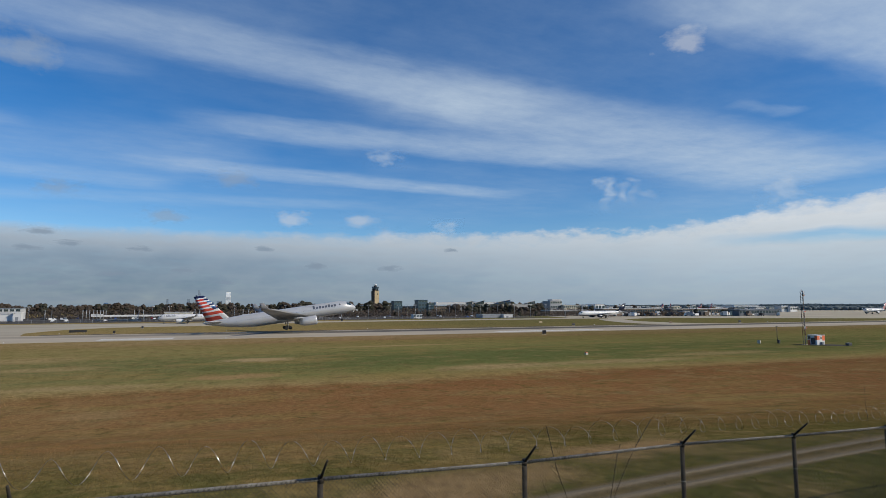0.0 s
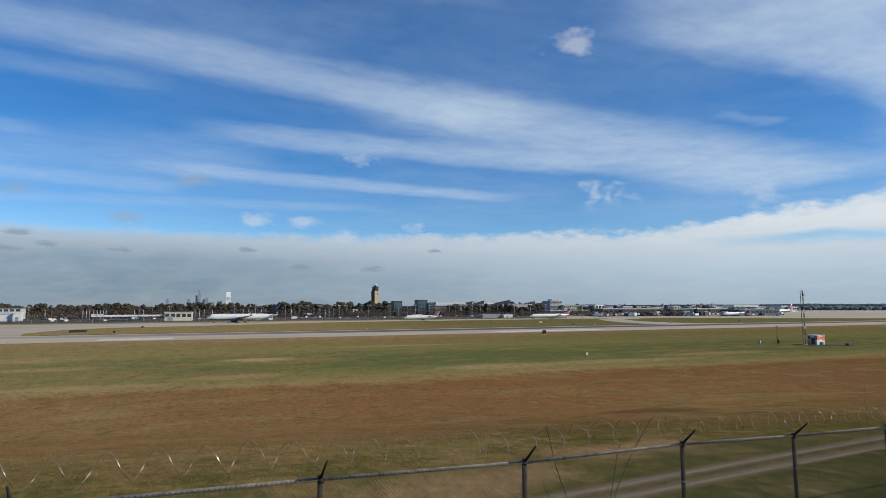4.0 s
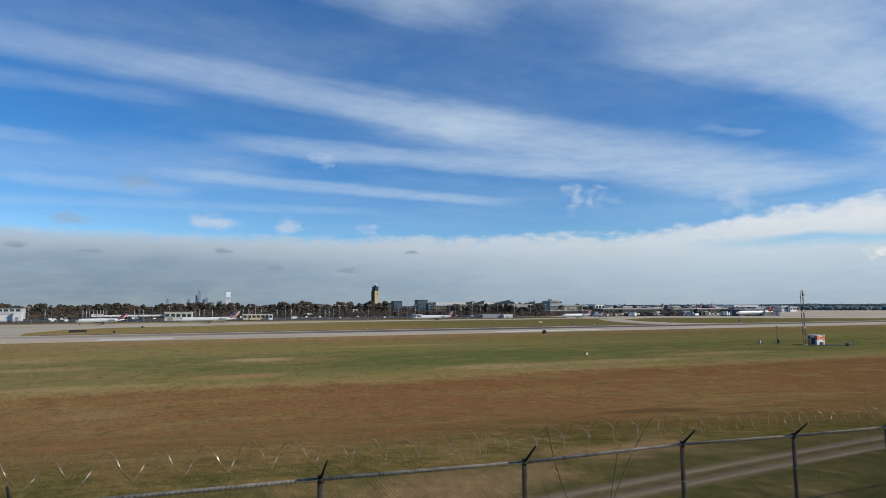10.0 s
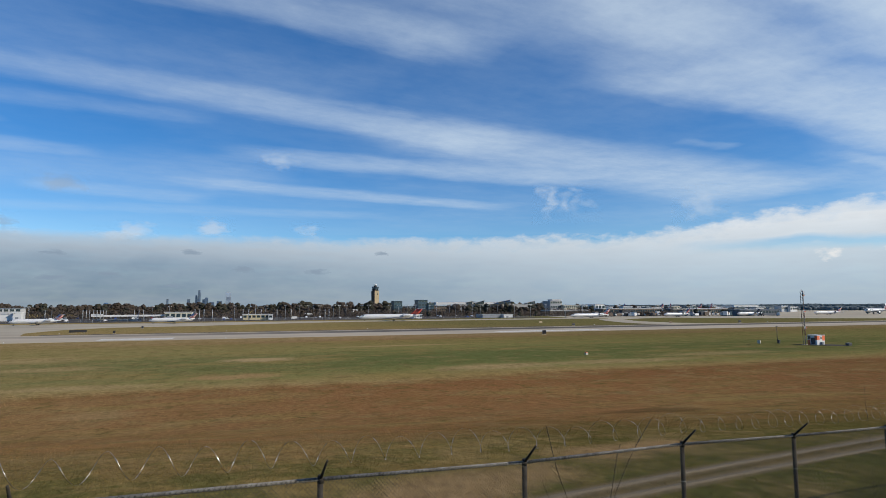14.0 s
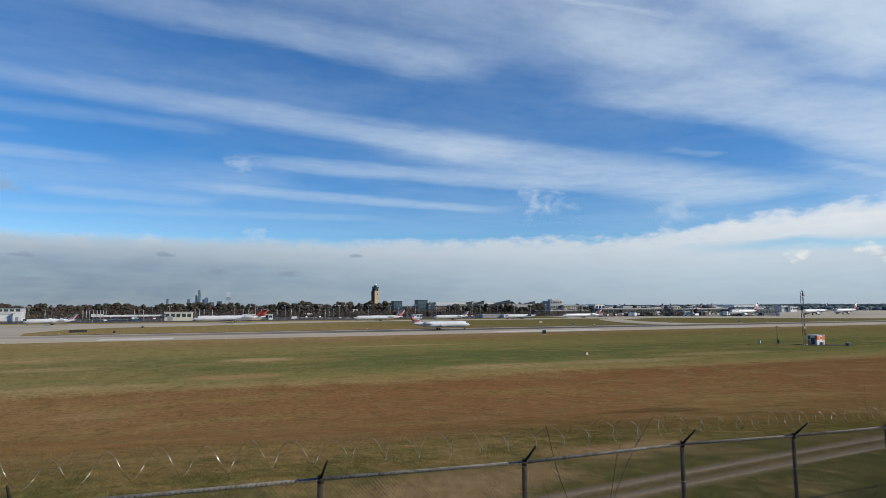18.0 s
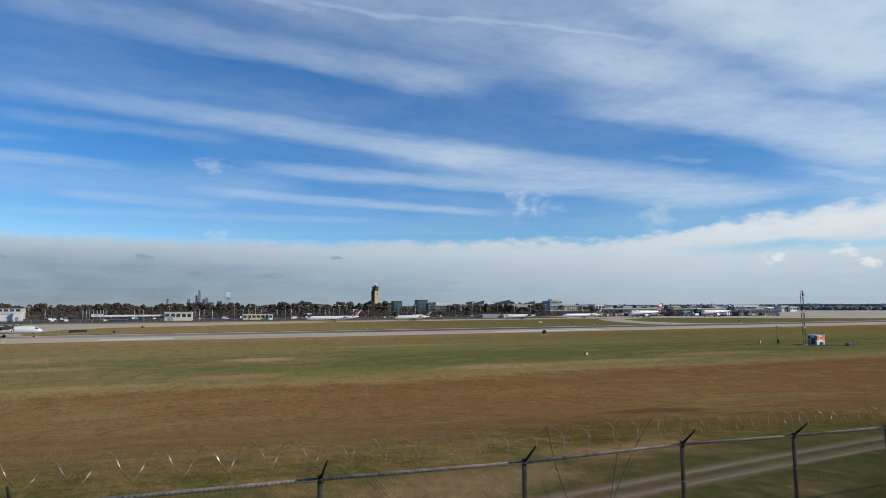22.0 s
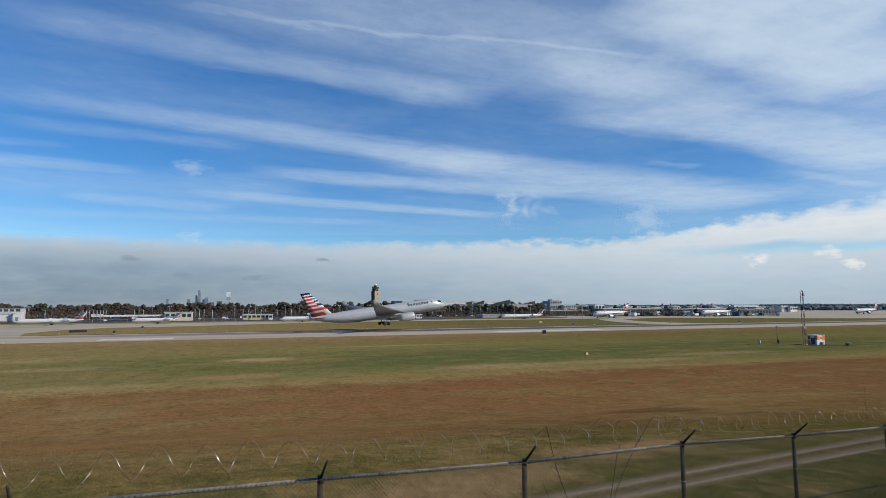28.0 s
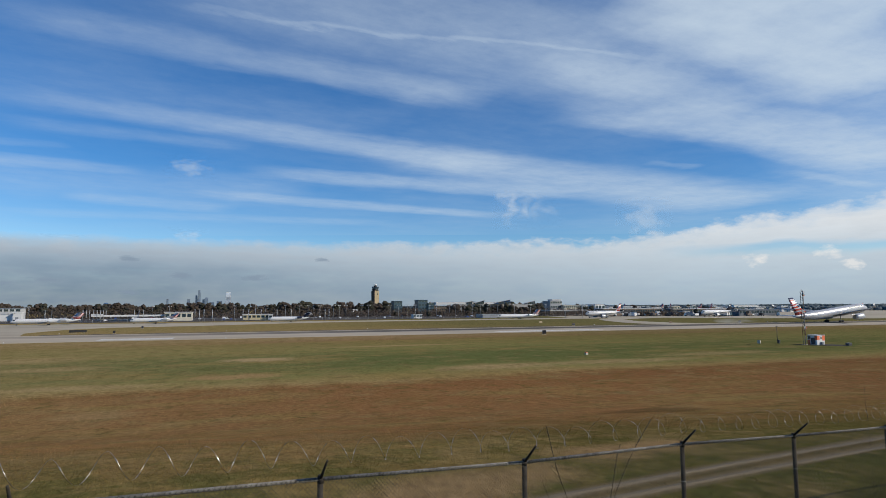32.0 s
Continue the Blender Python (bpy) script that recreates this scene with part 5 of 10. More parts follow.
building("terminal_annex", 519.2, 587.7, 11.59, 8, 8.84, CREAM, ROOF, "small flat-roofed terminal annex behind the concourse", "building", 1, 3)
building("terminal_annex", 462.51, 512.58, 5.95, 8, 5.66, DARK, DARK, "small flat-roofed terminal annex behind the concourse", "building", 1, 5)
building("terminal_annex", 498.22, 542.13, 8.32, 8, 7.87, TEAL, ROOF, "small flat-roofed terminal annex behind the concourse", "building", 1, 3)
building("terminal_annex", 456.45, 482.85, 11.93, 8, 6.34, DARK, ROOF, "small flat-roofed terminal annex behind the concourse", "building", 1, 3)
building("terminal_annex", 514.39, 536.24, 4.75, 8, 5.87, DARK, ROOF, "small flat-roofed terminal annex behind the concourse", "building", 1, 2)
building("terminal_annex", 522.43, 533.31, 9.72, 8, 7.61, BROWNWALL, DARK, "small flat-roofed terminal annex behind the concourse", "building", 1, 5)
building("terminal_annex", 499.37, 499.14, 9.19, 8, 5.02, DARK, ROOF, "small flat-roofed terminal annex behind the concourse", "building", 1, 3)
building("terminal_annex", 506.53, 496.53, 6.26, 8, 6, WHITE, DARK, "small flat-roofed terminal annex behind the concourse", "building", 1, 3)
building("terminal_annex", 492.5, 469.71, 7.21, 8, 6.68, DARK, ROOF, "small flat-roofed terminal annex behind the concourse", "building", 1, 2)
building("terminal_annex", 594.63, 560.2, 9.78, 8, 7.22, TEAL, GREY, "small flat-roofed terminal annex behind the concourse", "building", 1, 5)
building("terminal_annex", 503.78, 465.59, 5.55, 8, 5.6, WHITE, ROOF, "small flat-roofed terminal annex behind the concourse", "building", 1, 5)
building("terminal_annex", 573.8, 514.57, 12.06, 8, 5.57, GREY, ROOF, "small flat-roofed terminal annex behind the concourse", "building", 1, 2)
building("distant_shed", 507.61, 719.65, 12.16, 12, 8.81, GREY, WHITE, "flat-roofed shed in the far airport buildings", "building", 1, 4)
building("distant_shed", 584, 798.24, 21.97, 12, 9.46, WHITE, WHITE, "flat-roofed shed in the far airport buildings", "building", 1, 6)
building("distant_shed", 525.86, 713, 8.54, 12, 9.76, WHITE, WHITE, "flat-roofed shed in the far airport buildings", "building", 1, 4)
building("distant_shed", 788.23, 1043.1, 10.23, 12, 5.37, ROOF, WHITE, "flat-roofed shed in the far airport buildings", "building", 1, 4)
building("distant_shed", 683.59, 900.3, 9.7, 12, 7.09, WHITE, GREY, "flat-roofed shed in the far airport buildings", "building", 1, 4)
building("distant_shed", 810.82, 1034.86, 23.25, 12, 3.38, WHITE, DARK, "flat-roofed shed in the far airport buildings", "building", 1, 6)
building("distant_shed", 556.64, 701.78, 15.51, 12, 7.95, ROOF, ROOF, "flat-roofed shed in the far airport buildings", "building", 1, 2)
building("distant_shed", 726.01, 884.84, 25.31, 12, 4.27, ROOF, DARK, "flat-roofed shed in the far airport buildings", "building", 1, 5)
building("distant_shed", 575.28, 694.98, 13.89, 12, 7.18, TEAL, ROOF, "flat-roofed shed in the far airport buildings", "building", 1, 5)
building("distant_shed", 856.55, 1018.19, 28.59, 12, 8.76, TEAL, ROOF, "flat-roofed shed in the far airport buildings", "building", 1, 4)
building("distant_shed", 660.37, 770.4, 17.57, 12, 8.5, CREAM, DARK, "flat-roofed shed in the far airport buildings", "building", 1, 5)
building("distant_shed", 671.93, 766.18, 12.33, 12, 5.94, ROOF, GREY, "flat-roofed shed in the far airport buildings", "building", 1, 3)
building("distant_shed", 678.28, 763.86, 16.15, 12, 7.79, GREY, DARK, "flat-roofed shed in the far airport buildings", "building", 1, 4)
building("distant_shed", 787.68, 862.35, 22.86, 12, 5.01, GREY, ROOF, "flat-roofed shed in the far airport buildings", "building", 1, 5)
building("distant_shed", 920, 995.05, 27.97, 12, 3.36, WHITE, WHITE, "flat-roofed shed in the far airport buildings", "building", 1, 6)
building("distant_shed", 628.27, 675.66, 7.67, 12, 9.29, TEAL, WHITE, "flat-roofed shed in the far airport buildings", "building", 1, 4)
building("distant_shed", 942.24, 986.94, 20.87, 12, 4.6, WHITE, GREY, "flat-roofed shed in the far airport buildings", "building", 1, 2)
building("distant_shed", 647.81, 668.54, 10.22, 12, 5.58, ROOF, DARK, "flat-roofed shed in the far airport buildings", "building", 1, 2)
building("distant_shed", 657.1, 665.15, 15.41, 12, 5.4, WHITE, GREY, "flat-roofed shed in the far airport buildings", "building", 1, 5)
building("distant_shed", 662.6, 663.14, 16.2, 12, 5.62, GREY, GREY, "flat-roofed shed in the far airport buildings", "building", 1, 4)
building("distant_shed", 752.73, 736.72, 15.5, 12, 4.03, ROOF, GREY, "flat-roofed shed in the far airport buildings", "building", 1, 2)
building("distant_shed", 1001.22, 965.43, 27.32, 12, 6.11, WHITE, GREY, "flat-roofed shed in the far airport buildings", "building", 1, 2)
building("distant_shed", 872.37, 831.47, 18.11, 12, 3.57, WHITE, WHITE, "flat-roofed shed in the far airport buildings", "building", 1, 3)
building("distant_shed", 694.27, 651.59, 18.22, 12, 5.26, WHITE, GREY, "flat-roofed shed in the far airport buildings", "building", 1, 5)
building("distant_shed", 901.66, 820.79, 25.04, 12, 5.53, TEAL, ROOF, "flat-roofed shed in the far airport buildings", "building", 1, 4)
building("distant_shed", 1041.59, 950.72, 10.54, 12, 6.25, TEAL, DARK, "flat-roofed shed in the far airport buildings", "building", 1, 2)
building("distant_shed", 719.14, 642.53, 18.24, 12, 6.93, GREY, WHITE, "flat-roofed shed in the far airport buildings", "building", 1, 3)
building("distant_shed", 1073.31, 939.15, 29.42, 12, 2.13, WHITE, ROOF, "flat-roofed shed in the far airport buildings", "building", 1, 3)
building("distant_shed", 821.37, 711.69, 15.78, 12, 4.33, TEAL, WHITE, "flat-roofed shed in the far airport buildings", "building", 1, 5)
building("distant_shed", 951.3, 802.69, 23.22, 12, 4.85, GREY, WHITE, "flat-roofed shed in the far airport buildings", "building", 1, 6)
building("distant_shed", 750.43, 631.12, 12.15, 12, 8.3, ROOF, ROOF, "flat-roofed shed in the far airport buildings", "building", 1, 6)
building("distant_shed", 762.63, 626.67, 13.55, 12, 6.86, WHITE, ROOF, "flat-roofed shed in the far airport buildings", "building", 1, 3)
building("distant_shed", 1123.36, 920.9, 20.37, 12, 5.34, TEAL, GREY, "flat-roofed shed in the far airport buildings", "building", 1, 5)
building("distant_shed", 1138.1, 915.53, 16.47, 12, 1.81, CREAM, ROOF, "flat-roofed shed in the far airport buildings", "building", 1, 3)
building("roof_deck", 328.45, 779.66, 109.44, 18, 2.77, ROOF, WHITE, "long pale roof deck above the terminal", "building", 0, 0, z0=12.5)
building("warehouse", 947.49, 1251.13, 66.22, 40, 3.5, CREAM, ROOF, "pale distant warehouse with flat roof", "building", 1, 8)
building("warehouse", 1161.28, 1386.05, 83.38, 40, 3.84, GREY, ROOF, "grey distant warehouse with flat roof", "building", 1, 8)
building("warehouse", 1189.6, 1269.29, 86.32, 40, 2.22, ROOF, ROOF, "pale distant warehouse with flat roof", "building", 1, 8)
building("hangar", 938.36, 881.91, 48.5, 50, 7.78, WHITE, ROOF, "large white hangar with pale roof", "hangar", 0, 0, door=(0.1, 0.9, 0.7))
building("hangar", 1077.55, 937.6, 73.56, 50, 3.17, GREY, GREY, "long grey-blue hangar with windows", "hangar", 1, 10)
building("warehouse", 1545.31, 1246.03, 75.03, 40, 0.39, BROWNWALL, ROOF, "brown distant warehouse with pale roof", "building", 1, 8)
building("warehouse", 1347.41, 892.43, 101.98, 40, 0.59, GREY, ROOF, "long grey distant warehouse", "building", 1, 12)
building("hotel_block", 185.62, 1528.92, 58.89, 30, 7.16, CREAM, ROOF, "pale distant block above the trees", "building", 2, 6)
building("hotel_block", 180.66, 892.09, 24.73, 12, 5.35, WHITE, WHITE, "small white distant roof", "building", 1, 5)


def canopy(x, y, w, h):
    """A long white roof on slim posts."""
    c = thing("covered_walkway", pose(x, y, 0), "long white flat canopy on slim posts", "canopy")
    part("roof", boxed(-w / 2, w / 2, -2, 2, h - 1.3, h, 0.05), WHITE, c)
    part("raised_roof", boxed(-w / 2, -w / 2 + 7, -2.2, 2.2, h, h + 0.6, 0.05), WHITE, c)
    first = part("column", tube((0, 0, -0.3), (0, 0, h - 1.3), 0.2, None, 8), GREY, c)
    first.matrix_basis = pose(-w / 2 + 0.5, 0, 0)
    for k in range(1, 10):
        twin(first, c, pose(-w / 2 + 0.5 + (w - 1) * k / 9, 0, 0))
    part("counter_wall", boxed(-w / 2 + 2, w / 2 - 20, 1.2, 1.6, -0.3, 1.6, 0.03), GREY, c)


canopy(-68.35, 509.22, 53.77, 4.75)


def wedge_pavilion(x, y, w, d, z0, low, high, wall, label):
    """A glazed roof pavilion whose roof climbs from one end to the other."""
    b = thing("roof_pavilion", pose(x, y, z0, 0, 0, -18), label, "pavilion")
    part("wall", loft([[(-w / 2, e, 0), (w / 2, e, 0), (w / 2, e, high), (-w / 2, e, low)] for e in (0, d)], False), wall, b)
    part("roof", loft([[(-w / 2 - 0.6, e, low), (w / 2 + 1.0, e, high), (w / 2 + 1.0, e, high + 0.4), (-w / 2 - 0.6, e, low + 0.4)] for e in (-0.8, d + 0.8)], False), ROOF, b)
    pane = part("window", boxed(-w * 0.085, w * 0.085, -0.12, 0.05, 0.3, low + 0.35 * (high - low)), GLASS, b)
    pane.matrix_basis = pose(-0.2 * w, 0, 0)
    for k in range(1, 4):
        twin(pane, b, pose((-0.2 + 0.2 * k) * w, 0, 0))


wedge_pavilion(291.7, 702.6, 8.0, 12, 12.9, 1.6, 3.6, TEAL, "pale teal wedge-roofed pavilion on the terminal")
wedge_pavilion(304.6, 697.9, 11.0, 12, 12.9, 1.2, 4.4, TEAL, "teal wedge-roofed pavilion on the terminal")
wedge_pavilion(332.2, 687.8, 18.8, 14, 12.9, 1.2, 5.0, BLUE, "long blue wedge-roofed pavilion on the terminal")
wedge_pavilion(365.5, 675.7, 11.6, 12, 12.0, 1.4, 4.6, GREY, "grey wedge-roofed pavilion on the terminal")
building("pavilion_deck", 330.0, 704.0, 108.0, 16, 12.4, CONCRETEGREY, ROOF, "long grey terminal deck below the roof pavilions", "building", 0, 0)
building("ramp_building", 471.7, 423.4, 50.0, 14, 5.4, SLATE, SLATE, "long slate-blue ramp building beside the apron", "building", 1, 14)
building("white_hangar", 946.1, 879.1, 62.0, 30, 9.4, WHITE, ROOF, "wide white hangar across the apron", "hangar", 0, 0, door=(0.1, 0.9, 0.7))
building("small_white_house", 889.2, 899.8, 13.0, 10, 8.5, WHITE, WHITE, "small white block beside the far hangar", "building", 1, 3)
building("small_white_house", 1049.1, 841.6, 14.0, 10, 5.6, WHITE, WHITE, "small white block far across the apron", "building", 1, 3)
building("cargo_shed", 1149.2, 805.0, 105.0, 20, 4.0, GREY, ROOF, "very long low grey shed far across the apron", "building", 1, 16)

# control tower
def control_tower(x, y):
    t = thing("control_tower", pose(x, y, 0, 0, 0, 17), "tall tan concrete airport control tower with dark glazed cab", "control tower")
    part("shaft", boxed(-4.3, 4.3, -4.3, 4.3, -0.5, 35.0, 0.4), TAN, t)
    # slab added to deepen the shade on the tower's left side
    part("dark_side", boxed(-4.75, -3.2, -4.5, 4.4, 0, 35.0, 0.15), TOWERSHADE, t, "dark brown slab deepening the tower's shaded left side")
    for k in range(3):
        part("band", boxed(-3.1, 4.35, -4.42, -4.3, 5.0 + k * 9, 5.5 + k * 9, 0.02), TAN, t)
    part("window", boxed(0.6, 2.0, -4.5, -4.2, 28.5, 30.8, 0.05), GLASS, t)
    part("gallery", tube((0, 0, 34.6), (0, 0, 36.6), 4.6, 5.9, 8), DARK, t, "dark gallery below the cab")
    for k in range(8):
        a = radians(45 * k + 22.5)
        part("mullion", tube((4.75 * math.cos(a), 4.75 * math.sin(a), 36.6), (5.45 * math.cos(a), 5.45 * math.sin(a), 40.6), 0.16, None, 5), DARK, t)
    part("cab", tube((0, 0, 36.6), (0, 0, 40.6), 4.6, 5.3, 8), GLASS, t, "dark glazed control cab")
    part("roof", tube((0, 0, 40.6), (0, 0, 41.5), 5.6, 5.2, 8), DARK, t)
    part("equipment_room", tube((0, 0, 41.5), (0, 0, 43.5), 2.9, 2.7, 8), DARK, t)
    dome = bmesh.new()
    bmesh.ops.create_uvsphere(dome, u_segments=14, v_segments=8, radius=1.5, matrix=Matrix.Translation((0.5, 0, 44.5)))
    part("radome", dome, WHITE, t, "small white radome")
    part("aerial", tube((-2, 1, 41.5), (-2, 1, 47.5), 0.12, 0.05, 6), GREY, t)


control_tower(221.13, 922.04)


# ---------------- poles ----------------
def light_pole(h):
    p = thing("light_pole", pose(0, 0, 0), "tall grey metal floodlight pole", "light pole", "apron light poles")
    part("post", tube((0, 0, -0.3), (0, 0, h), 0.17, 0.1, 8), GREY, p)
    part("crossbar", boxed(-1.2, 1.2, -0.08, 0.08, h - 0.2, h, 0.02), GREY, p)
    lamp = part("lamp_head", boxed(-0.3, 0.3, -0.5, 0.1, -0.25, 0.1, 0.05), WHITE, p)
    lamp.matrix_basis = pose(-1.2, 0, h - 0.3)
    twin(lamp, p, pose(1.2, 0, h - 0.3))
    return p


def plain_post(h):
    p = thing("grey_post", pose(0, 0, 0), "plain pale grey upright post", "post", "row of posts")
    part("post", tube((0, 0, -0.3), (0, 0, h), 0.26, 0.24, 8), GREY, p)
    part("bracket", boxed(-0.5, 0.5, -0.3, 0.3, h - 0.2, h + 0.1, 0.03), GREY, p)
    return p


pole = light_pole(11.5)
post = plain_post(8.5)
pole.matrix_basis = pose(-170, 640, 0)
copy_thing(pole, pose(-160.42, 601.34, 0, 0, 0, 35))
copy_thing(pole, pose(-141.23, 594.34, 0, 0, 0, 7))
copy_thing(pole, pose(-75.22, 708.64, 0, 0, 0, 40))
copy_thing(pole, pose(-44.43, 537.76, 0, 0, 0, 37))
copy_thing(pole, pose(6.02, 519.36, 0, 0, 0, 20))
copy_thing(pole, pose(34.46, 583.5, 0, 0, 0, 30))
copy_thing(pole, pose(47.36, 525.58, 0, 0, 0, -16))
copy_thing(pole, pose(73.76, 654.32, 0, 0, 0, 29))
copy_thing(pole, pose(88.08, 649.1, 0, 0, 0, 10))
copy_thing(pole, pose(86.17, 511.43, 0, 0, 0, -11))
copy_thing(pole, pose(90.73, 509.76, 0, 0, 0, 26))
copy_thing(pole, pose(136.78, 631.34, 0, 0, 0, -39))
copy_thing(pole, pose(126.65, 475.38, 0, 0, 0, -20))
copy_thing(pole, pose(133.23, 472.98, 0, 0, 0, -2))
copy_thing(pole, pose(139.81, 470.58, 0, 0, 0, -6))
copy_thing(pole, pose(205.52, 606.28, 0, 0, 0, 36))
copy_thing(pole, pose(225.57, 598.97, 0, 0, 0, 14))
copy_thing(pole, pose(237.6, 594.58, 0, 0, 0, 33))
copy_thing(pole, pose(241.03, 593.33, 0, 0, 0, -23))
copy_thing(pole, pose(217.92, 516.61, 0, 0, 0, -28))
copy_thing(pole, pose(196.82, 449.79, 0, 0, 0, -23))
copy_thing(pole, pose(274.25, 581.22, 0, 0, 0, -13))
copy_thing(pole, pose(269.04, 497.97, 0, 0, 0, 15))
copy_thing(pole, pose(282.57, 493.03, 0, 0, 0, 13))
copy_thing(pole, pose(374.48, 544.67, 0, 0, 0, 33))
copy_thing(pole, pose(25.43, 586.79, 0, 0, 0, 28))
copy_thing(pole, pose(82.35, 651.19, 0, 0, 0, 34))
copy_thing(pole, pose(75.21, 515.42, 0, 0, 0, 3))
copy_thing(pole, pose(92.44, 487.85, 0, 0, 0, -5))
copy_thing(pole, pose(114.47, 501.11, 0, 0, 0, 1))
copy_thing(pole, pose(146.39, 468.18, 0, 0, 0, -13))
copy_thing(pole, pose(185.84, 528.3, 0, 0, 0, -4))
copy_thing(pole, pose(177.52, 456.83, 0, 0, 0, -32))
copy_thing(pole, pose(263.94, 584.98, 0, 0, 0, 21))
copy_thing(pole, pose(223.13, 440.2, 0, 0, 0, 4))
copy_thing(pole, pose(262.6, 425.81, 0, 0, 0, 12))
copy_thing(pole, pose(287.01, 438.2, 0, 0, 0, -38))
post.matrix_basis = pose(-100.18, 504.86, 0)
copy_thing(post, pose(-104.48, 538.36, 0))
copy_thing(post, pose(-108.47, 571.75, 0))
copy_thing(post, pose(-105.33, 570.61, 0))
copy_thing(post, pose(-90.33, 501.27, 0))
copy_thing(post, pose(-87.96, 500.41, 0))
copy_thing(post, pose(-85.99, 499.69, 0))
copy_thing(post, pose(-95.48, 567.01, 0))
copy_thing(post, pose(-135.21, 549.57, 0))
copy_thing(post, pose(-68.71, 525.32, 0))
copy_thing(post, pose(-61.87, 496.22, 0))
copy_thing(post, pose(-58.02, 489.49, 0))
copy_thing(post, pose(-23.68, 508.9, 0))
copy_thing(post, pose(-19.02, 475.27, 0))
copy_thing(post, pose(-15.87, 474.12, 0))
copy_thing(post, pose(-9.96, 471.97, 0))
copy_thing(post, pose(11.32, 464.21, 0))
copy_thing(post, pose(15.43, 468.03, 0))
copy_thing(post, pose(22.71, 523.92, 0))
copy_thing(post, pose(25.55, 490.95, 0))
copy_thing(post, pose(37.33, 486.66, 0))
copy_thing(post, pose(45.31, 457.14, 0))
copy_thing(post, pose(68.43, 443.38, 0))
copy_thing(post, pose(76.04, 472.54, 0))


# ---------------- trees ----------------
def tree_parts(seed, h, wide, evergreen):
    rnd = random.Random(seed)
    t = thing("tree", pose(0, 0, 0), "dark evergreen tree in the far treeline" if evergreen else "bare brown autumn tree in the far treeline", "tree", "treeline")
    bm = bmesh.new()
    add_tube(bm, (0, 0, -0.5), (0.1, 0, h * 0.45), h * 0.022, h * 0.015, 7)
    add_tube(bm, (0.1, 0, h * 0.45), (-0.1, 0.1, h * 0.9), h * 0.015, h * 0.004, 6)
    for k in range(14):
        a, z = rnd.uniform(0, 6.28), h * rnd.uniform(0.22, 0.7)
        l = wide * rnd.uniform(0.25, 0.5)
        add_tube(bm, (0, 0, z), (l * math.cos(a), l * math.sin(a), z + h * rnd.uniform(0.08, 0.25)), h * 0.008, h * 0.002, 4)
    part("trunk", bm, BARK, t)
    bm = bmesh.new()
    lobes = [(rnd.uniform(-0.3, 0.3) * wide, rnd.uniform(-0.3, 0.3) * wide, h * rnd.uniform(0.2, 0.85), wide * rnd.uniform(0.16, 0.34)) for _ in range(11)]
    for cx, cy, cz, cr in lobes:
        made = bmesh.ops.create_icosphere(bm, subdivisions=2, radius=cr * 0.84)
        for v in made["verts"]:
            n = 1 + 0.35 * noise.noise(v.co * (1.6 / cr) + Vector((cx, cy, cz)))
            v.co = Vector((cx + v.co.x * n, cy + v.co.y * n, max(h * 0.04, cz + v.co.z * n * 0.92)))
    for k in range(600):
        cx, cy, cz, cr = rnd.choice(lobes)
        v = Vector((rnd.gauss(0, 1), rnd.gauss(0, 1), rnd.gauss(0, 1))).normalized() * cr * rnd.uniform(0.78, 1.10)
        p = Vector((cx + v.x, cy + v.y, max(h * 0.04, cz + v.z * 0.9)))
        s = h * rnd.uniform(0.010, 0.022)
        e = Euler((rnd.uniform(0, 6), rnd.uniform(0, 6), rnd.uniform(0, 6))).to_matrix()
        vs = [bm.verts.new(p + e @ Vector(q) * s) for q in ((-1, -0.6, 0), (1, -0.5, 0.2), (0.8, 0.7, -0.1), (-0.7, 0.6, 0.25))]
        bm.faces.new(vs)
    part("crown", bm, EVERGREEN if evergreen else BARE, t, "crown of fine dark twigs and leaves")
    return t


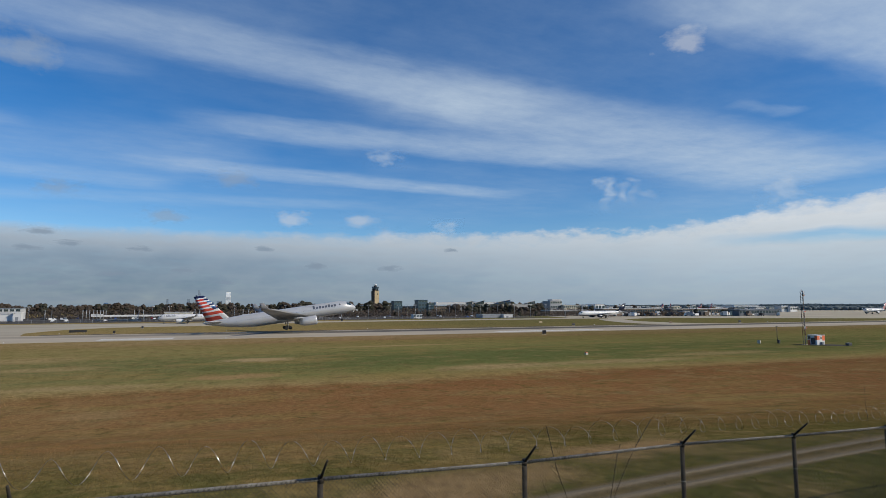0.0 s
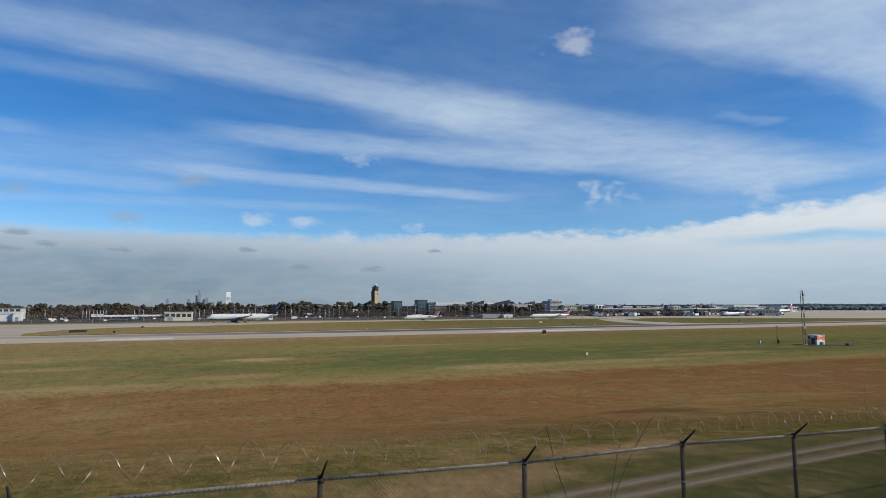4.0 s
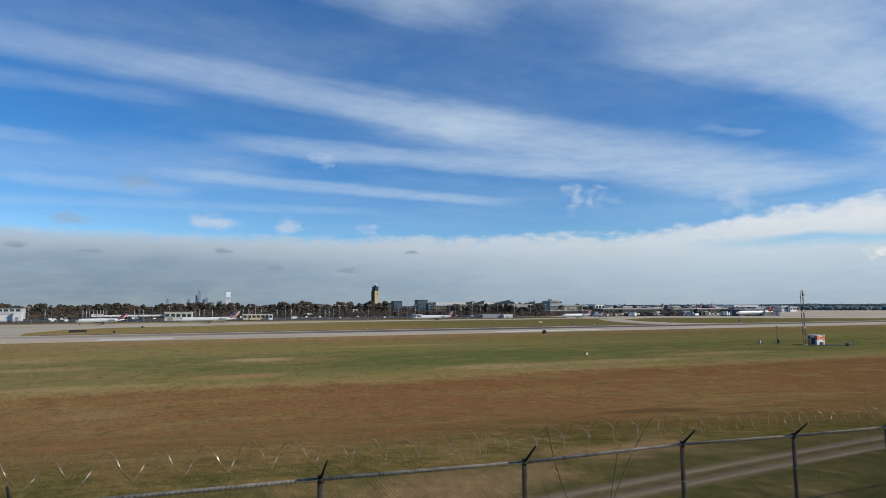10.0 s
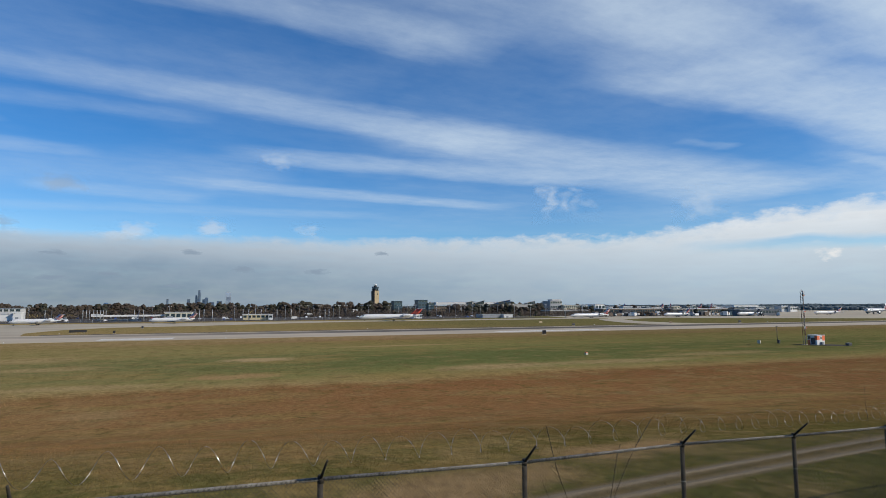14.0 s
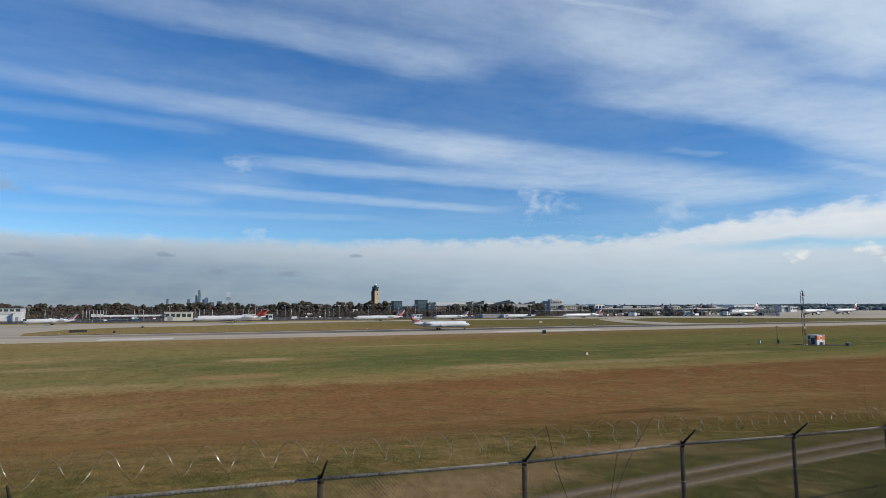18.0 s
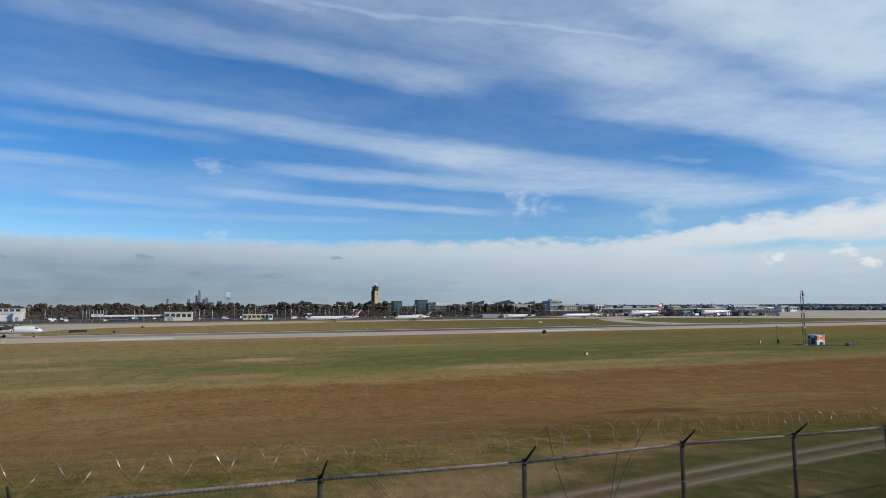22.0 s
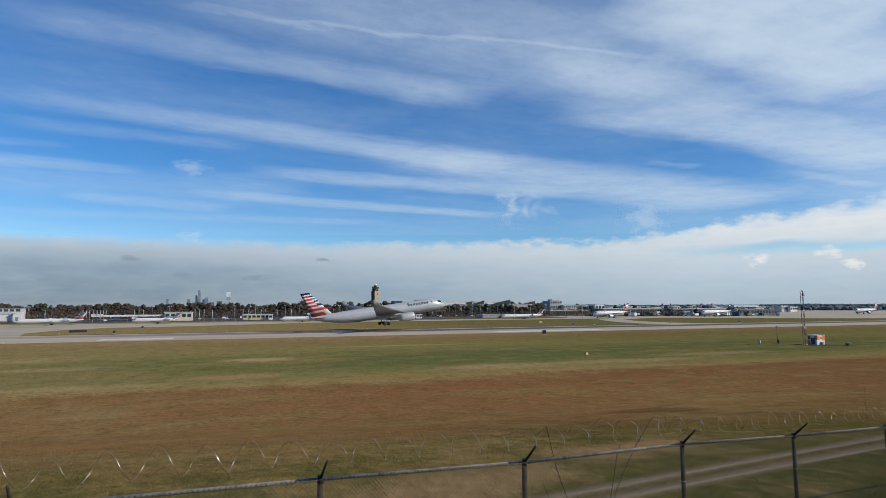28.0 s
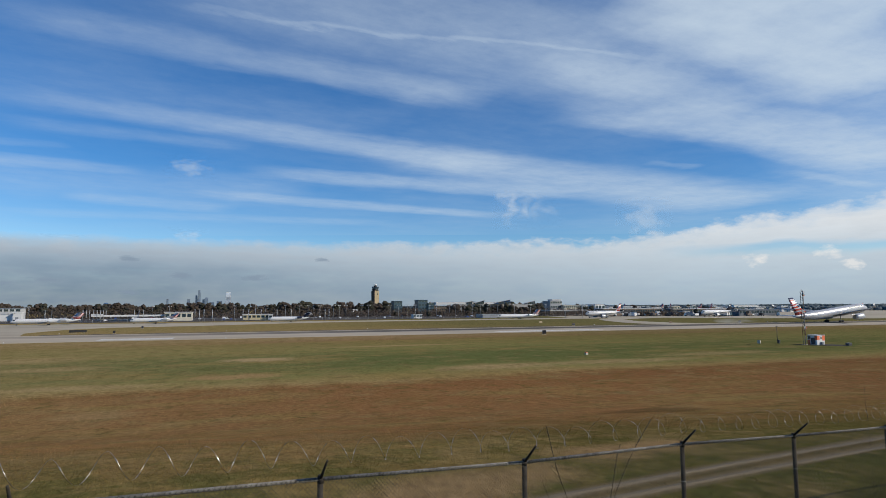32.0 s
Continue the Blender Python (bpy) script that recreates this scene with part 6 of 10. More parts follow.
def make_trees():
    rnd = random.Random(7)
    kinds = [tree_parts(20 + i, 15.0 + 1.2 * (i % 4), 10.0 + (i % 3) * 1.6, i in (2, 5)) for i in range(7)]
    spots = []
    for k in range(80):
        b = radians(-17.88 + (18.71) * (k + rnd.random()) / 80)
        q = 760 * rnd.uniform(0.95, 1.06) / math.cos(b - radians(20.03))
        spots.append((q * math.sin(b), q * math.cos(b), 0.86 * rnd.uniform(0.75, 1.15)))
    for k in range(40):
        b = radians(-17.88 + (18.71) * (k + rnd.random()) / 40)
        q = 840 * rnd.uniform(0.95, 1.06) / math.cos(b - radians(20.03))
        spots.append((q * math.sin(b), q * math.cos(b), 0.92 * rnd.uniform(0.75, 1.15)))
    for k in range(46):
        b = radians(0.83 + (14.61) * (k + rnd.random()) / 46)
        q = 820 * rnd.uniform(0.95, 1.06) / math.cos(b - radians(20.03))
        spots.append((q * math.sin(b), q * math.cos(b), 0.95 * rnd.uniform(0.75, 1.15)))
    for k in range(12):
        b = radians(13.81 + (6.01) * (k + rnd.random()) / 12)
        q = 860 * rnd.uniform(0.95, 1.06) / math.cos(b - radians(20.03))
        spots.append((q * math.sin(b), q * math.cos(b), 0.85 * rnd.uniform(0.75, 1.15)))
    for k in range(24):
        b = radians(19.81 + (10.84) * (k + rnd.random()) / 24)
        q = 850 * rnd.uniform(0.95, 1.06) / math.cos(b - radians(20.03))
        spots.append((q * math.sin(b), q * math.cos(b), 0.95 * rnd.uniform(0.75, 1.15)))
    for k in range(12):
        b = radians(30.66 + (7.7) * (k + rnd.random()) / 12)
        q = 900 * rnd.uniform(0.95, 1.06) / math.cos(b - radians(20.03))
        spots.append((q * math.sin(b), q * math.cos(b), 0.7 * rnd.uniform(0.75, 1.15)))
    for k in range(12):
        b = radians(35.34 + (10.97) * (k + rnd.random()) / 12)
        q = 720 * rnd.uniform(0.95, 1.06) / math.cos(b - radians(20.03))
        spots.append((q * math.sin(b), q * math.cos(b), 0.55 * rnd.uniform(0.75, 1.15)))
    for k in range(12):
        b = radians(34.83 + (11.48) * (k + rnd.random()) / 12)
        q = 580 * rnd.uniform(0.95, 1.06) / math.cos(b - radians(20.03))
        spots.append((q * math.sin(b), q * math.cos(b), 0.36 * rnd.uniform(0.75, 1.15)))
    for k in range(14):
        b = radians(1.32 + (14.12) * (k + rnd.random()) / 14)
        q = 640 * rnd.uniform(0.95, 1.06) / math.cos(b - radians(20.03))
        spots.append((q * math.sin(b), q * math.cos(b), 0.42 * rnd.uniform(0.75, 1.15)))
    for k in range(14):
        b = radians(15.44 + (15.22) * (k + rnd.random()) / 14)
        q = 600 * rnd.uniform(0.95, 1.06) / math.cos(b - radians(20.03))
        spots.append((q * math.sin(b), q * math.cos(b), 0.34 * rnd.uniform(0.75, 1.15)))
    for k in range(30):
        b = radians(20.36 + (9.23) * (k + rnd.random()) / 30)
        q = 690 * rnd.uniform(0.95, 1.06) / math.cos(b - radians(20.03))
        spots.append((q * math.sin(b), q * math.cos(b), 0.72 * rnd.uniform(0.75, 1.15)))
    for k in range(6):
        b = radians(32.24 + (2.08) * (k + rnd.random()) / 6)
        q = 700 * rnd.uniform(0.95, 1.06) / math.cos(b - radians(20.03))
        spots.append((q * math.sin(b), q * math.cos(b), 0.5 * rnd.uniform(0.75, 1.15)))
    for k in range(16):
        b = radians(4.83 + (6.28) * (k + rnd.random()) / 16)
        q = 740 * rnd.uniform(0.95, 1.06) / math.cos(b - radians(20.03))
        spots.append((q * math.sin(b), q * math.cos(b), 0.8 * rnd.uniform(0.75, 1.15)))
    used = set()
    for x, y, s in spots:
        i = rnd.randrange(7)
        m = pose(x, y, 0, 0, 0, rnd.uniform(0, 360))
        if i not in used:
            used.add(i)
            t = kinds[i]
            t.matrix_basis = m
        else:
            t = copy_thing(kinds[i], m)
        t.scale = (s * rnd.uniform(0.9, 1.25), s * rnd.uniform(0.9, 1.25), s)


make_trees()


def far_woods(name, x0, x1, depth, base, amp, seed, material=HAZYWOOD):
    """A far ridge of woods: many small crowns along an arc round the airfield."""
    rnd = random.Random(seed)
    bm = bmesh.new()
    n = 1500
    for k in range(n):
        b = x0 + (x1 - x0) * k / n
        dist = depth * rnd.uniform(0.94, 1.05)
        x, y = dist * math.sin(b), dist * math.cos(b)
        top = base + amp * noise.noise(Vector((k * 0.02, seed, 0))) + rnd.uniform(-1, 1)
        r = rnd.uniform(6, 12) * depth / 2400
        for j in range(2):
            cx, cy, a = x + rnd.uniform(-1, 1) * r, y + rnd.uniform(-1, 1) * r, rnd.uniform(0, 6.28)
            t = top * rnd.uniform(0.8, 1.0)
            rings = [[bm.verts.new((cx + r * g * math.cos(a + q * math.pi / 3), cy + r * g * math.sin(a + q * math.pi / 3), t * z)) for q in range(6)] for z, g in ((-0.05, 1.0), (0.6, 1.05), (0.88, 0.7))]
            tip = bm.verts.new((cx, cy, t))
            for lower, upper in zip(rings, rings[1:]):
                for q in range(6):
                    bm.faces.new((lower[q], lower[(q + 1) % 6], upper[(q + 1) % 6], upper[q])).smooth = True
            for q in range(6):
                bm.faces.new((rings[-1][q], rings[-1][(q + 1) % 6], tip)).smooth = True
    return tagged(part(name, bm, material), "far woods along the horizon, haze-tinted blue-grey", "woods", kind="stuff")


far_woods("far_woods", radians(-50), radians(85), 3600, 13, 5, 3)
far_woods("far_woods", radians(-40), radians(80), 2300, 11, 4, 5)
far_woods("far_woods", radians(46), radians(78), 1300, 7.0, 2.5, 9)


def skyscraper(x, y, w, h, material, label, taper=0.0):
    t = thing("skyscraper", pose(x, y, 0), label, "skyscraper", "city skyline")
    part("shaft", loft([[(-w / 2 * k, -w / 2 * k, z), (w / 2 * k, -w / 2 * k, z), (w / 2 * k, w / 2 * k, z), (-w / 2 * k, w / 2 * k, z)] for z, k in ((-1, 1), (h * 0.72, 1), (h * 0.9, 1 - taper * 0.5), (h, 1 - taper))], False), material, t)
    first = part("window_band", boxed(-w * 0.42, w * 0.42, -w / 2 - 0.4, -w / 2 + 0.2, 0, h * 0.03), BAND, t)
    first.matrix_basis = pose(0, 0, h * 0.1)
    for k in range(1, 9):
        twin(first, t, pose(0, 0, h * (0.1 + 0.07 * k)))

# HAZE and BAND hold the distance haze in their blue-grey tint
HAZE = paint("hazy_tower", (0.17, 0.225, 0.295), 0.6, 0, 0.2, 0.01)
BAND = paint("hazy_window_band", (0.26, 0.32, 0.39), 0.5, 0, 0.2, 0.01)
PALE = paint("pale_tower", (0.66, 0.70, 0.74), 0.6, 0, 0.15, 0.01)

skyscraper(-388.29, 4505.62, 13, 68, HAZE, "hazy blue distant tower", 0)
skyscraper(-250.62, 4455.42, 19.54, 65.02, HAZE, "hazy blue distant tower", 0)
skyscraper(-201.06, 4437.35, 15.63, 92.07, HAZE, "hazy blue distant tower", 0.3)
skyscraper(-182.71, 4430.66, 18, 128, HAZE, "tallest hazy distant tower with stepped crown", 0.4)
skyscraper(-153.34, 4419.95, 15.63, 64.55, HAZE, "hazy blue distant tower", 0)
skyscraper(-134.99, 4413.26, 23.44, 76.15, HAZE, "hazy blue distant tower", 0.2)
skyscraper(-50.56, 4382.48, 31.26, 52.36, HAZE, "low hazy distant tower", 0)
skyscraper(7.26, 4361.39, 34, 114, PALE, "pale distant tower with a rounded top", 0.25)
skyscraper(195.38, 4292.8, 54.7, 18.1, HAZE, "low hazy distant block", 0)
skyscraper(-101.95, 4401.21, 31.26, 44.82, HAZE, "low hazy distant tower", 0)

# ---------------- airfield fittings ----------------
def antenna_mast(x, y):
    t = thing("antenna_mast", pose(x, y, 0, 0, 0, 25), "orange and white lattice antenna mast on the grass", "mast")
    part("footing", boxed(-0.6, 0.6, -0.6, 0.6, -0.3, 0.15, 0.03), APRON, t)
    h, w = 13.6, 0.28
    for sx, sy in ((-w, -w), (w, -w), (0, w)):
        for k in range(6):
            part("leg", tube((sx, sy, 0.1 + k * h / 6), (sx, sy, 0.1 + (k + 1) * h / 6), 0.06, None, 6), RUSTY if k % 2 else DULL, t)
    for k in range(18):
        z = 0.3 + k * (h - 0.6) / 17
        a = part("brace", tube((-w, -w, z), (w, -w, z + h / 20), 0.035, None, 5), DULL, t)
        part("brace", tube((w, -w, z), (0, w, z + h / 20), 0.03, None, 5), DULL, t)
    for k, z in enumerate((4.4, 8.6, 12.7)):
        arr = part("antenna", boxed(-1.5, 0.3, -0.5, -0.42, z - 0.35, z + 0.35, 0.02), GREY if k < 2 else WHITE, t, "flat reflector antenna panel")
        part("dipole", boxed(-1.3, 0.2, -0.75, -0.7, z - 0.08, z + 0.08, 0.01), RED, arr)
    dish = part("dish", tube((-0.9, -0.6, h - 0.5), (-0.9, -0.75, h - 0.5), 0.75, 0.6, 14), GREY, t, "round dish antenna")
    part("arm", tube((-0.9, -0.6, h - 0.5), (0, 0, h - 0.6), 0.05, None, 6), GREY, dish)
    part("lamp", tube((0, 0, h), (0, 0, h + 0.6), 0.08, 0.05, 6), RED, t)


def equipment_hut(x, y):
    t = thing("equipment_hut", pose(x, y, 0, 0, 0, 6), "small orange and white equipment hut by the mast", "hut")
    t.scale = (0.84, 0.84, 0.92)
    part("wall", boxed(-1.9, 1.9, -1.45, 1.45, -0.2, 2.6, 0.03), WHITE, t)
    part("roof", boxed(-2.0, 2.0, -1.55, 1.55, 2.6, 2.75, 0.03), WHITE, t)
    for x0, x1, z0, z1 in ((-1.9, -0.6, 1.5, 2.6), (0.7, 1.9, 1.2, 2.6)):
        part("painted_panel", boxed(x0, x1, -1.48, -1.44, z0, z1, 0.01), ORANGE, t, "orange painted panel")
    part("painted_panel", boxed(-1.93, -1.88, -1.45, -0.7, 1.4, 2.6, 0.01), ORANGE, t, "orange painted panel")
    part("painted_panel", boxed(-1.93, -1.88, 0.6, 1.45, 0.0, 1.4, 0.01), ORANGE, t, "orange painted panel")
    part("door", boxed(-1.96, -1.90, -0.9, 0.4, 0, 1.95, 0.01), DARK, t, "dark open doorway panel")
    part("louvre", boxed(-1.95, -1.90, 0.55, 1.3, 1.6, 2.4, 0.01), BROWNWALL, t)
    part("vent", boxed(-0.2, 0.4, -1.50, -1.45, 1.7, 2.3, 0.01), BROWNWALL, t)
    part("cooling_unit", boxed(-0.3, 0.6, -2.05, -1.45, 0.1, 0.9, 0.05), GREY, t)
    part("step", boxed(-2.6, -1.9, -0.9, 0.4, -0.2, 0.2, 0.02), APRON, t)


antenna_mast(139.2, 111.9)
equipment_hut(143.0, 111.6)
slab("gravel_pad", [(136.5, 113.2), (146.5, 112.0), (149.2, 106.4), (145.0, 105.4), (140.0, 109.6)], -0.3, 0.05, ASPHALT, "dark grey gravel pad round the equipment hut")

t = thing("wind_mast", pose(138.9, 119.6, 0), "thin dark post with a small box at its foot", "post")
part("post", tube((0, 0, -0.3), (0, 0, 4.7), 0.07, 0.05, 8), DARK, t)
part("box", boxed(0.3, 0.8, -0.2, 0.2, -0.1, 0.9, 0.03), DARK, t)
part("crossarm", boxed(-0.4, 0.4, -0.03, 0.03, 4.4, 4.5, 0.01), DARK, t)
for x, y, w, h, name, label, mat_a in ((147.0, 106.0, 1.5, 0.6, "generator_box", "dark green generator box on the gravel pad", DARK), (134.6, 121.6, 0.32, 0.7, "grey_cabinet", "small pale grey electrical cabinet in the grass", CREAM)):
    t = thing(name, pose(x, y, 0, 0, 0, 10), label, "box")
    part("body", boxed(-w / 2, w / 2, -0.4, 0.4, -0.1, h, 0.04), mat_a, t)
    part("lid", boxed(-w / 2 - 0.04, w / 2 + 0.04, -0.44, 0.44, h, h + 0.08, 0.02), GREY, t)


def runway_sign(x, y, w, h, turn, face, label, name="runway_sign"):
    t = thing(name, pose(x, y, 0, 0, 0, turn), label, "sign")
    part("panel", boxed(-w / 2, w / 2, -0.12, 0.12, 0.3, 0.3 + h, 0.03), face, t)
    for s in (-0.35, 0.35):
        part("foot", boxed(s * w - 0.06, s * w + 0.06, -0.1, 0.1, -0.2, 0.32, 0.01), GREY, t)
    part("base", boxed(-w / 2 - 0.2, w / 2 + 0.2, -0.4, 0.4, -0.2, 0.06, 0.02), APRON, t)


runway_sign(107.3, 188.6, 1.25, 1.25, -20, BLACK, "black square runway distance sign")
runway_sign(-56.9, 279.6, 6.2, 1.0, 8, BLACK, "long black taxiway guidance sign seen edge-lit")
runway_sign(-41.5, 265.2, 0.8, 1.0, 0, BLACK, "small black runway edge marker")
runway_sign(168.0, 265.0, 1.4, 0.9, 0, DARK, "dark taxiway guidance sign on the grass")
runway_sign(234.3, 270.0, 2.2, 0.9, 0, BROWNWALL, "brown taxiway guidance sign on the grass")
runway_sign(280.5, 266.0, 1.6, 1.0, 0, DARK, "dark taxiway guidance sign on the grass")
runway_sign(173.72, 309.16, 2.0, 1.0, 0, TAN, "orange-yellow taxiway sign by the taxiway")
runway_sign(-38.6, 324.31, 0.9, 0.9, 0, DARK, "small dark marker on the grass")
t = thing("marker_box", pose(71.6, 108.3, 0), "small faded orange and cream marker box in the grass", "marker")
part("body", boxed(-0.27, 0.27, -0.27, 0.27, -0.1, 0.42, 0.05), CREAM, t)
part("lid", boxed(-0.24, 0.24, -0.24, 0.24, 0.42, 0.55, 0.04), ORANGE, t)


def edge_light():
    t = thing("edge_light", pose(-60, 204, 0), "small runway edge light on a short stem", "runway light", "runway edge lights")
    part("stem", tube((0, 0, 0), (0, 0, 0.35), 0.06, None, 6), GREY, t)
    part("lens", tube((0, 0, 0.35), (0, 0, 0.55), 0.14, 0.08, 8), WHITE, t)
    return t


light = edge_light()
for k in range(1, 9):
    copy_thing(light, pose(-60 + 60 * k, 203.6, 0.05))
for k in range(9):
    copy_thing(light, pose(-60 + 60 * k, 264.2, 0))


def van(x, y, turn, label):
    t = thing("van", pose(x, y, 0.03, 0, 0, turn), label, "van", "service vehicles")
    body = loft([[(-2.6, s, 0.5), (2.4, s, 0.5), (2.6, s, 1.2), (1.7, s, 1.4), (1.2, s * 0.92, 2.3), (-2.6, s * 0.92, 2.3)] for s in (-0.95, 0.95)], False)
    part("body", body, WHITE, t)
    part("windscreen", loft([[(1.72, s, 1.42), (1.27, s, 2.15), (1.24, s, 2.15), (1.69, s, 1.42)] for s in (-0.8, 0.8)], False), GLASS, t)
    part("side_window", boxed(-0.2, 1.2, -0.97, -0.9, 1.45, 2.05, 0.02), GLASS, t)
    for wx in (-1.7, 1.6):
        for s in (-0.95, 0.95):
            w = part("wheel", tube((wx, s - 0.1, 0.38), (wx, s + 0.1, 0.38), 0.38, None, 14), BLACK, t)


van(-129.32, 547.42, 10, "white service van on the road behind the taxiway")
van(-123.47, 555.93, -15, "white service van on the road behind the taxiway")
van(-69.31, 536.18, 5, "white service van on the road behind the taxiway")
van(-0.56, 521.76, 0, "white service van on the road behind the taxiway")
van(52.61, 507.69, 180, "white service van on the road behind the taxiway")


def water_tank(x, y):
    t = thing("water_tank", pose(x, y, 0), "round blue water tank on a stem above the trees", "water tank")
    bm = bmesh.new()
    bmesh.ops.create_uvsphere(bm, u_segments=18, v_segments=10, radius=3.2, matrix=Matrix.Translation((0, 0, 14.6)) @ Matrix.Diagonal((1, 1, 0.7, 1)))
    part("tank", bm, BLUE, t)
    part("stem", tube((0, 0, -0.5), (0, 0, 13), 1.0, 0.8, 10), PALE, t)


water_tank(-151.57, 896.14)


def billboard(x, y, w, h, z, label, face=WHITE):
    t = thing("billboard", pose(x, y, 0), label, "sign board")
    part("board", boxed(-w / 2, w / 2, -0.2, 0.2, z, z + h, 0.05), face, t)
    part("post", tube((-w * 0.2, 0, -0.3), (-w * 0.2, 0, z), 0.25, None, 8), GREY, t)
    part("post", tube((w * 0.2, 0, -0.3), (w * 0.2, 0, z), 0.25, None, 8), GREY, t)


billboard(154.26, 752.7, 6.52, 3.22, 3.67, "plain white sign board above the lot")
billboard(78.01, 610.2, 9.15, 1.8, 1.89, "low white canopy board on posts")

# jets parked nose-in along the concourses
for k, (x, y, a) in enumerate(((403.9, 555.23, 100), (417.49, 550.28, 85), (448.99, 549.44, 90), (462.18, 544.63, 80), (490.17, 555.71, 110), (502.52, 551.21, 95), (517.95, 545.58, 90), (541.12, 547.78, 80))):
    j = copy_thing((short_jet, regional_long, long_jet)[k % 3], pose(x, y, 0.07, 0, 0, a))
    tagged(j, "white jet parked nose-in at the concourse", "", "parked jets")


# low service trucks and clutter on the apron
def apron_truck(x, y, w, h, mat_a, turn):
    t = thing("service_truck", pose(x, y, 0.04, 0, 0, turn), "box-bodied airport service truck on the apron", "truck", "service vehicles")
    part("box_body", boxed(-w / 2, w * 0.2, -1.2, 1.2, 0.7, h, 0.05), mat_a, t)
    part("cab", boxed(w * 0.23, w / 2, -1.1, 1.1, 0.6, h * 0.75, 0.15), WHITE, t)
    part("windscreen", boxed(w / 2 - 0.05, w / 2 + 0.03, -0.9, 0.9, h * 0.45, h * 0.68, 0.02), GLASS, t)
    for wx in (-w * 0.32, w * 0.34):
        for s in (-1.0, 1.0):
            part("wheel", tube((wx, s - 0.15, 0.5), (wx, s + 0.15, 0.5), 0.5, None, 12), BLACK, t)


apron_truck(327.67, 476.59, 6.21, 3.84, GREY, 9)
apron_truck(327.23, 466.1, 5.27, 3.2, BROWNWALL, 174)
apron_truck(331.93, 462.26, 5.89, 3.47, BROWNWALL, 169)
apron_truck(343.74, 466.47, 8.31, 2.92, BROWNWALL, 182)
apron_truck(366.48, 490.11, 8.23, 4, DARK, 12)
apron_truck(362.82, 468.03, 6.16, 4.13, TEAL, 187)
apron_truck(373.01, 468.57, 5.35, 3.61, DARK, 69)
apron_truck(391.83, 471.29, 6, 2.89, BROWNWALL, -8)
apron_truck(406.84, 469.01, 8.36, 2.41, BROWNWALL, 116)
apron_truck(424.41, 473.25, 8.53, 4.1, WHITE, 19)
apron_truck(423.52, 453.35, 6.69, 2.98, GREY, 11)
apron_truck(424.62, 440.18, 6.22, 4.03, BROWNWALL, -10)
apron_truck(430.19, 425.37, 6.85, 4.39, WHITE, 106)
apron_truck(476.58, 449.97, 6.88, 3.09, DARK, 20)
apron_truck(463.68, 415.29, 6.65, 2.81, DARK, 82)
apron_truck(489.75, 419.62, 5.73, 3.27, WHITE, 52)
apron_truck(339.68, 498.82, 7.23, 4.21, BROWNWALL, 184)
apron_truck(321.14, 466.2, 7.83, 2.95, WHITE, 127)
apron_truck(331.18, 475.31, 5.49, 4.27, BROWNWALL, 87)
apron_truck(325.83, 462.36, 5.17, 3.79, BROWNWALL, 158)
apron_truck(354.05, 496.77, 8.84, 2.44, BROWNWALL, 52)
apron_truck(336.55, 466.96, 8.1, 3.22, TEAL, 128)
apron_truck(360.37, 494.47, 8.27, 2.99, DARK, 198)
apron_truck(354.25, 480.73, 6.17, 2.9, WHITE, 10)
apron_truck(352.96, 473.75, 7.29, 3.13, GREY, 13)
apron_truck(357.26, 474.32, 8.13, 3.13, BROWNWALL, 116)
apron_truck(349.52, 459.04, 6.76, 2.81, DARK, -1)
apron_truck(350.56, 455.47, 5.25, 3.87, WHITE, 143)
apron_truck(357.37, 459.37, 7.43, 3.49, WHITE, 33)
apron_truck(367.5, 467.39, 8.99, 2.64, WHITE, 44)
apron_truck(374.47, 471.23, 7.61, 2.8, DARK, 31)
apron_truck(378.86, 471.76, 6.64, 2.47, GREY, 83)
apron_truck(373.27, 459.96, 7.59, 3.26, DARK, 97)
apron_truck(374.26, 456.41, 5.13, 2.91, DARK, 104)
apron_truck(377.93, 456.14, 8.09, 3.23, BROWNWALL, 6)
apron_truck(385.7, 460.75, 5.21, 4.26, WHITE, -1)
apron_truck(399.74, 472.66, 6.61, 4.2, DARK, 192)
apron_truck(409.1, 478.83, 7.98, 3.39, BROWNWALL, 80)
apron_truck(389.91, 451.77, 8.72, 3.54, DARK, 56)
apron_truck(396.43, 454.71, 7.63, 4, DARK, 50)
apron_truck(405.13, 460.06, 7.11, 3.71, DARK, 175)
apron_truck(401.76, 451.7, 6.35, 3.18, GREY, -11)
apron_truck(404.77, 450.6, 8.85, 3.74, BROWNWALL, 71)
apron_truck(423.75, 467.1, 5.51, 4.34, DARK, 189)
apron_truck(400.57, 437.23, 8.48, 3.78, GREY, 115)
apron_truck(423.4, 457.65, 7.99, 4.25, DARK, 174)
apron_truck(404.23, 432.71, 5.84, 2.71, WHITE, 194)
apron_truck(419.11, 444.31, 5.46, 4.02, TEAL, 67)
apron_truck(420.62, 441.63, 7.2, 4.16, DARK, 11)
apron_truck(444.84, 462.61, 7.43, 4.04, WHITE, 168)
apron_truck(438.83, 452.02, 8.66, 3.28, BROWNWALL, -22)
apron_truck(452.68, 461.88, 7.38, 3.38, TEAL, 35)
apron_truck(451.2, 456.03, 8.1, 2.48, BROWNWALL, 166)
apron_truck(450.43, 450.99, 8.62, 2.99, BROWNWALL, 181)
apron_truck(430.78, 427.29, 5.34, 3.49, GREY, 22)
apron_truck(445.57, 437.86, 6.55, 3.92, TEAL, 72)
apron_truck(438.26, 426.69, 5.31, 4.23, TEAL, 196)
apron_truck(454.83, 438.74, 7.05, 3.27, TEAL, 152)
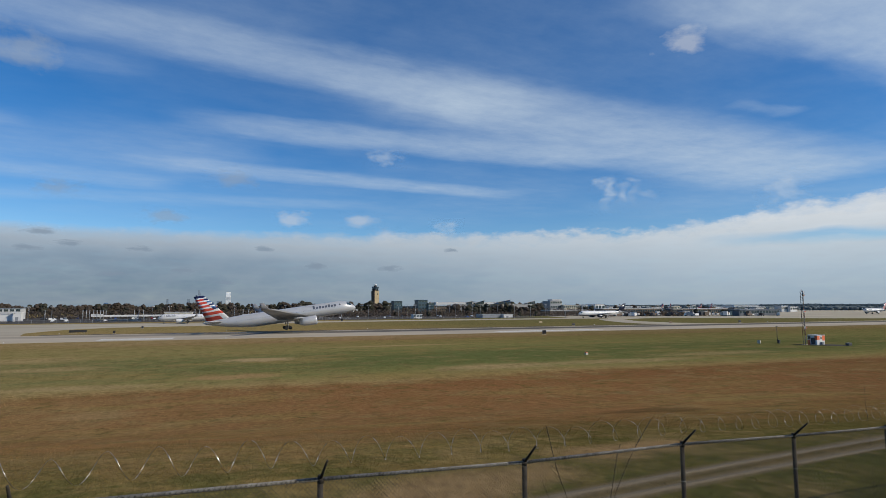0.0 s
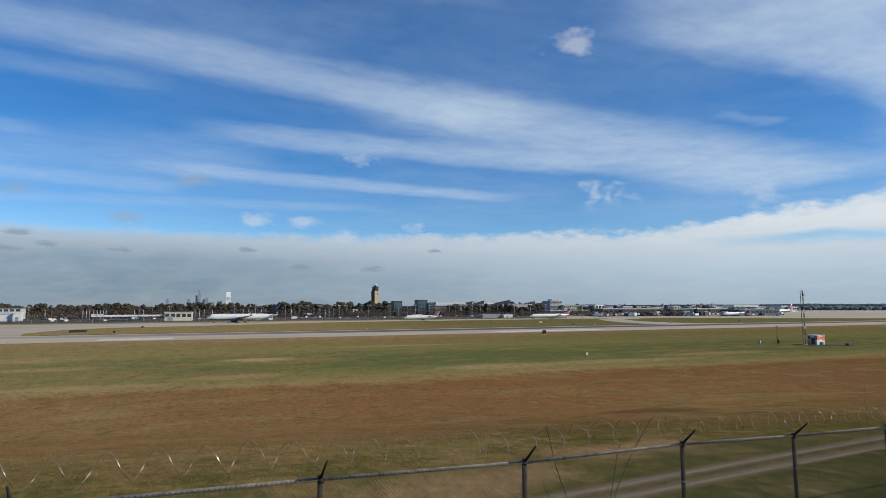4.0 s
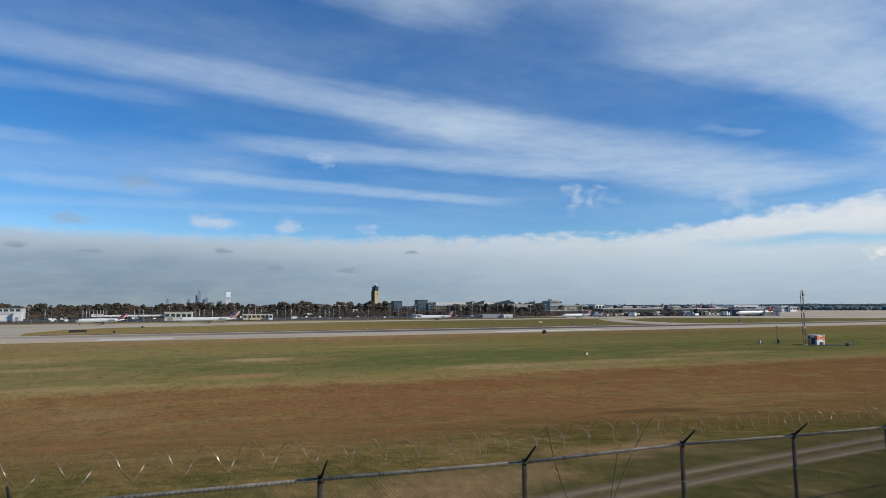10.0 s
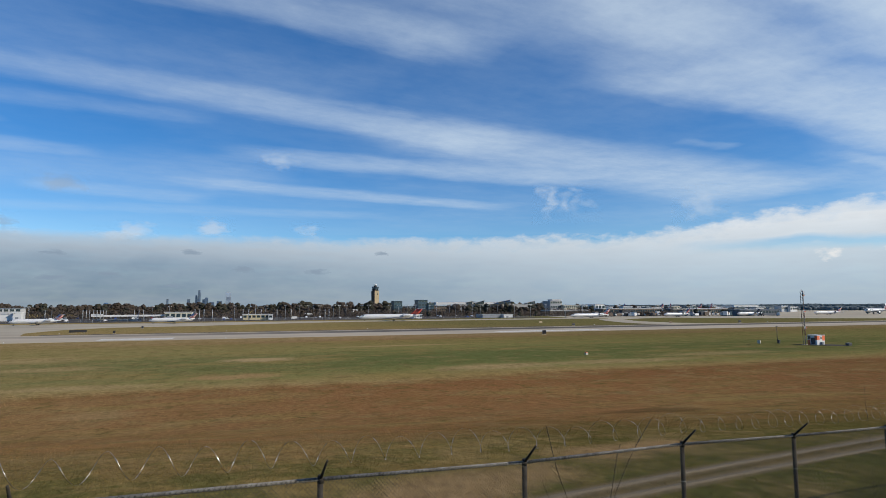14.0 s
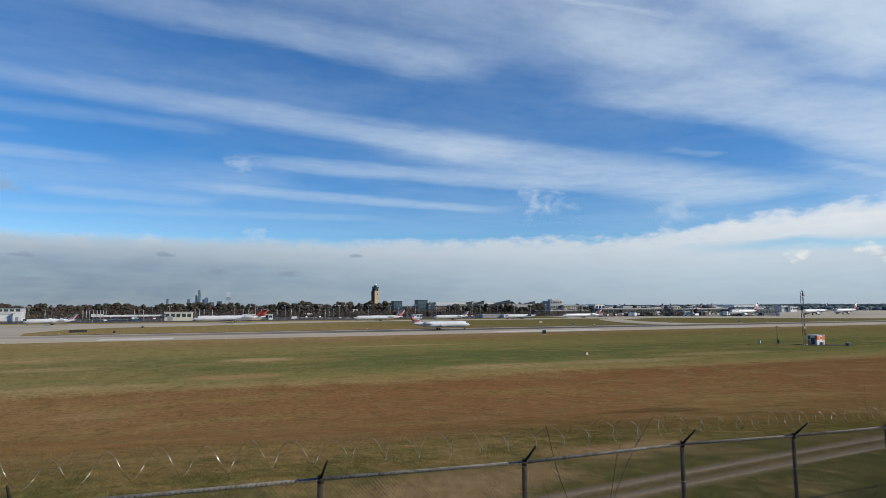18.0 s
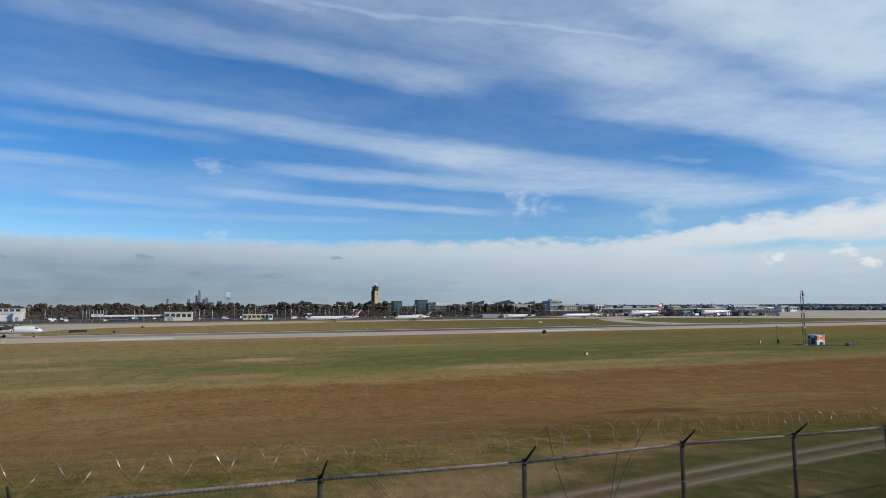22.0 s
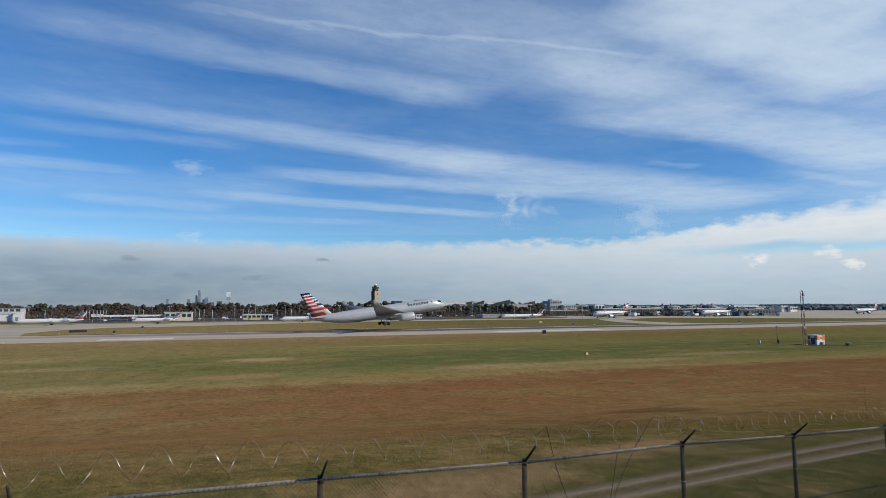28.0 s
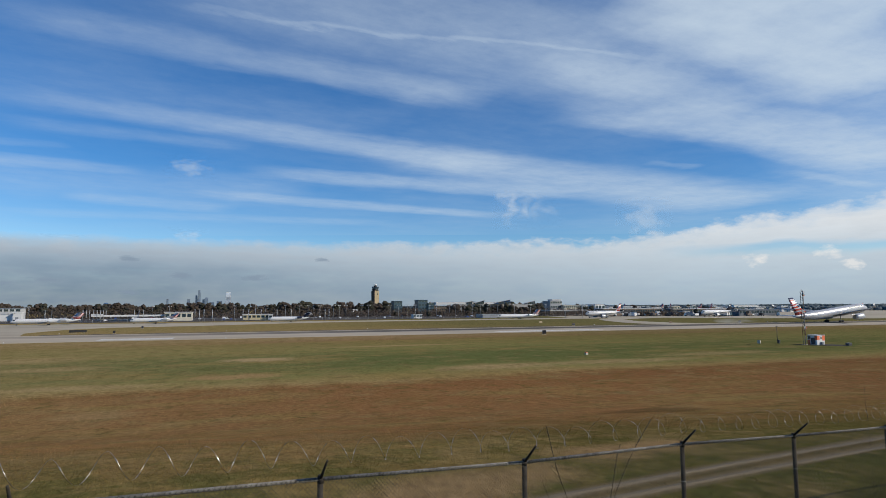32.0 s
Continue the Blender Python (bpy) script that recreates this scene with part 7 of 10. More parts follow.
apron_truck(461.91, 441.48, 5.27, 4.16, DARK, 133)
apron_truck(457.68, 433.44, 8.72, 3.36, BROWNWALL, 174)
apron_truck(473.78, 444.6, 5.67, 4.15, DARK, 150)
apron_truck(455.52, 423.59, 6.31, 4.12, BROWNWALL, 108)
apron_truck(451.04, 415.64, 7.84, 2.41, BROWNWALL, 0)
apron_truck(482.29, 440.44, 5.44, 3.97, WHITE, 93)
apron_truck(484.56, 438.54, 5.3, 2.89, TEAL, 45)


def parked_car(first, x, y, turn):
    if first:
        t = copy_thing(first, pose(x, y, 0.03, 0, 0, turn))
        return t
    t = thing("parked_car", pose(x, y, 0.03, 0, 0, turn), "car parked in the lot behind the taxiway", "car", "parked cars")
    part("body", loft([[(-2.2, s, 0.35), (2.2, s, 0.35), (2.25, s, 0.8), (1.2, s, 0.95), (0.5, s * 0.85, 1.45), (-1.2, s * 0.85, 1.45), (-2.0, s, 0.95)] for s in (-0.88, 0.88)], False), CARPAINT, t)
    part("glazing", boxed(-1.3, 0.6, -0.84, 0.84, 0.98, 1.36, 0.1), GLASS, t)
    for wx in (-1.35, 1.4):
        for s in (-0.85, 0.85):
            part("wheel", tube((wx, s - 0.1, 0.33), (wx, s + 0.1, 0.33), 0.33, None, 12), BLACK, t)
    return t


def car_paint():
    m, nt, p = nodes_of("car_paint")
    own = nt.nodes.new("ShaderNodeObjectInfo").outputs["Random"]
    nt.links.new(ramp(nt, own, ((0.0, (0.6, 0.6, 0.6)), (0.25, (0.04, 0.04, 0.045)), (0.45, (0.3, 0.31, 0.33)), (0.6, (0.25, 0.03, 0.03)), (0.72, (0.7, 0.7, 0.7)), (0.88, (0.05, 0.08, 0.2))), "CONSTANT"), p.inputs["Base Color"])
    p.inputs["Roughness"].default_value = 0.25
    return m


CARPAINT = car_paint()
rnd_c = random.Random(12)
car = None
for k in range(60):
    made = parked_car(car, -250 + 8.8 * k + rnd_c.uniform(-3, 3), rnd_c.choice((508, 532, 560, 590, 620)), rnd_c.choice((88, 92, 270)))
    car = car or made


# perimeter fence beyond the taxiway
def far_fence():
    f = thing("perimeter_fence", pose(0, 0, 0), "long low grey perimeter fence beyond the taxiway", "fence")
    first = None
    for k in range(90):
        m = pose(-330 + 7.0 * k, 458, 0)
        if first is None:
            first = part("post", tube((0, 0, -0.2), (0, 0, 2.3), 0.08, None, 6), GREY, f)
            first.matrix_basis = m
            rail = part("rail", tube((0, 0, 2.25), (7, 0, 2.25), 0.05, None, 6), GREY, f)
            rail.matrix_basis = m
            low = part("low_rail", tube((0, 0, 1.1), (7, 0, 1.1), 0.04, None, 6), GREY, f)
            low.matrix_basis = m
        else:
            for o in (first, rail, low):
                twin(o, f, m)


far_fence()


# dry stems climbing the wire
def dry_vine(points, label, r=0.0085):
    bm = bmesh.new()
    for a, b in zip(points, points[1:]):
        add_tube(bm, a, b, r, r * 0.8, 5)
    tagged(part("dry_vine", bm, STEM), label, "vine")


dry_vine([fence_point(a, b, -0.05) for a, b in ((1.36, -2.0), (1.29, -1.2), (1.248, -0.6), (1.223, -0.41), (1.191, -0.16), (1.169, 0.09), (1.151, 0.30), (1.135, 0.48))], "thin dry vine stem climbing the wire fence", 0.0055)
dry_vine([fence_point(a, b, -0.05) for a, b in ((1.24, -1.9), (1.18, -0.9), (1.143, -0.56), (1.121, -0.40), (1.096, -0.21))], "short dry vine stem on the wire fence", 0.004)
dry_vine([fence_point(a, b, -0.05) for a, b in ((1.47, -2.0), (1.50, -1.2), (1.515, -0.68), (1.543, -0.33), (1.561, -0.10), (1.587, 0.09))], "thin dry vine stem climbing the wire fence", 0.007)
dry_vine([fence_point(a, b, -0.05) for a, b in ((1.44, -2.0), (1.49, -1.1), (1.538, -0.69), (1.587, -0.43), (1.638, -0.18), (1.693, 0.05), (1.757, 0.28), (1.80, 0.43))], "long dry vine stem leaning up the wire fence", 0.0065)
dry_vine([fence_point(a, b, -0.2) for a, b in ((3.93, -2.1), (3.92, -0.4), (3.91, 0.21), (3.895, 0.50), (3.90, 0.80))], "bare twig standing behind the fence", 0.0035)


# brush under the treeline
def brush(b0, b1, dist, height, count, seed):
    """Low tangled brush: many small twiggy scraps along an arc."""
    rg = np.random.default_rng(seed)
    b = radians(b0) + radians(b1 - b0) * rg.random(count)
    d = dist * rg.uniform(0.97, 1.05, count)
    c = np.c_[d * np.sin(b), d * np.cos(b), height * rg.random(count) ** 1.3]
    size = rg.uniform(0.35, 1.1, count)
    v = c[:, None, :] + rg.normal(0, 1, (count, 3, 3)) * size[:, None, None]
    v[:, :, 2] = np.maximum(v[:, :, 2], -0.2)
    me = bpy.data.meshes.new("brush")
    me.from_pydata(v.reshape(-1, 3).tolist(), [], np.arange(3 * count).reshape(-1, 3).tolist())
    me.materials.append(BARE)
    tagged(new("brush", me), "tangled brown brush below the treeline", "brush", kind="stuff")


brush(-18, 34, 720, 7.0, 12000, 3)
brush(0, 42, 610, 4.0, 11000, 7)
brush(-14, 6, 640, 3.5, 4000, 8)
brush(12, 42, 880, 8.0, 7000, 4)



# ---------------- moving things ----------------
def motions():
    walk(wide_jet, [(0, pose(23.13, 246, 1.37, 0, -8, 0)), (0.5, pose(55.38, 246, 0.97, 0, -8, 0)), (1, pose(89.17, 246, 0.67, 0, -8, 0)), (1.5, pose(123.06, 246, 0.17, 0, -7.8, 0)), (2, pose(157.9, 246, 0.07, 0, -7.3, 0)), (2.4, pose(185.09, 246, 0.07, 0, -6.3, 0)), (2.55, pose(481.2, 246, 0.07, 0, -2, 0)), (3, pose(901.2, 246, 0.07, 0, 0, 0)), (32, pose(1901.2, 246, 0.07, 0, 0, 0))])
    walk(wide_jet_later, [(0, pose(-1498.80, 246, 40.07, 0, -3, 0)), (24.5, pose(-898.80, 246, 24.37, 0, -6.6, 0)), (25.5, pose(-328.80, 246, 9.37, 0, -7.3, 0)), (26.5, pose(-123.80, 246, 4.97, 0, -7.8, 0)), (27.5, pose(28.69, 246, 2.97, 0, -8, 0)), (28, pose(63.01, 246, 2.47, 0, -7.8, 0)), (28.5, pose(97.35, 246, 2.07, 0, -7.6, 0)), (29, pose(131.24, 246, 1.67, 0, -7.4, 0)), (29.5, pose(165.38, 246, 1.37, 0, -7.2, 0)), (30, pose(198.75, 246, 1.07, 0, -7, 0)), (30.5, pose(231.18, 246, 0.72, 0, -6.8, 0)), (31, pose(263.73, 246, 0.15, 0, -6.6, 0)), (31.5, pose(297.01, 246, 0.07, 0, -6.2, 0)), (32, pose(330.45, 246, 0.07, 0, -6.6, 0))])
    walk(regional_navy, [(0, pose(-421.4, 246, 0.07, 0, 0, 0)), (3.52, pose(-421.4, 246, 0.07, 0, 0, 0)), (4.9, pose(33.08, 246, 0.07, 0, 0, 0)), (5.2, pose(89.75, 246, 0.07, 0, 0, 0)), (5.5, pose(177.17, 246, 0.07, 0, 0, 0)), (5.8, pose(287.53, 246, 0.07, 0, 0, 0)), (6, pose(376.75, 246, 0.07, 0, 0, 0)), (11.07, pose(2048.6, 246, 0.07, 0, 0, 0)), (32, pose(2053.6, 246, 0.07, 0, 0, 0))])
    walk(long_jet, [(0, pose(-471.75, 246, 0.07, 0, 0, 0)), (6.19, pose(-471.75, 246, 0.07, 0, 0, 0)), (7.6, pose(-105.16, 246, 0.07, 0, 0, 0)), (8, pose(-60.09, 246, 0.07, 0, 0, 0)), (8.5, pose(30.23, 246, 0.07, 0, 0, 0)), (9, pose(167.03, 246, 0.07, 0, 0, 0)), (9.5, pose(328.9, 246, 0.07, 0, 0, 0)), (9.8, pose(443.19, 246, 0.07, 0, 0, 0)), (14.43, pose(1648.25, 246, 0.07, 0, 0, 0)), (32, pose(1653.25, 246, 0.07, 0, 0, 0))])
    walk(short_jet, [(0, pose(-530.6, 246, 0.07, 0, 0, 0)), (8.93, pose(-530.6, 246, 0.07, 0, 0, 0)), (10.6, pose(-114.2, 246, 0.07, 0, 0, 0)), (11, pose(-74.08, 246, 0.07, 0, 0, 0)), (11.5, pose(12.85, 246, 0.07, 0, 0, 0)), (12, pose(140.41, 246, 0.07, 0, 0, 0)), (12.5, pose(305.03, 246, 0.07, 0, 0, 0)), (12.8, pose(416.64, 246, 0.07, 0, 0, 0)), (17.33, pose(1549.4, 246, 0.07, 0, 0, 0)), (32, pose(1554.4, 246, 0.07, 0, 0, 0))])
    walk(navy_jet, [(0, pose(-591.75, 246, 0.07, 0, 0, 0)), (12.17, pose(-591.75, 246, 0.07, 0, 0, 0)), (14.1, pose(-108.99, 246, 0.07, 0, 0, 0)), (14.5, pose(-53.29, 246, 0.07, 0, 0, 0)), (15, pose(37.32, 246, 0.07, 0, 0, 0)), (15.5, pose(165.42, 246, 0.07, 0, 0, 0)), (16, pose(326.16, 246, 0.07, 0, 0, 0)), (16.3, pose(443.19, 246, 0.07, 0, 0, 0)), (20.2, pose(1418.25, 246, 0.07, 0, 0, 0)), (32, pose(1423.25, 246, 0.07, 0, 0, 0))])
    walk(regional_second, [(0, pose(-641.4, 246, 0.07, 0, 0, 0)), (14.95, pose(-641.4, 246, 0.07, 0, 0, 0)), (17.1, pose(-104.81, 246, 0.07, 0, 0, 0)), (17.5, pose(-36.85, 246, 0.07, 0, 0, 0)), (18, pose(87.36, 246, 0.07, 0, 0, 0)), (18.3, pose(177.17, 246, 0.07, 0, 0, 0)), (18.6, pose(287.11, 246, 0.07, 0, 0, 0)), (18.9, pose(410.46, 246, 0.07, 0, 0, 0)), (22.65, pose(1348.6, 246, 0.07, 0, 0, 0)), (32, pose(1353.6, 246, 0.07, 0, 0, 0))])
    walk(regional_third, [(0, pose(-681.4, 246, 0.07, 0, 0, 0)), (17.4, pose(-681.4, 246, 0.07, 0, 0, 0)), (19.7, pose(-106.29, 246, 0.07, 0, 0, 0)), (20, pose(-63.17, 246, 0.07, 0, 0, 0)), (20.5, pose(53.02, 246, 0.07, 0, 0, 0)), (21, pose(208.31, 246, 0.07, 0, 0, 0)), (21.4, pose(359.45, 246, 0.07, 0, 0, 0)), (21.6, pose(455.02, 246, 0.07, 0, 0, 0)), (24.89, pose(1278.6, 246, 0.07, 0, 0, 0)), (32, pose(1283.6, 246, 0.07, 0, 0, 0))])
    walk(prop_plane, [(0, pose(-719.65, 246, 0.07, 0, 0, 0)), (19.12, pose(-719.65, 246, 0.07, 0, 0, 0)), (21.8, pose(-103.06, 246, 0.07, 0, 0, 0)), (22, pose(-73.46, 246, 0.07, 0, 0, 0)), (22.5, pose(18.12, 246, 0.07, 0, 0, 0)), (23, pose(152.99, 246, 0.07, 0, 0, 0)), (23.5, pose(314.77, 246, 0.07, 0, 0, 0)), (23.8, pose(434.04, 246, 0.07, 0, 0, 0)), (27.13, pose(1200.35, 246, 0.07, 0, 0, 0)), (32, pose(1205.35, 246, 0.07, 0, 0, 0))])
    walk(short_taxi, [(0, pose(-23.33, 415, 0.07, 0, 0, 180)), (2.5, pose(-23.33, 415, 0.07, 0, 0, 180)), (2.8, pose(-43.98, 415, 0.07, 0, 0, 180)), (3, pose(-58.9, 415, 0.07, 0, 0, 180)), (3.2, pose(-99.85, 415, 0.07, 0, 0, 180)), (3.5, pose(-163.75, 415, 0.07, 0, 0, 180)), (4.2, pose(-299.4, 415, 0.07, 0, 0, 180)), (32, pose(-1499.4, 415, 0.07, 0, 0, 180))])
    walk(navy_taxi, [(0, pose(291.95, 415, 0.07, 0, 0, 180)), (1, pose(285.94, 415, 0.07, 0, 0, 180)), (2.3, pose(273.01, 415, 0.07, 0, 0, 180)), (2.5, pose(259.78, 415, 0.07, 0, 0, 180)), (3, pose(143.51, 415, 0.07, 0, 0, 180)), (3.5, pose(63.01, 415, 0.07, 0, 0, 180)), (4.5, pose(-22.52, 415, 0.07, 0, 0, 180)), (5.5, pose(-41.55, 415, 0.07, 0, 0, 180)), (5.8, pose(-42.19, 415, 0.07, 0, 0, 180)), (6, pose(-46.04, 415, 0.07, 0, 0, 180)), (6.5, pose(-79.52, 415, 0.07, 0, 0, 180)), (7, pose(-103.89, 415, 0.07, 0, 0, 180)), (8, pose(-114.4, 415, 0.07, 0, 0, 180)), (8.5, pose(-119.43, 415, 0.07, 0, 0, 180)), (9, pose(-126.07, 415, 0.07, 0, 0, 180)), (9.5, pose(-152.29, 415, 0.07, 0, 0, 180)), (10.5, pose(-298.25, 415, 0.07, 0, 0, 180)), (32, pose(-1438.25, 415, 0.07, 0, 0, 180))])
    walk(regional_a, [(0, pose(701.4, 415, 0.07, 0, 0, 180)), (2, pose(641.4, 415, 0.07, 0, 0, 180)), (2.5, pose(488.11, 415, 0.07, 0, 0, 180)), (3, pose(322.41, 415, 0.07, 0, 0, 180)), (3.5, pose(209.89, 415, 0.07, 0, 0, 180)), (4.5, pose(91.17, 415, 0.07, 0, 0, 180)), (5.5, pose(63.82, 415, 0.07, 0, 0, 180)), (6, pose(56.11, 415, 0.07, 0, 0, 180)), (6.5, pose(11.54, 415, 0.07, 0, 0, 180)), (7, pose(-17.16, 415, 0.07, 0, 0, 180)), (8, pose(-33.45, 415, 0.07, 0, 0, 180)), (9, pose(-53.07, 415, 0.07, 0, 0, 180)), (10, pose(-71.39, 415, 0.07, 0, 0, 180)), (10.5, pose(-106.25, 415, 0.07, 0, 0, 180)), (11, pose(-123.11, 415, 0.07, 0, 0, 180)), (11.5, pose(-129.97, 415, 0.07, 0, 0, 180)), (12, pose(-155.23, 415, 0.07, 0, 0, 180)), (13, pose(-298.6, 415, 0.07, 0, 0, 180)), (32, pose(-1378.6, 415, 0.07, 0, 0, 180))])
    walk(regional_b, [(0, pose(861.4, 415, 0.07, 0, 0, 180)), (2.5, pose(701.4, 415, 0.07, 0, 0, 180)), (3, pose(439.91, 415, 0.07, 0, 0, 180)), (3.5, pose(315.01, 415, 0.07, 0, 0, 180)), (4.5, pose(182.66, 415, 0.07, 0, 0, 180)), (5.5, pose(151.58, 415, 0.07, 0, 0, 180)), (6, pose(144.92, 415, 0.07, 0, 0, 180)), (6.5, pose(75.17, 415, 0.07, 0, 0, 180)), (7, pose(48.89, 415, 0.07, 0, 0, 180)), (8, pose(37.28, 415, 0.07, 0, 0, 180)), (9, pose(19.39, 415, 0.07, 0, 0, 180)), (10, pose(-10.04, 415, 0.07, 0, 0, 180)), (10.5, pose(-45.75, 415, 0.07, 0, 0, 180)), (11, pose(-61.22, 415, 0.07, 0, 0, 180)), (11.5, pose(-66.48, 415, 0.07, 0, 0, 180)), (12, pose(-73.52, 415, 0.07, 0, 0, 180)), (12.5, pose(-82.27, 415, 0.07, 0, 0, 180)), (13, pose(-117.55, 415, 0.07, 0, 0, 180)), (13.5, pose(-144.75, 415, 0.07, 0, 0, 180)), (14.2, pose(-298.6, 415, 0.07, 0, 0, 180)), (32, pose(-1318.6, 415, 0.07, 0, 0, 180))])
    walk(regional_c, [(0, pose(1001.4, 415, 0.07, 0, 0, 180)), (3, pose(801.4, 415, 0.07, 0, 0, 180)), (3.5, pose(453.39, 415, 0.07, 0, 0, 180)), (5.5, pose(418.82, 415, 0.07, 0, 0, 180)), (6, pose(410.41, 415, 0.07, 0, 0, 180)), (6.5, pose(299.87, 415, 0.07, 0, 0, 180)), (7, pose(232.2, 415, 0.07, 0, 0, 180)), (8, pose(201.66, 415, 0.07, 0, 0, 180)), (9, pose(178.46, 415, 0.07, 0, 0, 180)), (10, pose(146.25, 415, 0.07, 0, 0, 180)), (10.5, pose(99.34, 415, 0.07, 0, 0, 180)), (11, pose(73.59, 415, 0.07, 0, 0, 180)), (11.5, pose(66.93, 415, 0.07, 0, 0, 180)), (12, pose(56.11, 415, 0.07, 0, 0, 180)), (12.5, pose(46.62, 415, 0.07, 0, 0, 180)), (13, pose(3.79, 415, 0.07, 0, 0, 180)), (13.5, pose(-67.71, 415, 0.07, 0, 0, 180)), (14, pose(-105.39, 415, 0.07, 0, 0, 180)), (14.5, pose(-134.05, 415, 0.07, 0, 0, 180)), (15.3, pose(-298.6, 415, 0.07, 0, 0, 180)), (32, pose(-1258.6, 415, 0.07, 0, 0, 180))])
    walk(regional_d, [(0, pose(1101.4, 415, 0.07, 0, 0, 180)), (5, pose(901.4, 415, 0.07, 0, 0, 180)), (6.2, pose(502.42, 415, 0.07, 0, 0, 180)), (7, pose(426.66, 415, 0.07, 0, 0, 180)), (8, pose(378.89, 415, 0.07, 0, 0, 180)), (9, pose(322.41, 415, 0.07, 0, 0, 180)), (10, pose(267.34, 415, 0.07, 0, 0, 180)), (10.5, pose(206.49, 415, 0.07, 0, 0, 180)), (11, pose(169.23, 415, 0.07, 0, 0, 180)), (11.5, pose(167.39, 415, 0.07, 0, 0, 180)), (12, pose(166.48, 415, 0.07, 0, 0, 180)), (12.5, pose(163.75, 415, 0.07, 0, 0, 180)), (13, pose(140.52, 415, 0.07, 0, 0, 180)), (13.5, pose(36.91, 415, 0.07, 0, 0, 180)), (14, pose(-31.15, 415, 0.07, 0, 0, 180)), (14.5, pose(-36.06, 415, 0.07, 0, 0, 180)), (15.5, pose(-79.87, 415, 0.07, 0, 0, 180)), (16.5, pose(-96.15, 415, 0.07, 0, 0, 180)), (17, pose(-96.44, 415, 0.07, 0, 0, 180)), (18, pose(-98.18, 415, 0.07, 0, 0, 180)), (18.5, pose(-106.25, 415, 0.07, 0, 0, 180)), (19, pose(-124.49, 415, 0.07, 0, 0, 180)), (19.5, pose(-157.82, 415, 0.07, 0, 0, 180)), (20.5, pose(-298.6, 415, 0.07, 0, 0, 180)), (32, pose(-1198.6, 415, 0.07, 0, 0, 180))])
    walk(rear_liner, [(0, pose(1203, 415, 0.07, 0, 0, 180)), (8, pose(1003, 415, 0.07, 0, 0, 180)), (9, pose(563.9, 415, 0.07, 0, 0, 180)), (9.6, pose(504.02, 415, 0.07, 0, 0, 180)), (10, pose(459.07, 415, 0.07, 0, 0, 180)), (10.5, pose(324.01, 415, 0.07, 0, 0, 180)), (11, pose(237.84, 415, 0.07, 0, 0, 180)), (12, pose(235.82, 415, 0.07, 0, 0, 180)), (12.5, pose(235.31, 415, 0.07, 0, 0, 180)), (13, pose(226.28, 415, 0.07, 0, 0, 180)), (13.5, pose(161.27, 415, 0.07, 0, 0, 180)), (14, pose(113.39, 415, 0.07, 0, 0, 180)), (14.5, pose(79.54, 415, 0.07, 0, 0, 180)), (15.5, pose(27.5, 415, 0.07, 0, 0, 180)), (16.5, pose(5.04, 415, 0.07, 0, 0, 180)), (17, pose(5.04, 415, 0.07, 0, 0, 180)), (19, pose(4.34, 415, 0.07, 0, 0, 180)), (19.5, pose(-21.27, 415, 0.07, 0, 0, 180)), (20, pose(-37.71, 415, 0.07, 0, 0, 180)), (20.5, pose(-46.71, 415, 0.07, 0, 0, 180)), (21, pose(-56.81, 415, 0.07, 0, 0, 180)), (21.5, pose(-101.78, 415, 0.07, 0, 0, 180)), (22, pose(-153.63, 415, 0.07, 0, 0, 180)), (23, pose(-317, 415, 0.07, 0, 0, 180)), (32, pose(-1137, 415, 0.07, 0, 0, 180))])
    walk(queue_a, [(0, pose(1301.4, 415, 0.07, 0, 0, 180)), (12, pose(1001.4, 415, 0.07, 0, 0, 180)), (13, pose(556.12, 415, 0.07, 0, 0, 180)), (13.5, pose(394.49, 415, 0.07, 0, 0, 180)), (14, pose(280.17, 415, 0.07, 0, 0, 180)), (14.5, pose(242.35, 415, 0.07, 0, 0, 180)), (15.5, pose(150.69, 415, 0.07, 0, 0, 180)), (16.5, pose(105.95, 415, 0.07, 0, 0, 180)), (17, pose(103.46, 415, 0.07, 0, 0, 180)), (21, pose(103.46, 415, 0.07, 0, 0, 180)), (21.5, pose(91.17, 415, 0.07, 0, 0, 180)), (22, pose(70.84, 415, 0.07, 0, 0, 180)), (22.5, pose(60.34, 415, 0.07, 0, 0, 180)), (23, pose(47, 415, 0.07, 0, 0, 180)), (23.5, pose(-16.15, 415, 0.07, 0, 0, 180)), (24, pose(-67.71, 415, 0.07, 0, 0, 180)), (24.5, pose(-87.33, 415, 0.07, 0, 0, 180)), (25, pose(-95.56, 415, 0.07, 0, 0, 180)), (26, pose(-97.6, 415, 0.07, 0, 0, 180)), (27.5, pose(-98.18, 415, 0.07, 0, 0, 180)), (29, pose(-98.76, 415, 0.07, 0, 0, 180)), (32, pose(-99.92, 415, 0.07, 0, 0, 180))])
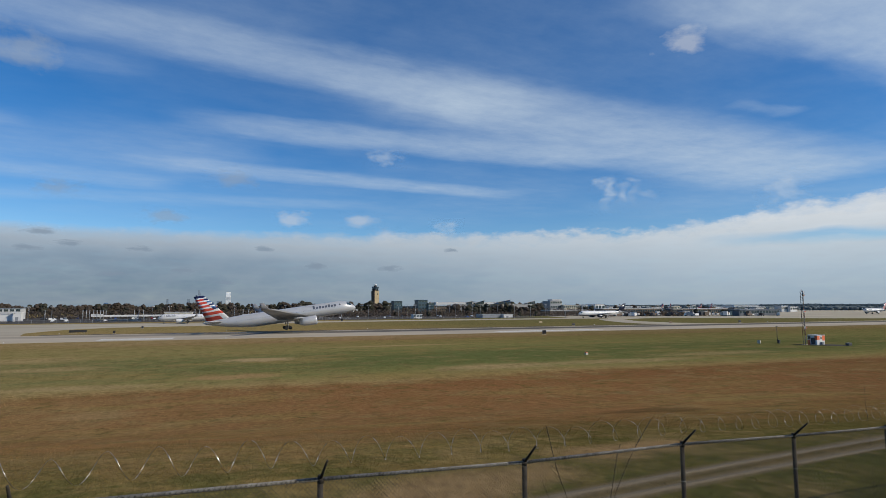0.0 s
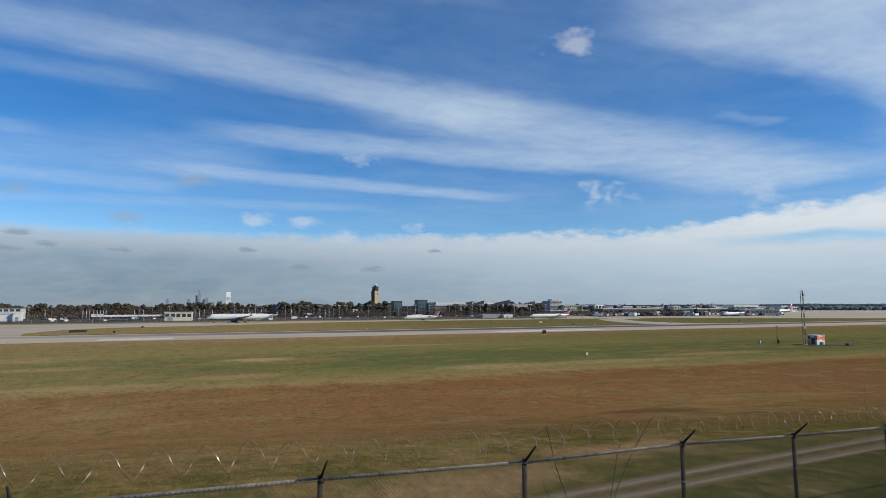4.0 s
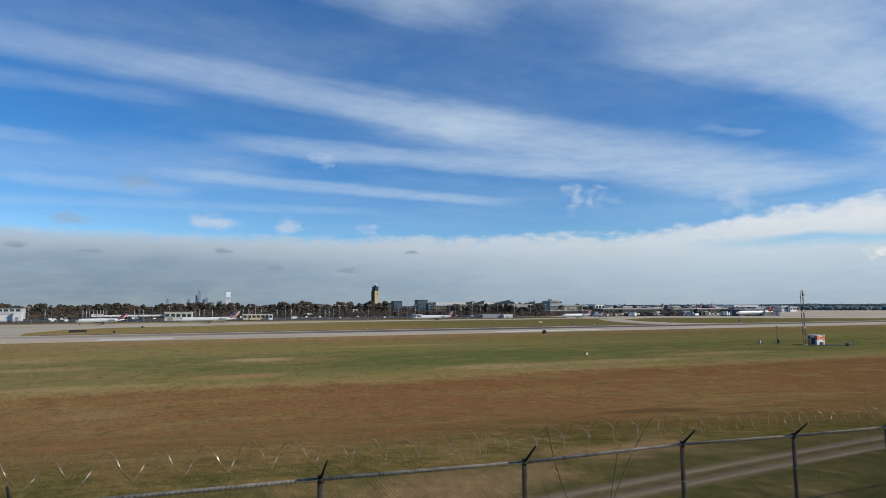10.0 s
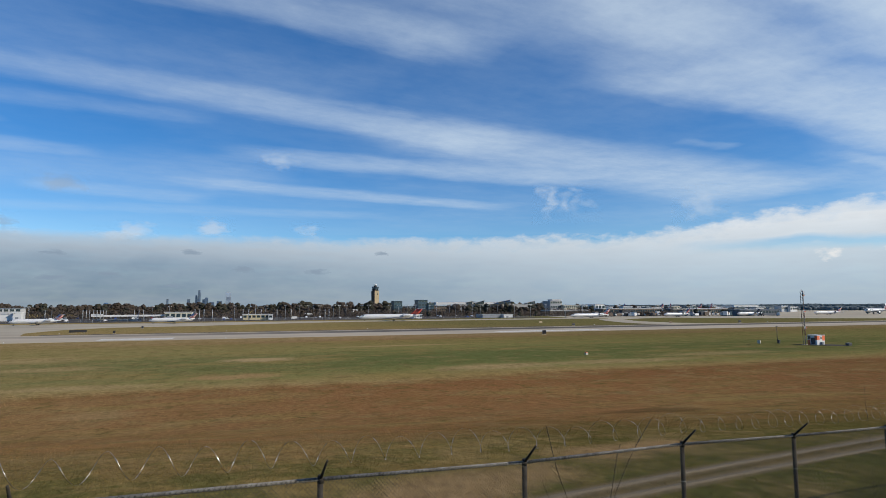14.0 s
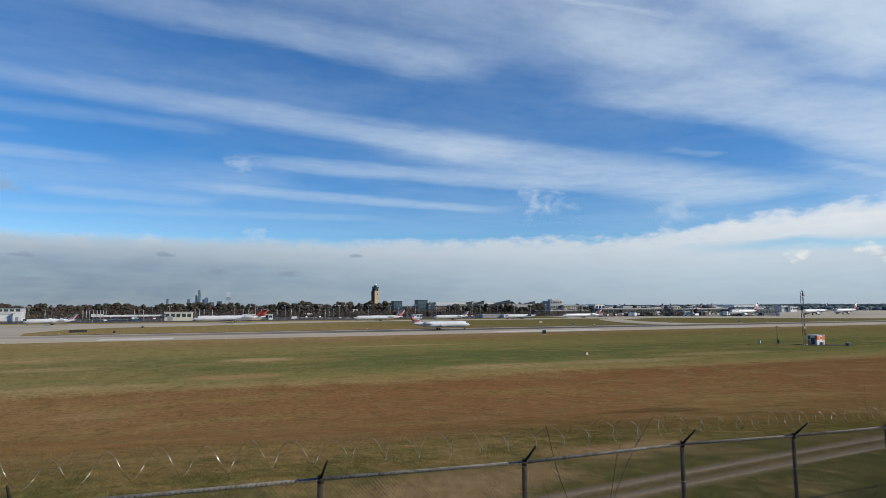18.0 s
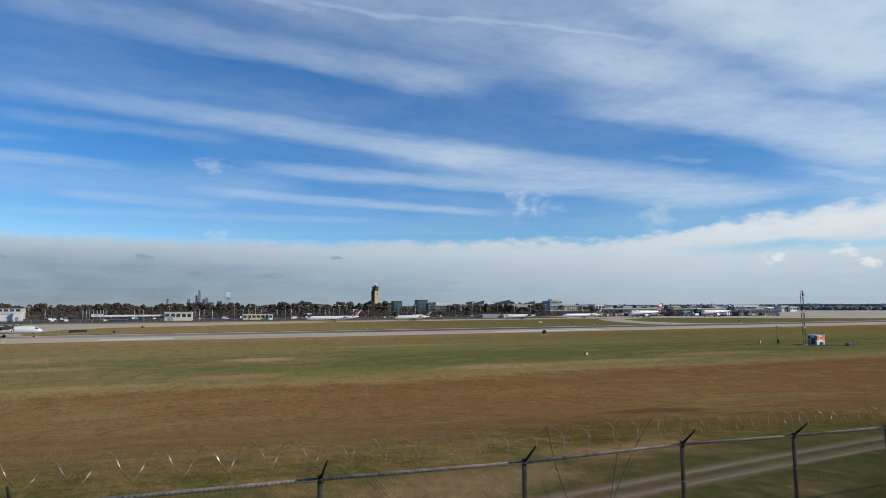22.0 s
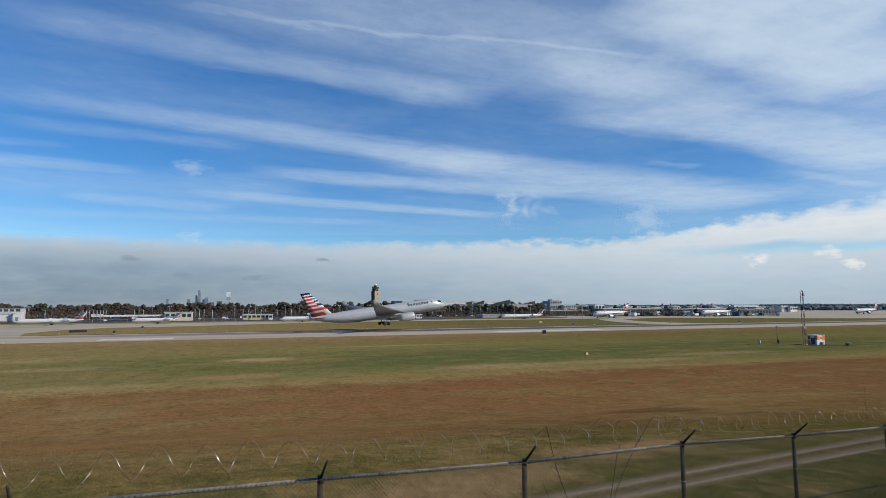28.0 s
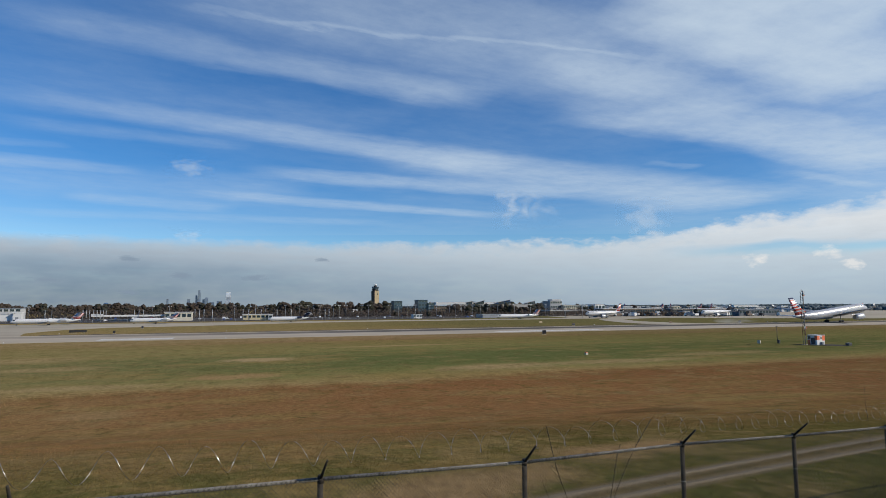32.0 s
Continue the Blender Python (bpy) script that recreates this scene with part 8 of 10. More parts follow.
    walk(queue_b, [(0, pose(1401.4, 415, 0.07, 0, 0, 180)), (12.8, pose(1001.4, 415, 0.07, 0, 0, 180)), (13.5, pose(495.23, 415, 0.07, 0, 0, 180)), (14, pose(367.86, 415, 0.07, 0, 0, 180)), (14.5, pose(332.21, 415, 0.07, 0, 0, 180)), (15.5, pose(226.18, 415, 0.07, 0, 0, 180)), (16.5, pose(171.06, 415, 0.07, 0, 0, 180)), (17, pose(158.76, 415, 0.07, 0, 0, 180)), (21, pose(158.76, 415, 0.07, 0, 0, 180)), (21.5, pose(146.25, 415, 0.07, 0, 0, 180)), (22, pose(128.78, 415, 0.07, 0, 0, 180)), (22.5, pose(119.38, 415, 0.07, 0, 0, 180)), (23, pose(108.44, 415, 0.07, 0, 0, 180)), (23.5, pose(48.13, 415, 0.07, 0, 0, 180)), (24, pose(-9.36, 415, 0.07, 0, 0, 180)), (24.5, pose(-29.5, 415, 0.07, 0, 0, 180)), (25, pose(-40.93, 415, 0.07, 0, 0, 180)), (27.5, pose(-40.6, 415, 0.07, 0, 0, 180)), (32, pose(-41.9, 415, 0.07, 0, 0, 180))])
    walk(queue_c, [(0, pose(1501.4, 415, 0.07, 0, 0, 180)), (13, pose(1001.4, 415, 0.07, 0, 0, 180)), (13.5, pose(577.96, 415, 0.07, 0, 0, 180)), (14, pose(450, 415, 0.07, 0, 0, 180)), (14.5, pose(416.87, 415, 0.07, 0, 0, 180)), (15.5, pose(305.44, 415, 0.07, 0, 0, 180)), (16.5, pose(254.21, 415, 0.07, 0, 0, 180)), (17, pose(215.77, 415, 0.07, 0, 0, 180)), (18, pose(216.75, 415, 0.07, 0, 0, 180)), (22.5, pose(216.75, 415, 0.07, 0, 0, 180)), (23, pose(211.36, 415, 0.07, 0, 0, 180)), (23.5, pose(168.77, 415, 0.07, 0, 0, 180)), (24, pose(126.21, 415, 0.07, 0, 0, 180)), (24.5, pose(83.12, 415, 0.07, 0, 0, 180)), (25, pose(53.06, 415, 0.07, 0, 0, 180)), (26, pose(50.02, 415, 0.07, 0, 0, 180)), (27.5, pose(49.27, 415, 0.07, 0, 0, 180)), (29, pose(46.25, 415, 0.07, 0, 0, 180)), (30, pose(43.24, 415, 0.07, 0, 0, 180)), (32, pose(41, 415, 0.07, 0, 0, 180))])
    walk(queue_d, [(0, pose(1601.4, 415, 0.07, 0, 0, 180)), (13.2, pose(1101.4, 415, 0.07, 0, 0, 180)), (14, pose(550.74, 415, 0.07, 0, 0, 180)), (14.5, pose(509.68, 415, 0.07, 0, 0, 180)), (15.5, pose(388.21, 415, 0.07, 0, 0, 180)), (16.5, pose(333.95, 415, 0.07, 0, 0, 180)), (17, pose(272.66, 415, 0.07, 0, 0, 180)), (18, pose(272.66, 415, 0.07, 0, 0, 180)), (23, pose(272.66, 415, 0.07, 0, 0, 180)), (23.5, pose(262.06, 415, 0.07, 0, 0, 180)), (24, pose(250.58, 415, 0.07, 0, 0, 180)), (24.5, pose(231.19, 415, 0.07, 0, 0, 180)), (25, pose(221.2, 415, 0.07, 0, 0, 180)), (27.5, pose(218.73, 415, 0.07, 0, 0, 180)), (30, pose(216.26, 415, 0.07, 0, 0, 180)), (32, pose(214.79, 415, 0.07, 0, 0, 180))])
    walk(stripe_taxi, [(0, pose(1500.6, 415, 0.07, 0, 0, 180)), (15, pose(1100.6, 415, 0.07, 0, 0, 180)), (16.6, pose(573.22, 415, 0.07, 0, 0, 180)), (17, pose(482.36, 415, 0.07, 0, 0, 180)), (17.5, pose(455.99, 415, 0.07, 0, 0, 180)), (18, pose(443.13, 415, 0.07, 0, 0, 180)), (18.5, pose(427.83, 415, 0.07, 0, 0, 180)), (19, pose(384.29, 415, 0.07, 0, 0, 180)), (19.5, pose(338.99, 415, 0.07, 0, 0, 180)), (20, pose(334.9, 415, 0.07, 0, 0, 180)), (23, pose(334.32, 415, 0.07, 0, 0, 180)), (24, pose(331.41, 415, 0.07, 0, 0, 180)), (24.5, pose(313.08, 415, 0.07, 0, 0, 180)), (25, pose(301.85, 415, 0.07, 0, 0, 180)), (27.5, pose(300.18, 415, 0.07, 0, 0, 180)), (32, pose(292.45, 415, 0.07, 0, 0, 180))])
    walk(queue_e, [(0, pose(1700.6, 415, 0.07, 0, 0, 180)), (16, pose(1300.6, 415, 0.07, 0, 0, 180)), (17, pose(613.47, 415, 0.07, 0, 0, 180)), (17.5, pose(561.5, 415, 0.07, 0, 0, 180)), (18, pose(533.27, 415, 0.07, 0, 0, 180)), (18.5, pose(500.9, 415, 0.07, 0, 0, 180)), (19, pose(432.46, 415, 0.07, 0, 0, 180)), (19.5, pose(414.77, 415, 0.07, 0, 0, 180)), (20, pose(411.54, 415, 0.07, 0, 0, 180)), (32, pose(411.54, 415, 0.07, 0, 0, 180))])
    walk(queue_f, [(0, pose(646.47, 435, 0.07, 0, 0, 180)), (2.3, pose(643, 435, 0.07, 0, 0, 180)), (2.8, pose(604.95, 435, 0.07, 0, 0, 180)), (4, pose(510.76, 435, 0.07, 0, 0, 180)), (6, pose(453.27, 435, 0.07, 0, 0, 180)), (8, pose(760.6, 435, 0.07, 0, 0, 180)), (16.4, pose(620.6, 435, 0.07, 0, 0, 180)), (17, pose(666.62, 435, 0.07, 0, 0, 180)), (17.5, pose(610.76, 435, 0.07, 0, 0, 180)), (18, pose(602.47, 435, 0.07, 0, 0, 180)), (18.5, pose(590.16, 435, 0.07, 0, 0, 180)), (19, pose(528.04, 435, 0.07, 0, 0, 180)), (19.6, pose(691.19, 620, 0.07, 0, 0, 180)), (20.2, pose(791.47, 760, 0.07, 0, 0, 180)), (22.5, pose(900.6, 760, 0.07, 0, 0, 180)), (23.8, pose(1000.6, 435, 0.07, 0, 0, 180)), (24.3, pose(691.76, 435, 0.07, 0, 0, 180)), (24.5, pose(646.47, 435, 0.07, 0, 0, 180)), (25, pose(645.6, 435, 0.07, 0, 0, 180)), (27.5, pose(634.41, 435, 0.07, 0, 0, 180)), (29, pose(630.14, 435, 0.07, 0, 0, 180)), (30, pose(623.35, 435, 0.07, 0, 0, 180)), (32, pose(611.6, 435, 0.07, 0, 0, 180))])
    drift = ((0, 0.0), (2.5, 6.5), (3, 37.4), (3.5, 72.9), (5.5, 139.9), (6, 143.4), (6.5, 176.9), (7, 196.1), (8, 209.1), (9, 217.8), (10, 231.2), (10.5, 260.7), (11, 286.4), (12.5, 309), (13, 331.6), (13.5, 361.7), (14, 402.8), (14.5, 407.8), (16.5, 470.5), (17, 510), (18.5, 528.7), (19, 548.3), (19.5, 583.8), (20, 596.9), (21, 610.9), (22, 641.9), (23, 650), (24, 700.3), (24.5, 722.3), (25.5, 724), (32, 730))
    walk(cirrus_sheet, [(t, pose(0.3426 * d, 0.9395 * d, 610.35, 0, 0, -20.03)) for t, d in drift])
    walk(high_cirrus, [(t, pose(1.0278 * d, 2.8185 * d, 1810.35, 0, 0, -20.03)) for t, d in drift])
    walk(bank, [(0, pose(0, 0, 10.35, 0, 0, -20.03)), (3, pose(0, 0, 7.58, 0, 0, -19.9)), (5.5, pose(0, 0, -3.49, 0, 0, -19.36)), (6.5, pose(0, 0, -6.23, 0, 0, -19.22)), (8, pose(0, 0, -10.3, 0, 0, -19.03)), (10, pose(0, 0, -11.99, 0, 0, -18.94)), (11, pose(0, 0, -17.49, 0, 0, -18.68)), (13, pose(0, 0, -21.92, 0, 0, -18.46)), (14, pose(0, 0, -28.37, 0, 0, -18.15)), (16.5, pose(0, 0, -35.86, 0, 0, -17.79)), (18.5, pose(0, 0, -40.42, 0, 0, -17.56)), (19.5, pose(0, 0, -45.82, 0, 0, -17.3)), (21, pose(0, 0, -48.31, 0, 0, -17.18)), (23, pose(0, 0, -52.83, 0, 0, -16.96)), (24.5, pose(0, 0, -58.95, 0, 0, -16.66)), (32, pose(0, 0, -59.65, 0, 0, -16.63)), (32, pose(0, 0, -59.65, 0, 0, -16.63))])
    walk(puff_aa, [(0, pose(1851.58, 1985.88, 1174.67, 0, 0, -43)), (2.4, pose(1823.29, 1996.19, 1168.6, 0, 0, -42.41)), (2.8, pose(1676.02, 2049.89, 1168.3, 0, 0, -39.27)), (3, pose(1573.18, 2087.39, 1168.3, 0, 0, -37)), (3.5, pose(1453.95, 2130.86, 1167.61, 0, 0, -34.31)), (5.5, pose(1301.94, 2186.29, 1163.2, 0, 0, -30.77)), (6, pose(1266.86, 2199.08, 1162.08, 0, 0, -29.95)), (6.5, pose(1056.55, 2275.76, 1161.84, 0, 0, -24.9)), (7, pose(928.02, 2322.63, 1161.2, 0, 0, -21.78)), (7.8, pose(811.18, 2365.23, 1159.71, 0, 0, -18.93)), (8.6, pose(-135.23, 2710.31, 1162.4, 0, 0, 2.86)), (9.2, pose(-1070.18, 3051.21, 1165.54, 0, 0, 19.33)), (12.5, pose(-1654.27, 3264.18, 1163.47, 0, 0, 26.88)), (17, pose(-2004.45, 3391.86, 1159.94, 0, 0, 30.58)), (25, pose(-2237.21, 3476.73, 1151.71, 0, 0, 32.76)), (32, pose(-2259.66, 3484.92, 1143.61, 0, 0, 32.96))])
    walk(puff_ab, [(0, pose(1588.85, 2081.67, 489.66, 0, 0, -37.35)), (2.5, pose(1585.42, 2082.92, 482.16, 0, 0, -37.28)), (3.5, pose(1547.07, 2096.91, 479.34, 0, 0, -36.42)), (5.5, pose(1502.26, 2113.25, 473.56, 0, 0, -35.41)), (7, pose(1468.66, 2125.5, 469.22, 0, 0, -34.64)), (10, pose(1455.67, 2130.23, 460.38, 0, 0, -34.35)), (11, pose(1422.14, 2142.46, 457.65, 0, 0, -33.58)), (13, pose(1401.29, 2150.06, 451.95, 0, 0, -33.09)), (14, pose(1353.45, 2167.51, 449.29, 0, 0, -31.98)), (16.5, pose(1316.66, 2180.92, 442.23, 0, 0, -31.12)), (17, pose(1294.35, 2189.06, 440.89, 0, 0, -30.59)), (19, pose(1276.72, 2195.48, 435.19, 0, 0, -30.18)), (20, pose(1252.79, 2204.21, 432.41, 0, 0, -29.61)), (22, pose(1230.43, 2212.36, 428.6, 0, 0, -29.08)), (24, pose(1208.09, 2220.51, 424.79, 0, 0, -28.55)), (25, pose(1196.92, 2224.58, 422.89, 0, 0, -28.28)), (32, pose(1193.74, 2225.74, 422.91, 0, 0, -28.21))])
    walk(puff_ac, [(0, pose(2229.95, 1847.92, 503.74, 0, 0, -50.35)), (2.5, pose(2224.85, 1849.78, 494.19, 0, 0, -50.26)), (3.5, pose(2169.96, 1869.79, 490.64, 0, 0, -49.25)), (5.5, pose(2105.78, 1893.19, 483.3, 0, 0, -48.04)), (7, pose(2057.67, 1910.74, 477.8, 0, 0, -47.12)), (10, pose(2038.73, 1917.64, 463.33, 0, 0, -46.75)), (11, pose(1990.61, 1935.18, 456.65, 0, 0, -45.81)), (13, pose(1960.4, 1946.2, 442.98, 0, 0, -45.21)), (14, pose(1891.87, 1971.19, 436.41, 0, 0, -43.82)), (16.5, pose(1838.86, 1990.52, 419.42, 0, 0, -42.73)), (17, pose(1806.91, 2002.16, 416.13, 0, 0, -42.07)), (19, pose(1781.38, 2011.47, 402.48, 0, 0, -41.53)), (20, pose(1747.06, 2023.99, 395.76, 0, 0, -40.8)), (22, pose(1715.02, 2035.67, 389.08, 0, 0, -40.11)), (24, pose(1683, 2047.34, 382.41, 0, 0, -39.42)), (25, pose(1667, 2053.18, 379.07, 0, 0, -39.07)), (32, pose(1662.46, 2054.83, 379.09, 0, 0, -38.97))])
    walk(puff_ad, [(0, pose(481.2, 4880.4, 719.4, 0, 0, -5.63)), (2.4, pose(473.5, 4883.2, 715.7, 0, 0, -5.54)), (3, pose(322.2, 4938.4, 715.5, 0, 0, -3.73)), (3.5, pose(233.0, 4971.0, 715.2, 0, 0, -2.68)), (5.5, pose(178.7, 4990.7, 712.4, 0, 0, -2.05)), (6, pose(143.8, 5003.5, 711.8, 0, 0, -1.65)), (7, pose(-77.4, 5084.1, 711.3, 0, 0, 0.87)), (8, pose(-104.5, 5094.0, 709.9, 0, 0, 1.18)), (9, pose(-139.4, 5106.7, 708.5, 0, 0, 1.56)), (10, pose(-189.7, 5125.1, 706.5, 0, 0, 2.12)), (11, pose(-395.3, 5200.0, 700.3, 0, 0, 4.35)), (12.5, pose(-430.1, 5212.7, 675.0, 0, 0, 4.72)), (13, pose(-492.2, 5235.4, 664.0, 0, 0, 5.37)), (14, pose(-709.3, 5314.5, 638.0, 0, 0, 7.6)), (14.5, pose(-763.5, 5334.3, 624.1, 0, 0, 8.15)), (16.5, pose(-937.6, 5397.8, 571.3, 0, 0, 9.85)), (17, pose(-1053.9, 5440.2, 560.7, 0, 0, 10.96)), (19, pose(-1200.8, 5493.7, 534.2, 0, 0, 12.33)), (20, pose(-1363.4, 5553.0, 530.3, 0, 0, 13.79)), (21, pose(-1421.4, 5574.2, 526.9, 0, 0, 14.31)), (22, pose(-1479.4, 5595.3, 523.5, 0, 0, 14.81)), (23, pose(-1552.8, 5622.1, 520.2, 0, 0, 15.44)), (24.5, pose(-1688.2, 5671.4, 515.3, 0, 0, 16.58)), (25.5, pose(-1707.4, 5678.5, 513.2, 0, 0, 16.74)), (32, pose(-1726.5, 5685.4, 509.0, 0, 0, 16.89))])
    walk(puff_ae, [(0, pose(1007.4, 4688.6, 707.6, 0, 0, -12.13)), (2.4, pose(995.4, 4693.0, 703.9, 0, 0, -11.97)), (3, pose(760.0, 4778.8, 704.1, 0, 0, -9.04)), (3.5, pose(621.2, 4829.4, 704.0, 0, 0, -7.33)), (5.5, pose(536.7, 4860.2, 701.4, 0, 0, -6.3)), (6, pose(482.4, 4880.0, 700.8, 0, 0, -5.65)), (7, pose(138.5, 5005.4, 701.0, 0, 0, -1.58)), (8, pose(96.3, 5020.8, 699.7, 0, 0, -1.1)), (9, pose(42.0, 5040.6, 698.4, 0, 0, -0.48)), (10, pose(-36.4, 5069.2, 690.3, 0, 0, 0.41)), (11, pose(-356.2, 5185.8, 673.4, 0, 0, 3.93)), (12.5, pose(-410.4, 5205.5, 634.5, 0, 0, 4.51)), (13, pose(-506.9, 5240.7, 620.5, 0, 0, 5.52)), (14, pose(-844.6, 5363.9, 591.4, 0, 0, 8.95)), (14.5, pose(-929.0, 5394.6, 577.5, 0, 0, 9.77)), (16.5, pose(-1200.1, 5493.5, 538.1, 0, 0, 12.32)), (17, pose(-1380.9, 5559.4, 535.0, 0, 0, 13.95)), (19, pose(-1609.6, 5642.8, 526.9, 0, 0, 15.92)), (20, pose(-1862.7, 5735.1, 523.5, 0, 0, 17.99)), (21, pose(-1953.0, 5768.0, 520.3, 0, 0, 18.71)), (22, pose(-2043.2, 5800.9, 517.0, 0, 0, 19.4)), (23, pose(-2157.5, 5842.6, 513.9, 0, 0, 20.27)), (24.5, pose(-2368.2, 5919.4, 509.3, 0, 0, 21.81)), (25.5, pose(-2398.2, 5930.3, 507.3, 0, 0, 22.02)), (32, pose(-2428.0, 5941.2, 503.2, 0, 0, 22.23))])
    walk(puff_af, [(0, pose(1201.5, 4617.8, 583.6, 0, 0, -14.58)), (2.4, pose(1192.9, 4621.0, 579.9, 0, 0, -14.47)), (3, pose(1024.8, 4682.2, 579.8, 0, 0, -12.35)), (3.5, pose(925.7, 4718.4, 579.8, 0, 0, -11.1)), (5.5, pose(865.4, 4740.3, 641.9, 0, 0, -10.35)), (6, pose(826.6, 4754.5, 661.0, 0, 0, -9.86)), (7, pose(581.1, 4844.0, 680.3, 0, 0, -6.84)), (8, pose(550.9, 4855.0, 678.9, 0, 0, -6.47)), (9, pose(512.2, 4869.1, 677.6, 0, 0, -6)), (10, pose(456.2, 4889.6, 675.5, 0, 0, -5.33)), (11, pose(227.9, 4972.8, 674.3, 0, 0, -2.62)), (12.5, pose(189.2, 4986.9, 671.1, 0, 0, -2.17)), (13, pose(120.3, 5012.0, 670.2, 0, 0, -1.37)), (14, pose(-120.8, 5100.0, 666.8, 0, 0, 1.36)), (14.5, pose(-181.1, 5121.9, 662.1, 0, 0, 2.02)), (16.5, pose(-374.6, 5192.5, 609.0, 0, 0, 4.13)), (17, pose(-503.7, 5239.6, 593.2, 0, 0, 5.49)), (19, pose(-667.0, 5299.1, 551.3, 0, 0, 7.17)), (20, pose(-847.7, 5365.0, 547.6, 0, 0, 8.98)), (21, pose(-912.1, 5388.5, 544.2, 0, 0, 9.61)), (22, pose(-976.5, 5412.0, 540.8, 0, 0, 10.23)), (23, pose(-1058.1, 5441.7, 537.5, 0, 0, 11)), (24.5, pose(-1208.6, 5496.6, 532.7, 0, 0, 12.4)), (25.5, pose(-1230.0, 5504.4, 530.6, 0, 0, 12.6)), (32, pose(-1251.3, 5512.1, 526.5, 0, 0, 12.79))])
    walk(puff_ag, [(0, pose(1653.8, 4452.9, 648.9, 0, 0, -20.37)), (2.4, pose(1646.8, 4455.4, 645.2, 0, 0, -20.29)), (3, pose(1512.5, 4504.4, 645.0, 0, 0, -18.56)), (3.5, pose(1433.3, 4533.3, 644.6, 0, 0, -17.55)), (5.5, pose(1385.1, 4550.9, 641.7, 0, 0, -16.93)), (6, pose(1354.1, 4562.2, 641.1, 0, 0, -16.53)), (7, pose(1157.7, 4633.8, 640.5, 0, 0, -14.03)), (8, pose(1133.7, 4642.6, 639.1, 0, 0, -13.72)), (9, pose(1102.7, 4653.8, 637.7, 0, 0, -13.33)), (10, pose(1057.9, 4670.2, 635.6, 0, 0, -12.76)), (11, pose(875.4, 4736.7, 634.2, 0, 0, -10.47)), (12.5, pose(844.5, 4748.0, 630.9, 0, 0, -10.08)), (13, pose(789.4, 4768.1, 630.0, 0, 0, -9.4)), (14, pose(596.6, 4838.4, 626.3, 0, 0, -7.03)), (14.5, pose(548.4, 4855.9, 624.3, 0, 0, -6.44)), (16.5, pose(393.7, 4912.4, 615.8, 0, 0, -4.58)), (17, pose(290.4, 4950.0, 614.0, 0, 0, -3.36)), (19, pose(159.8, 4997.6, 605.4, 0, 0, -1.83)), (20, pose(15.4, 5050.3, 601.5, 0, 0, -0.17)), (21, pose(-36.1, 5069.1, 598.0, 0, 0, 0.41)), (22, pose(-87.6, 5087.9, 594.6, 0, 0, 0.99)), (23, pose(-152.9, 5111.6, 591.2, 0, 0, 1.71)), (24.5, pose(-273.2, 5155.5, 586.3, 0, 0, 3.03)), (25.5, pose(-290.3, 5161.7, 584.2, 0, 0, 3.22)), (32, pose(-307.3, 5168.0, 580.0, 0, 0, 3.4))])
    walk(puff_ah, [(0, pose(2845.2, 1623.59, 244.74, 0, 0, -60.29)), (2.5, pose(2839.17, 1625.78, 242.76, 0, 0, -60.2)), (3.5, pose(2768.71, 1651.48, 242.29, 0, 0, -59.18)), (5.5, pose(2686.45, 1681.47, 241.08, 0, 0, -57.96)), (7, pose(2624.77, 1703.96, 240.18, 0, 0, -57.01)), (10, pose(2601.1, 1712.59, 237.48, 0, 0, -56.64)), (11, pose(2539.43, 1735.08, 236.57, 0, 0, -55.66)), (13, pose(2501.14, 1749.04, 234.34, 0, 0, -55.04)), (14, pose(2413, 1781.17, 232.36, 0, 0, -53.57)), (16.5, pose(2345.19, 1805.9, 226.66, 0, 0, -52.4)), (17, pose(2304.07, 1820.89, 225.65, 0, 0, -51.68)), (19, pose(2271.54, 1832.75, 220.99, 0, 0, -51.1)), (20, pose(2227.43, 1848.83, 218.8, 0, 0, -50.31)), (22, pose(2186.19, 1863.87, 215.14, 0, 0, -49.55)), (24, pose(2144.95, 1878.91, 211.49, 0, 0, -48.78)), (25, pose(2124.34, 1886.42, 209.66, 0, 0, -48.39)), (32, pose(2118.35, 1888.61, 207.28, 0, 0, -48.28))])
    walk(puff_ai, [(0, pose(3129.35, 1519.98, 275.82, 0, 0, -64.09)), (2.5, pose(3123.29, 1522.19, 273.83, 0, 0, -64.02)), (3.5, pose(3052.74, 1547.91, 273.37, 0, 0, -63.11)), (5.5, pose(2970.37, 1577.94, 272.16, 0, 0, -62.02)), (7, pose(2908.6, 1600.47, 271.25, 0, 0, -61.18)), (10, pose(2884.88, 1609.12, 268.54, 0, 0, -60.85)), (11, pose(2823.12, 1631.63, 267.63, 0, 0, -59.97)), (13, pose(2784.76, 1645.62, 265.4, 0, 0, -59.42)), (14, pose(2696.5, 1677.8, 263.41, 0, 0, -58.11)), (16.5, pose(2628.54, 1702.58, 257.7, 0, 0, -57.07)), (17, pose(2587.37, 1717.6, 256.69, 0, 0, -56.42)), (19, pose(2554.75, 1729.49, 252.01, 0, 0, -55.9)), (20, pose(2510.56, 1745.6, 249.81, 0, 0, -55.19)), (22, pose(2469.23, 1760.67, 246.15, 0, 0, -54.51)), (24, pose(2427.9, 1775.74, 242.49, 0, 0, -53.82)), (25, pose(2407.25, 1783.27, 240.66, 0, 0, -53.47)), (32, pose(2401.23, 1785.47, 238.27, 0, 0, -53.37))])
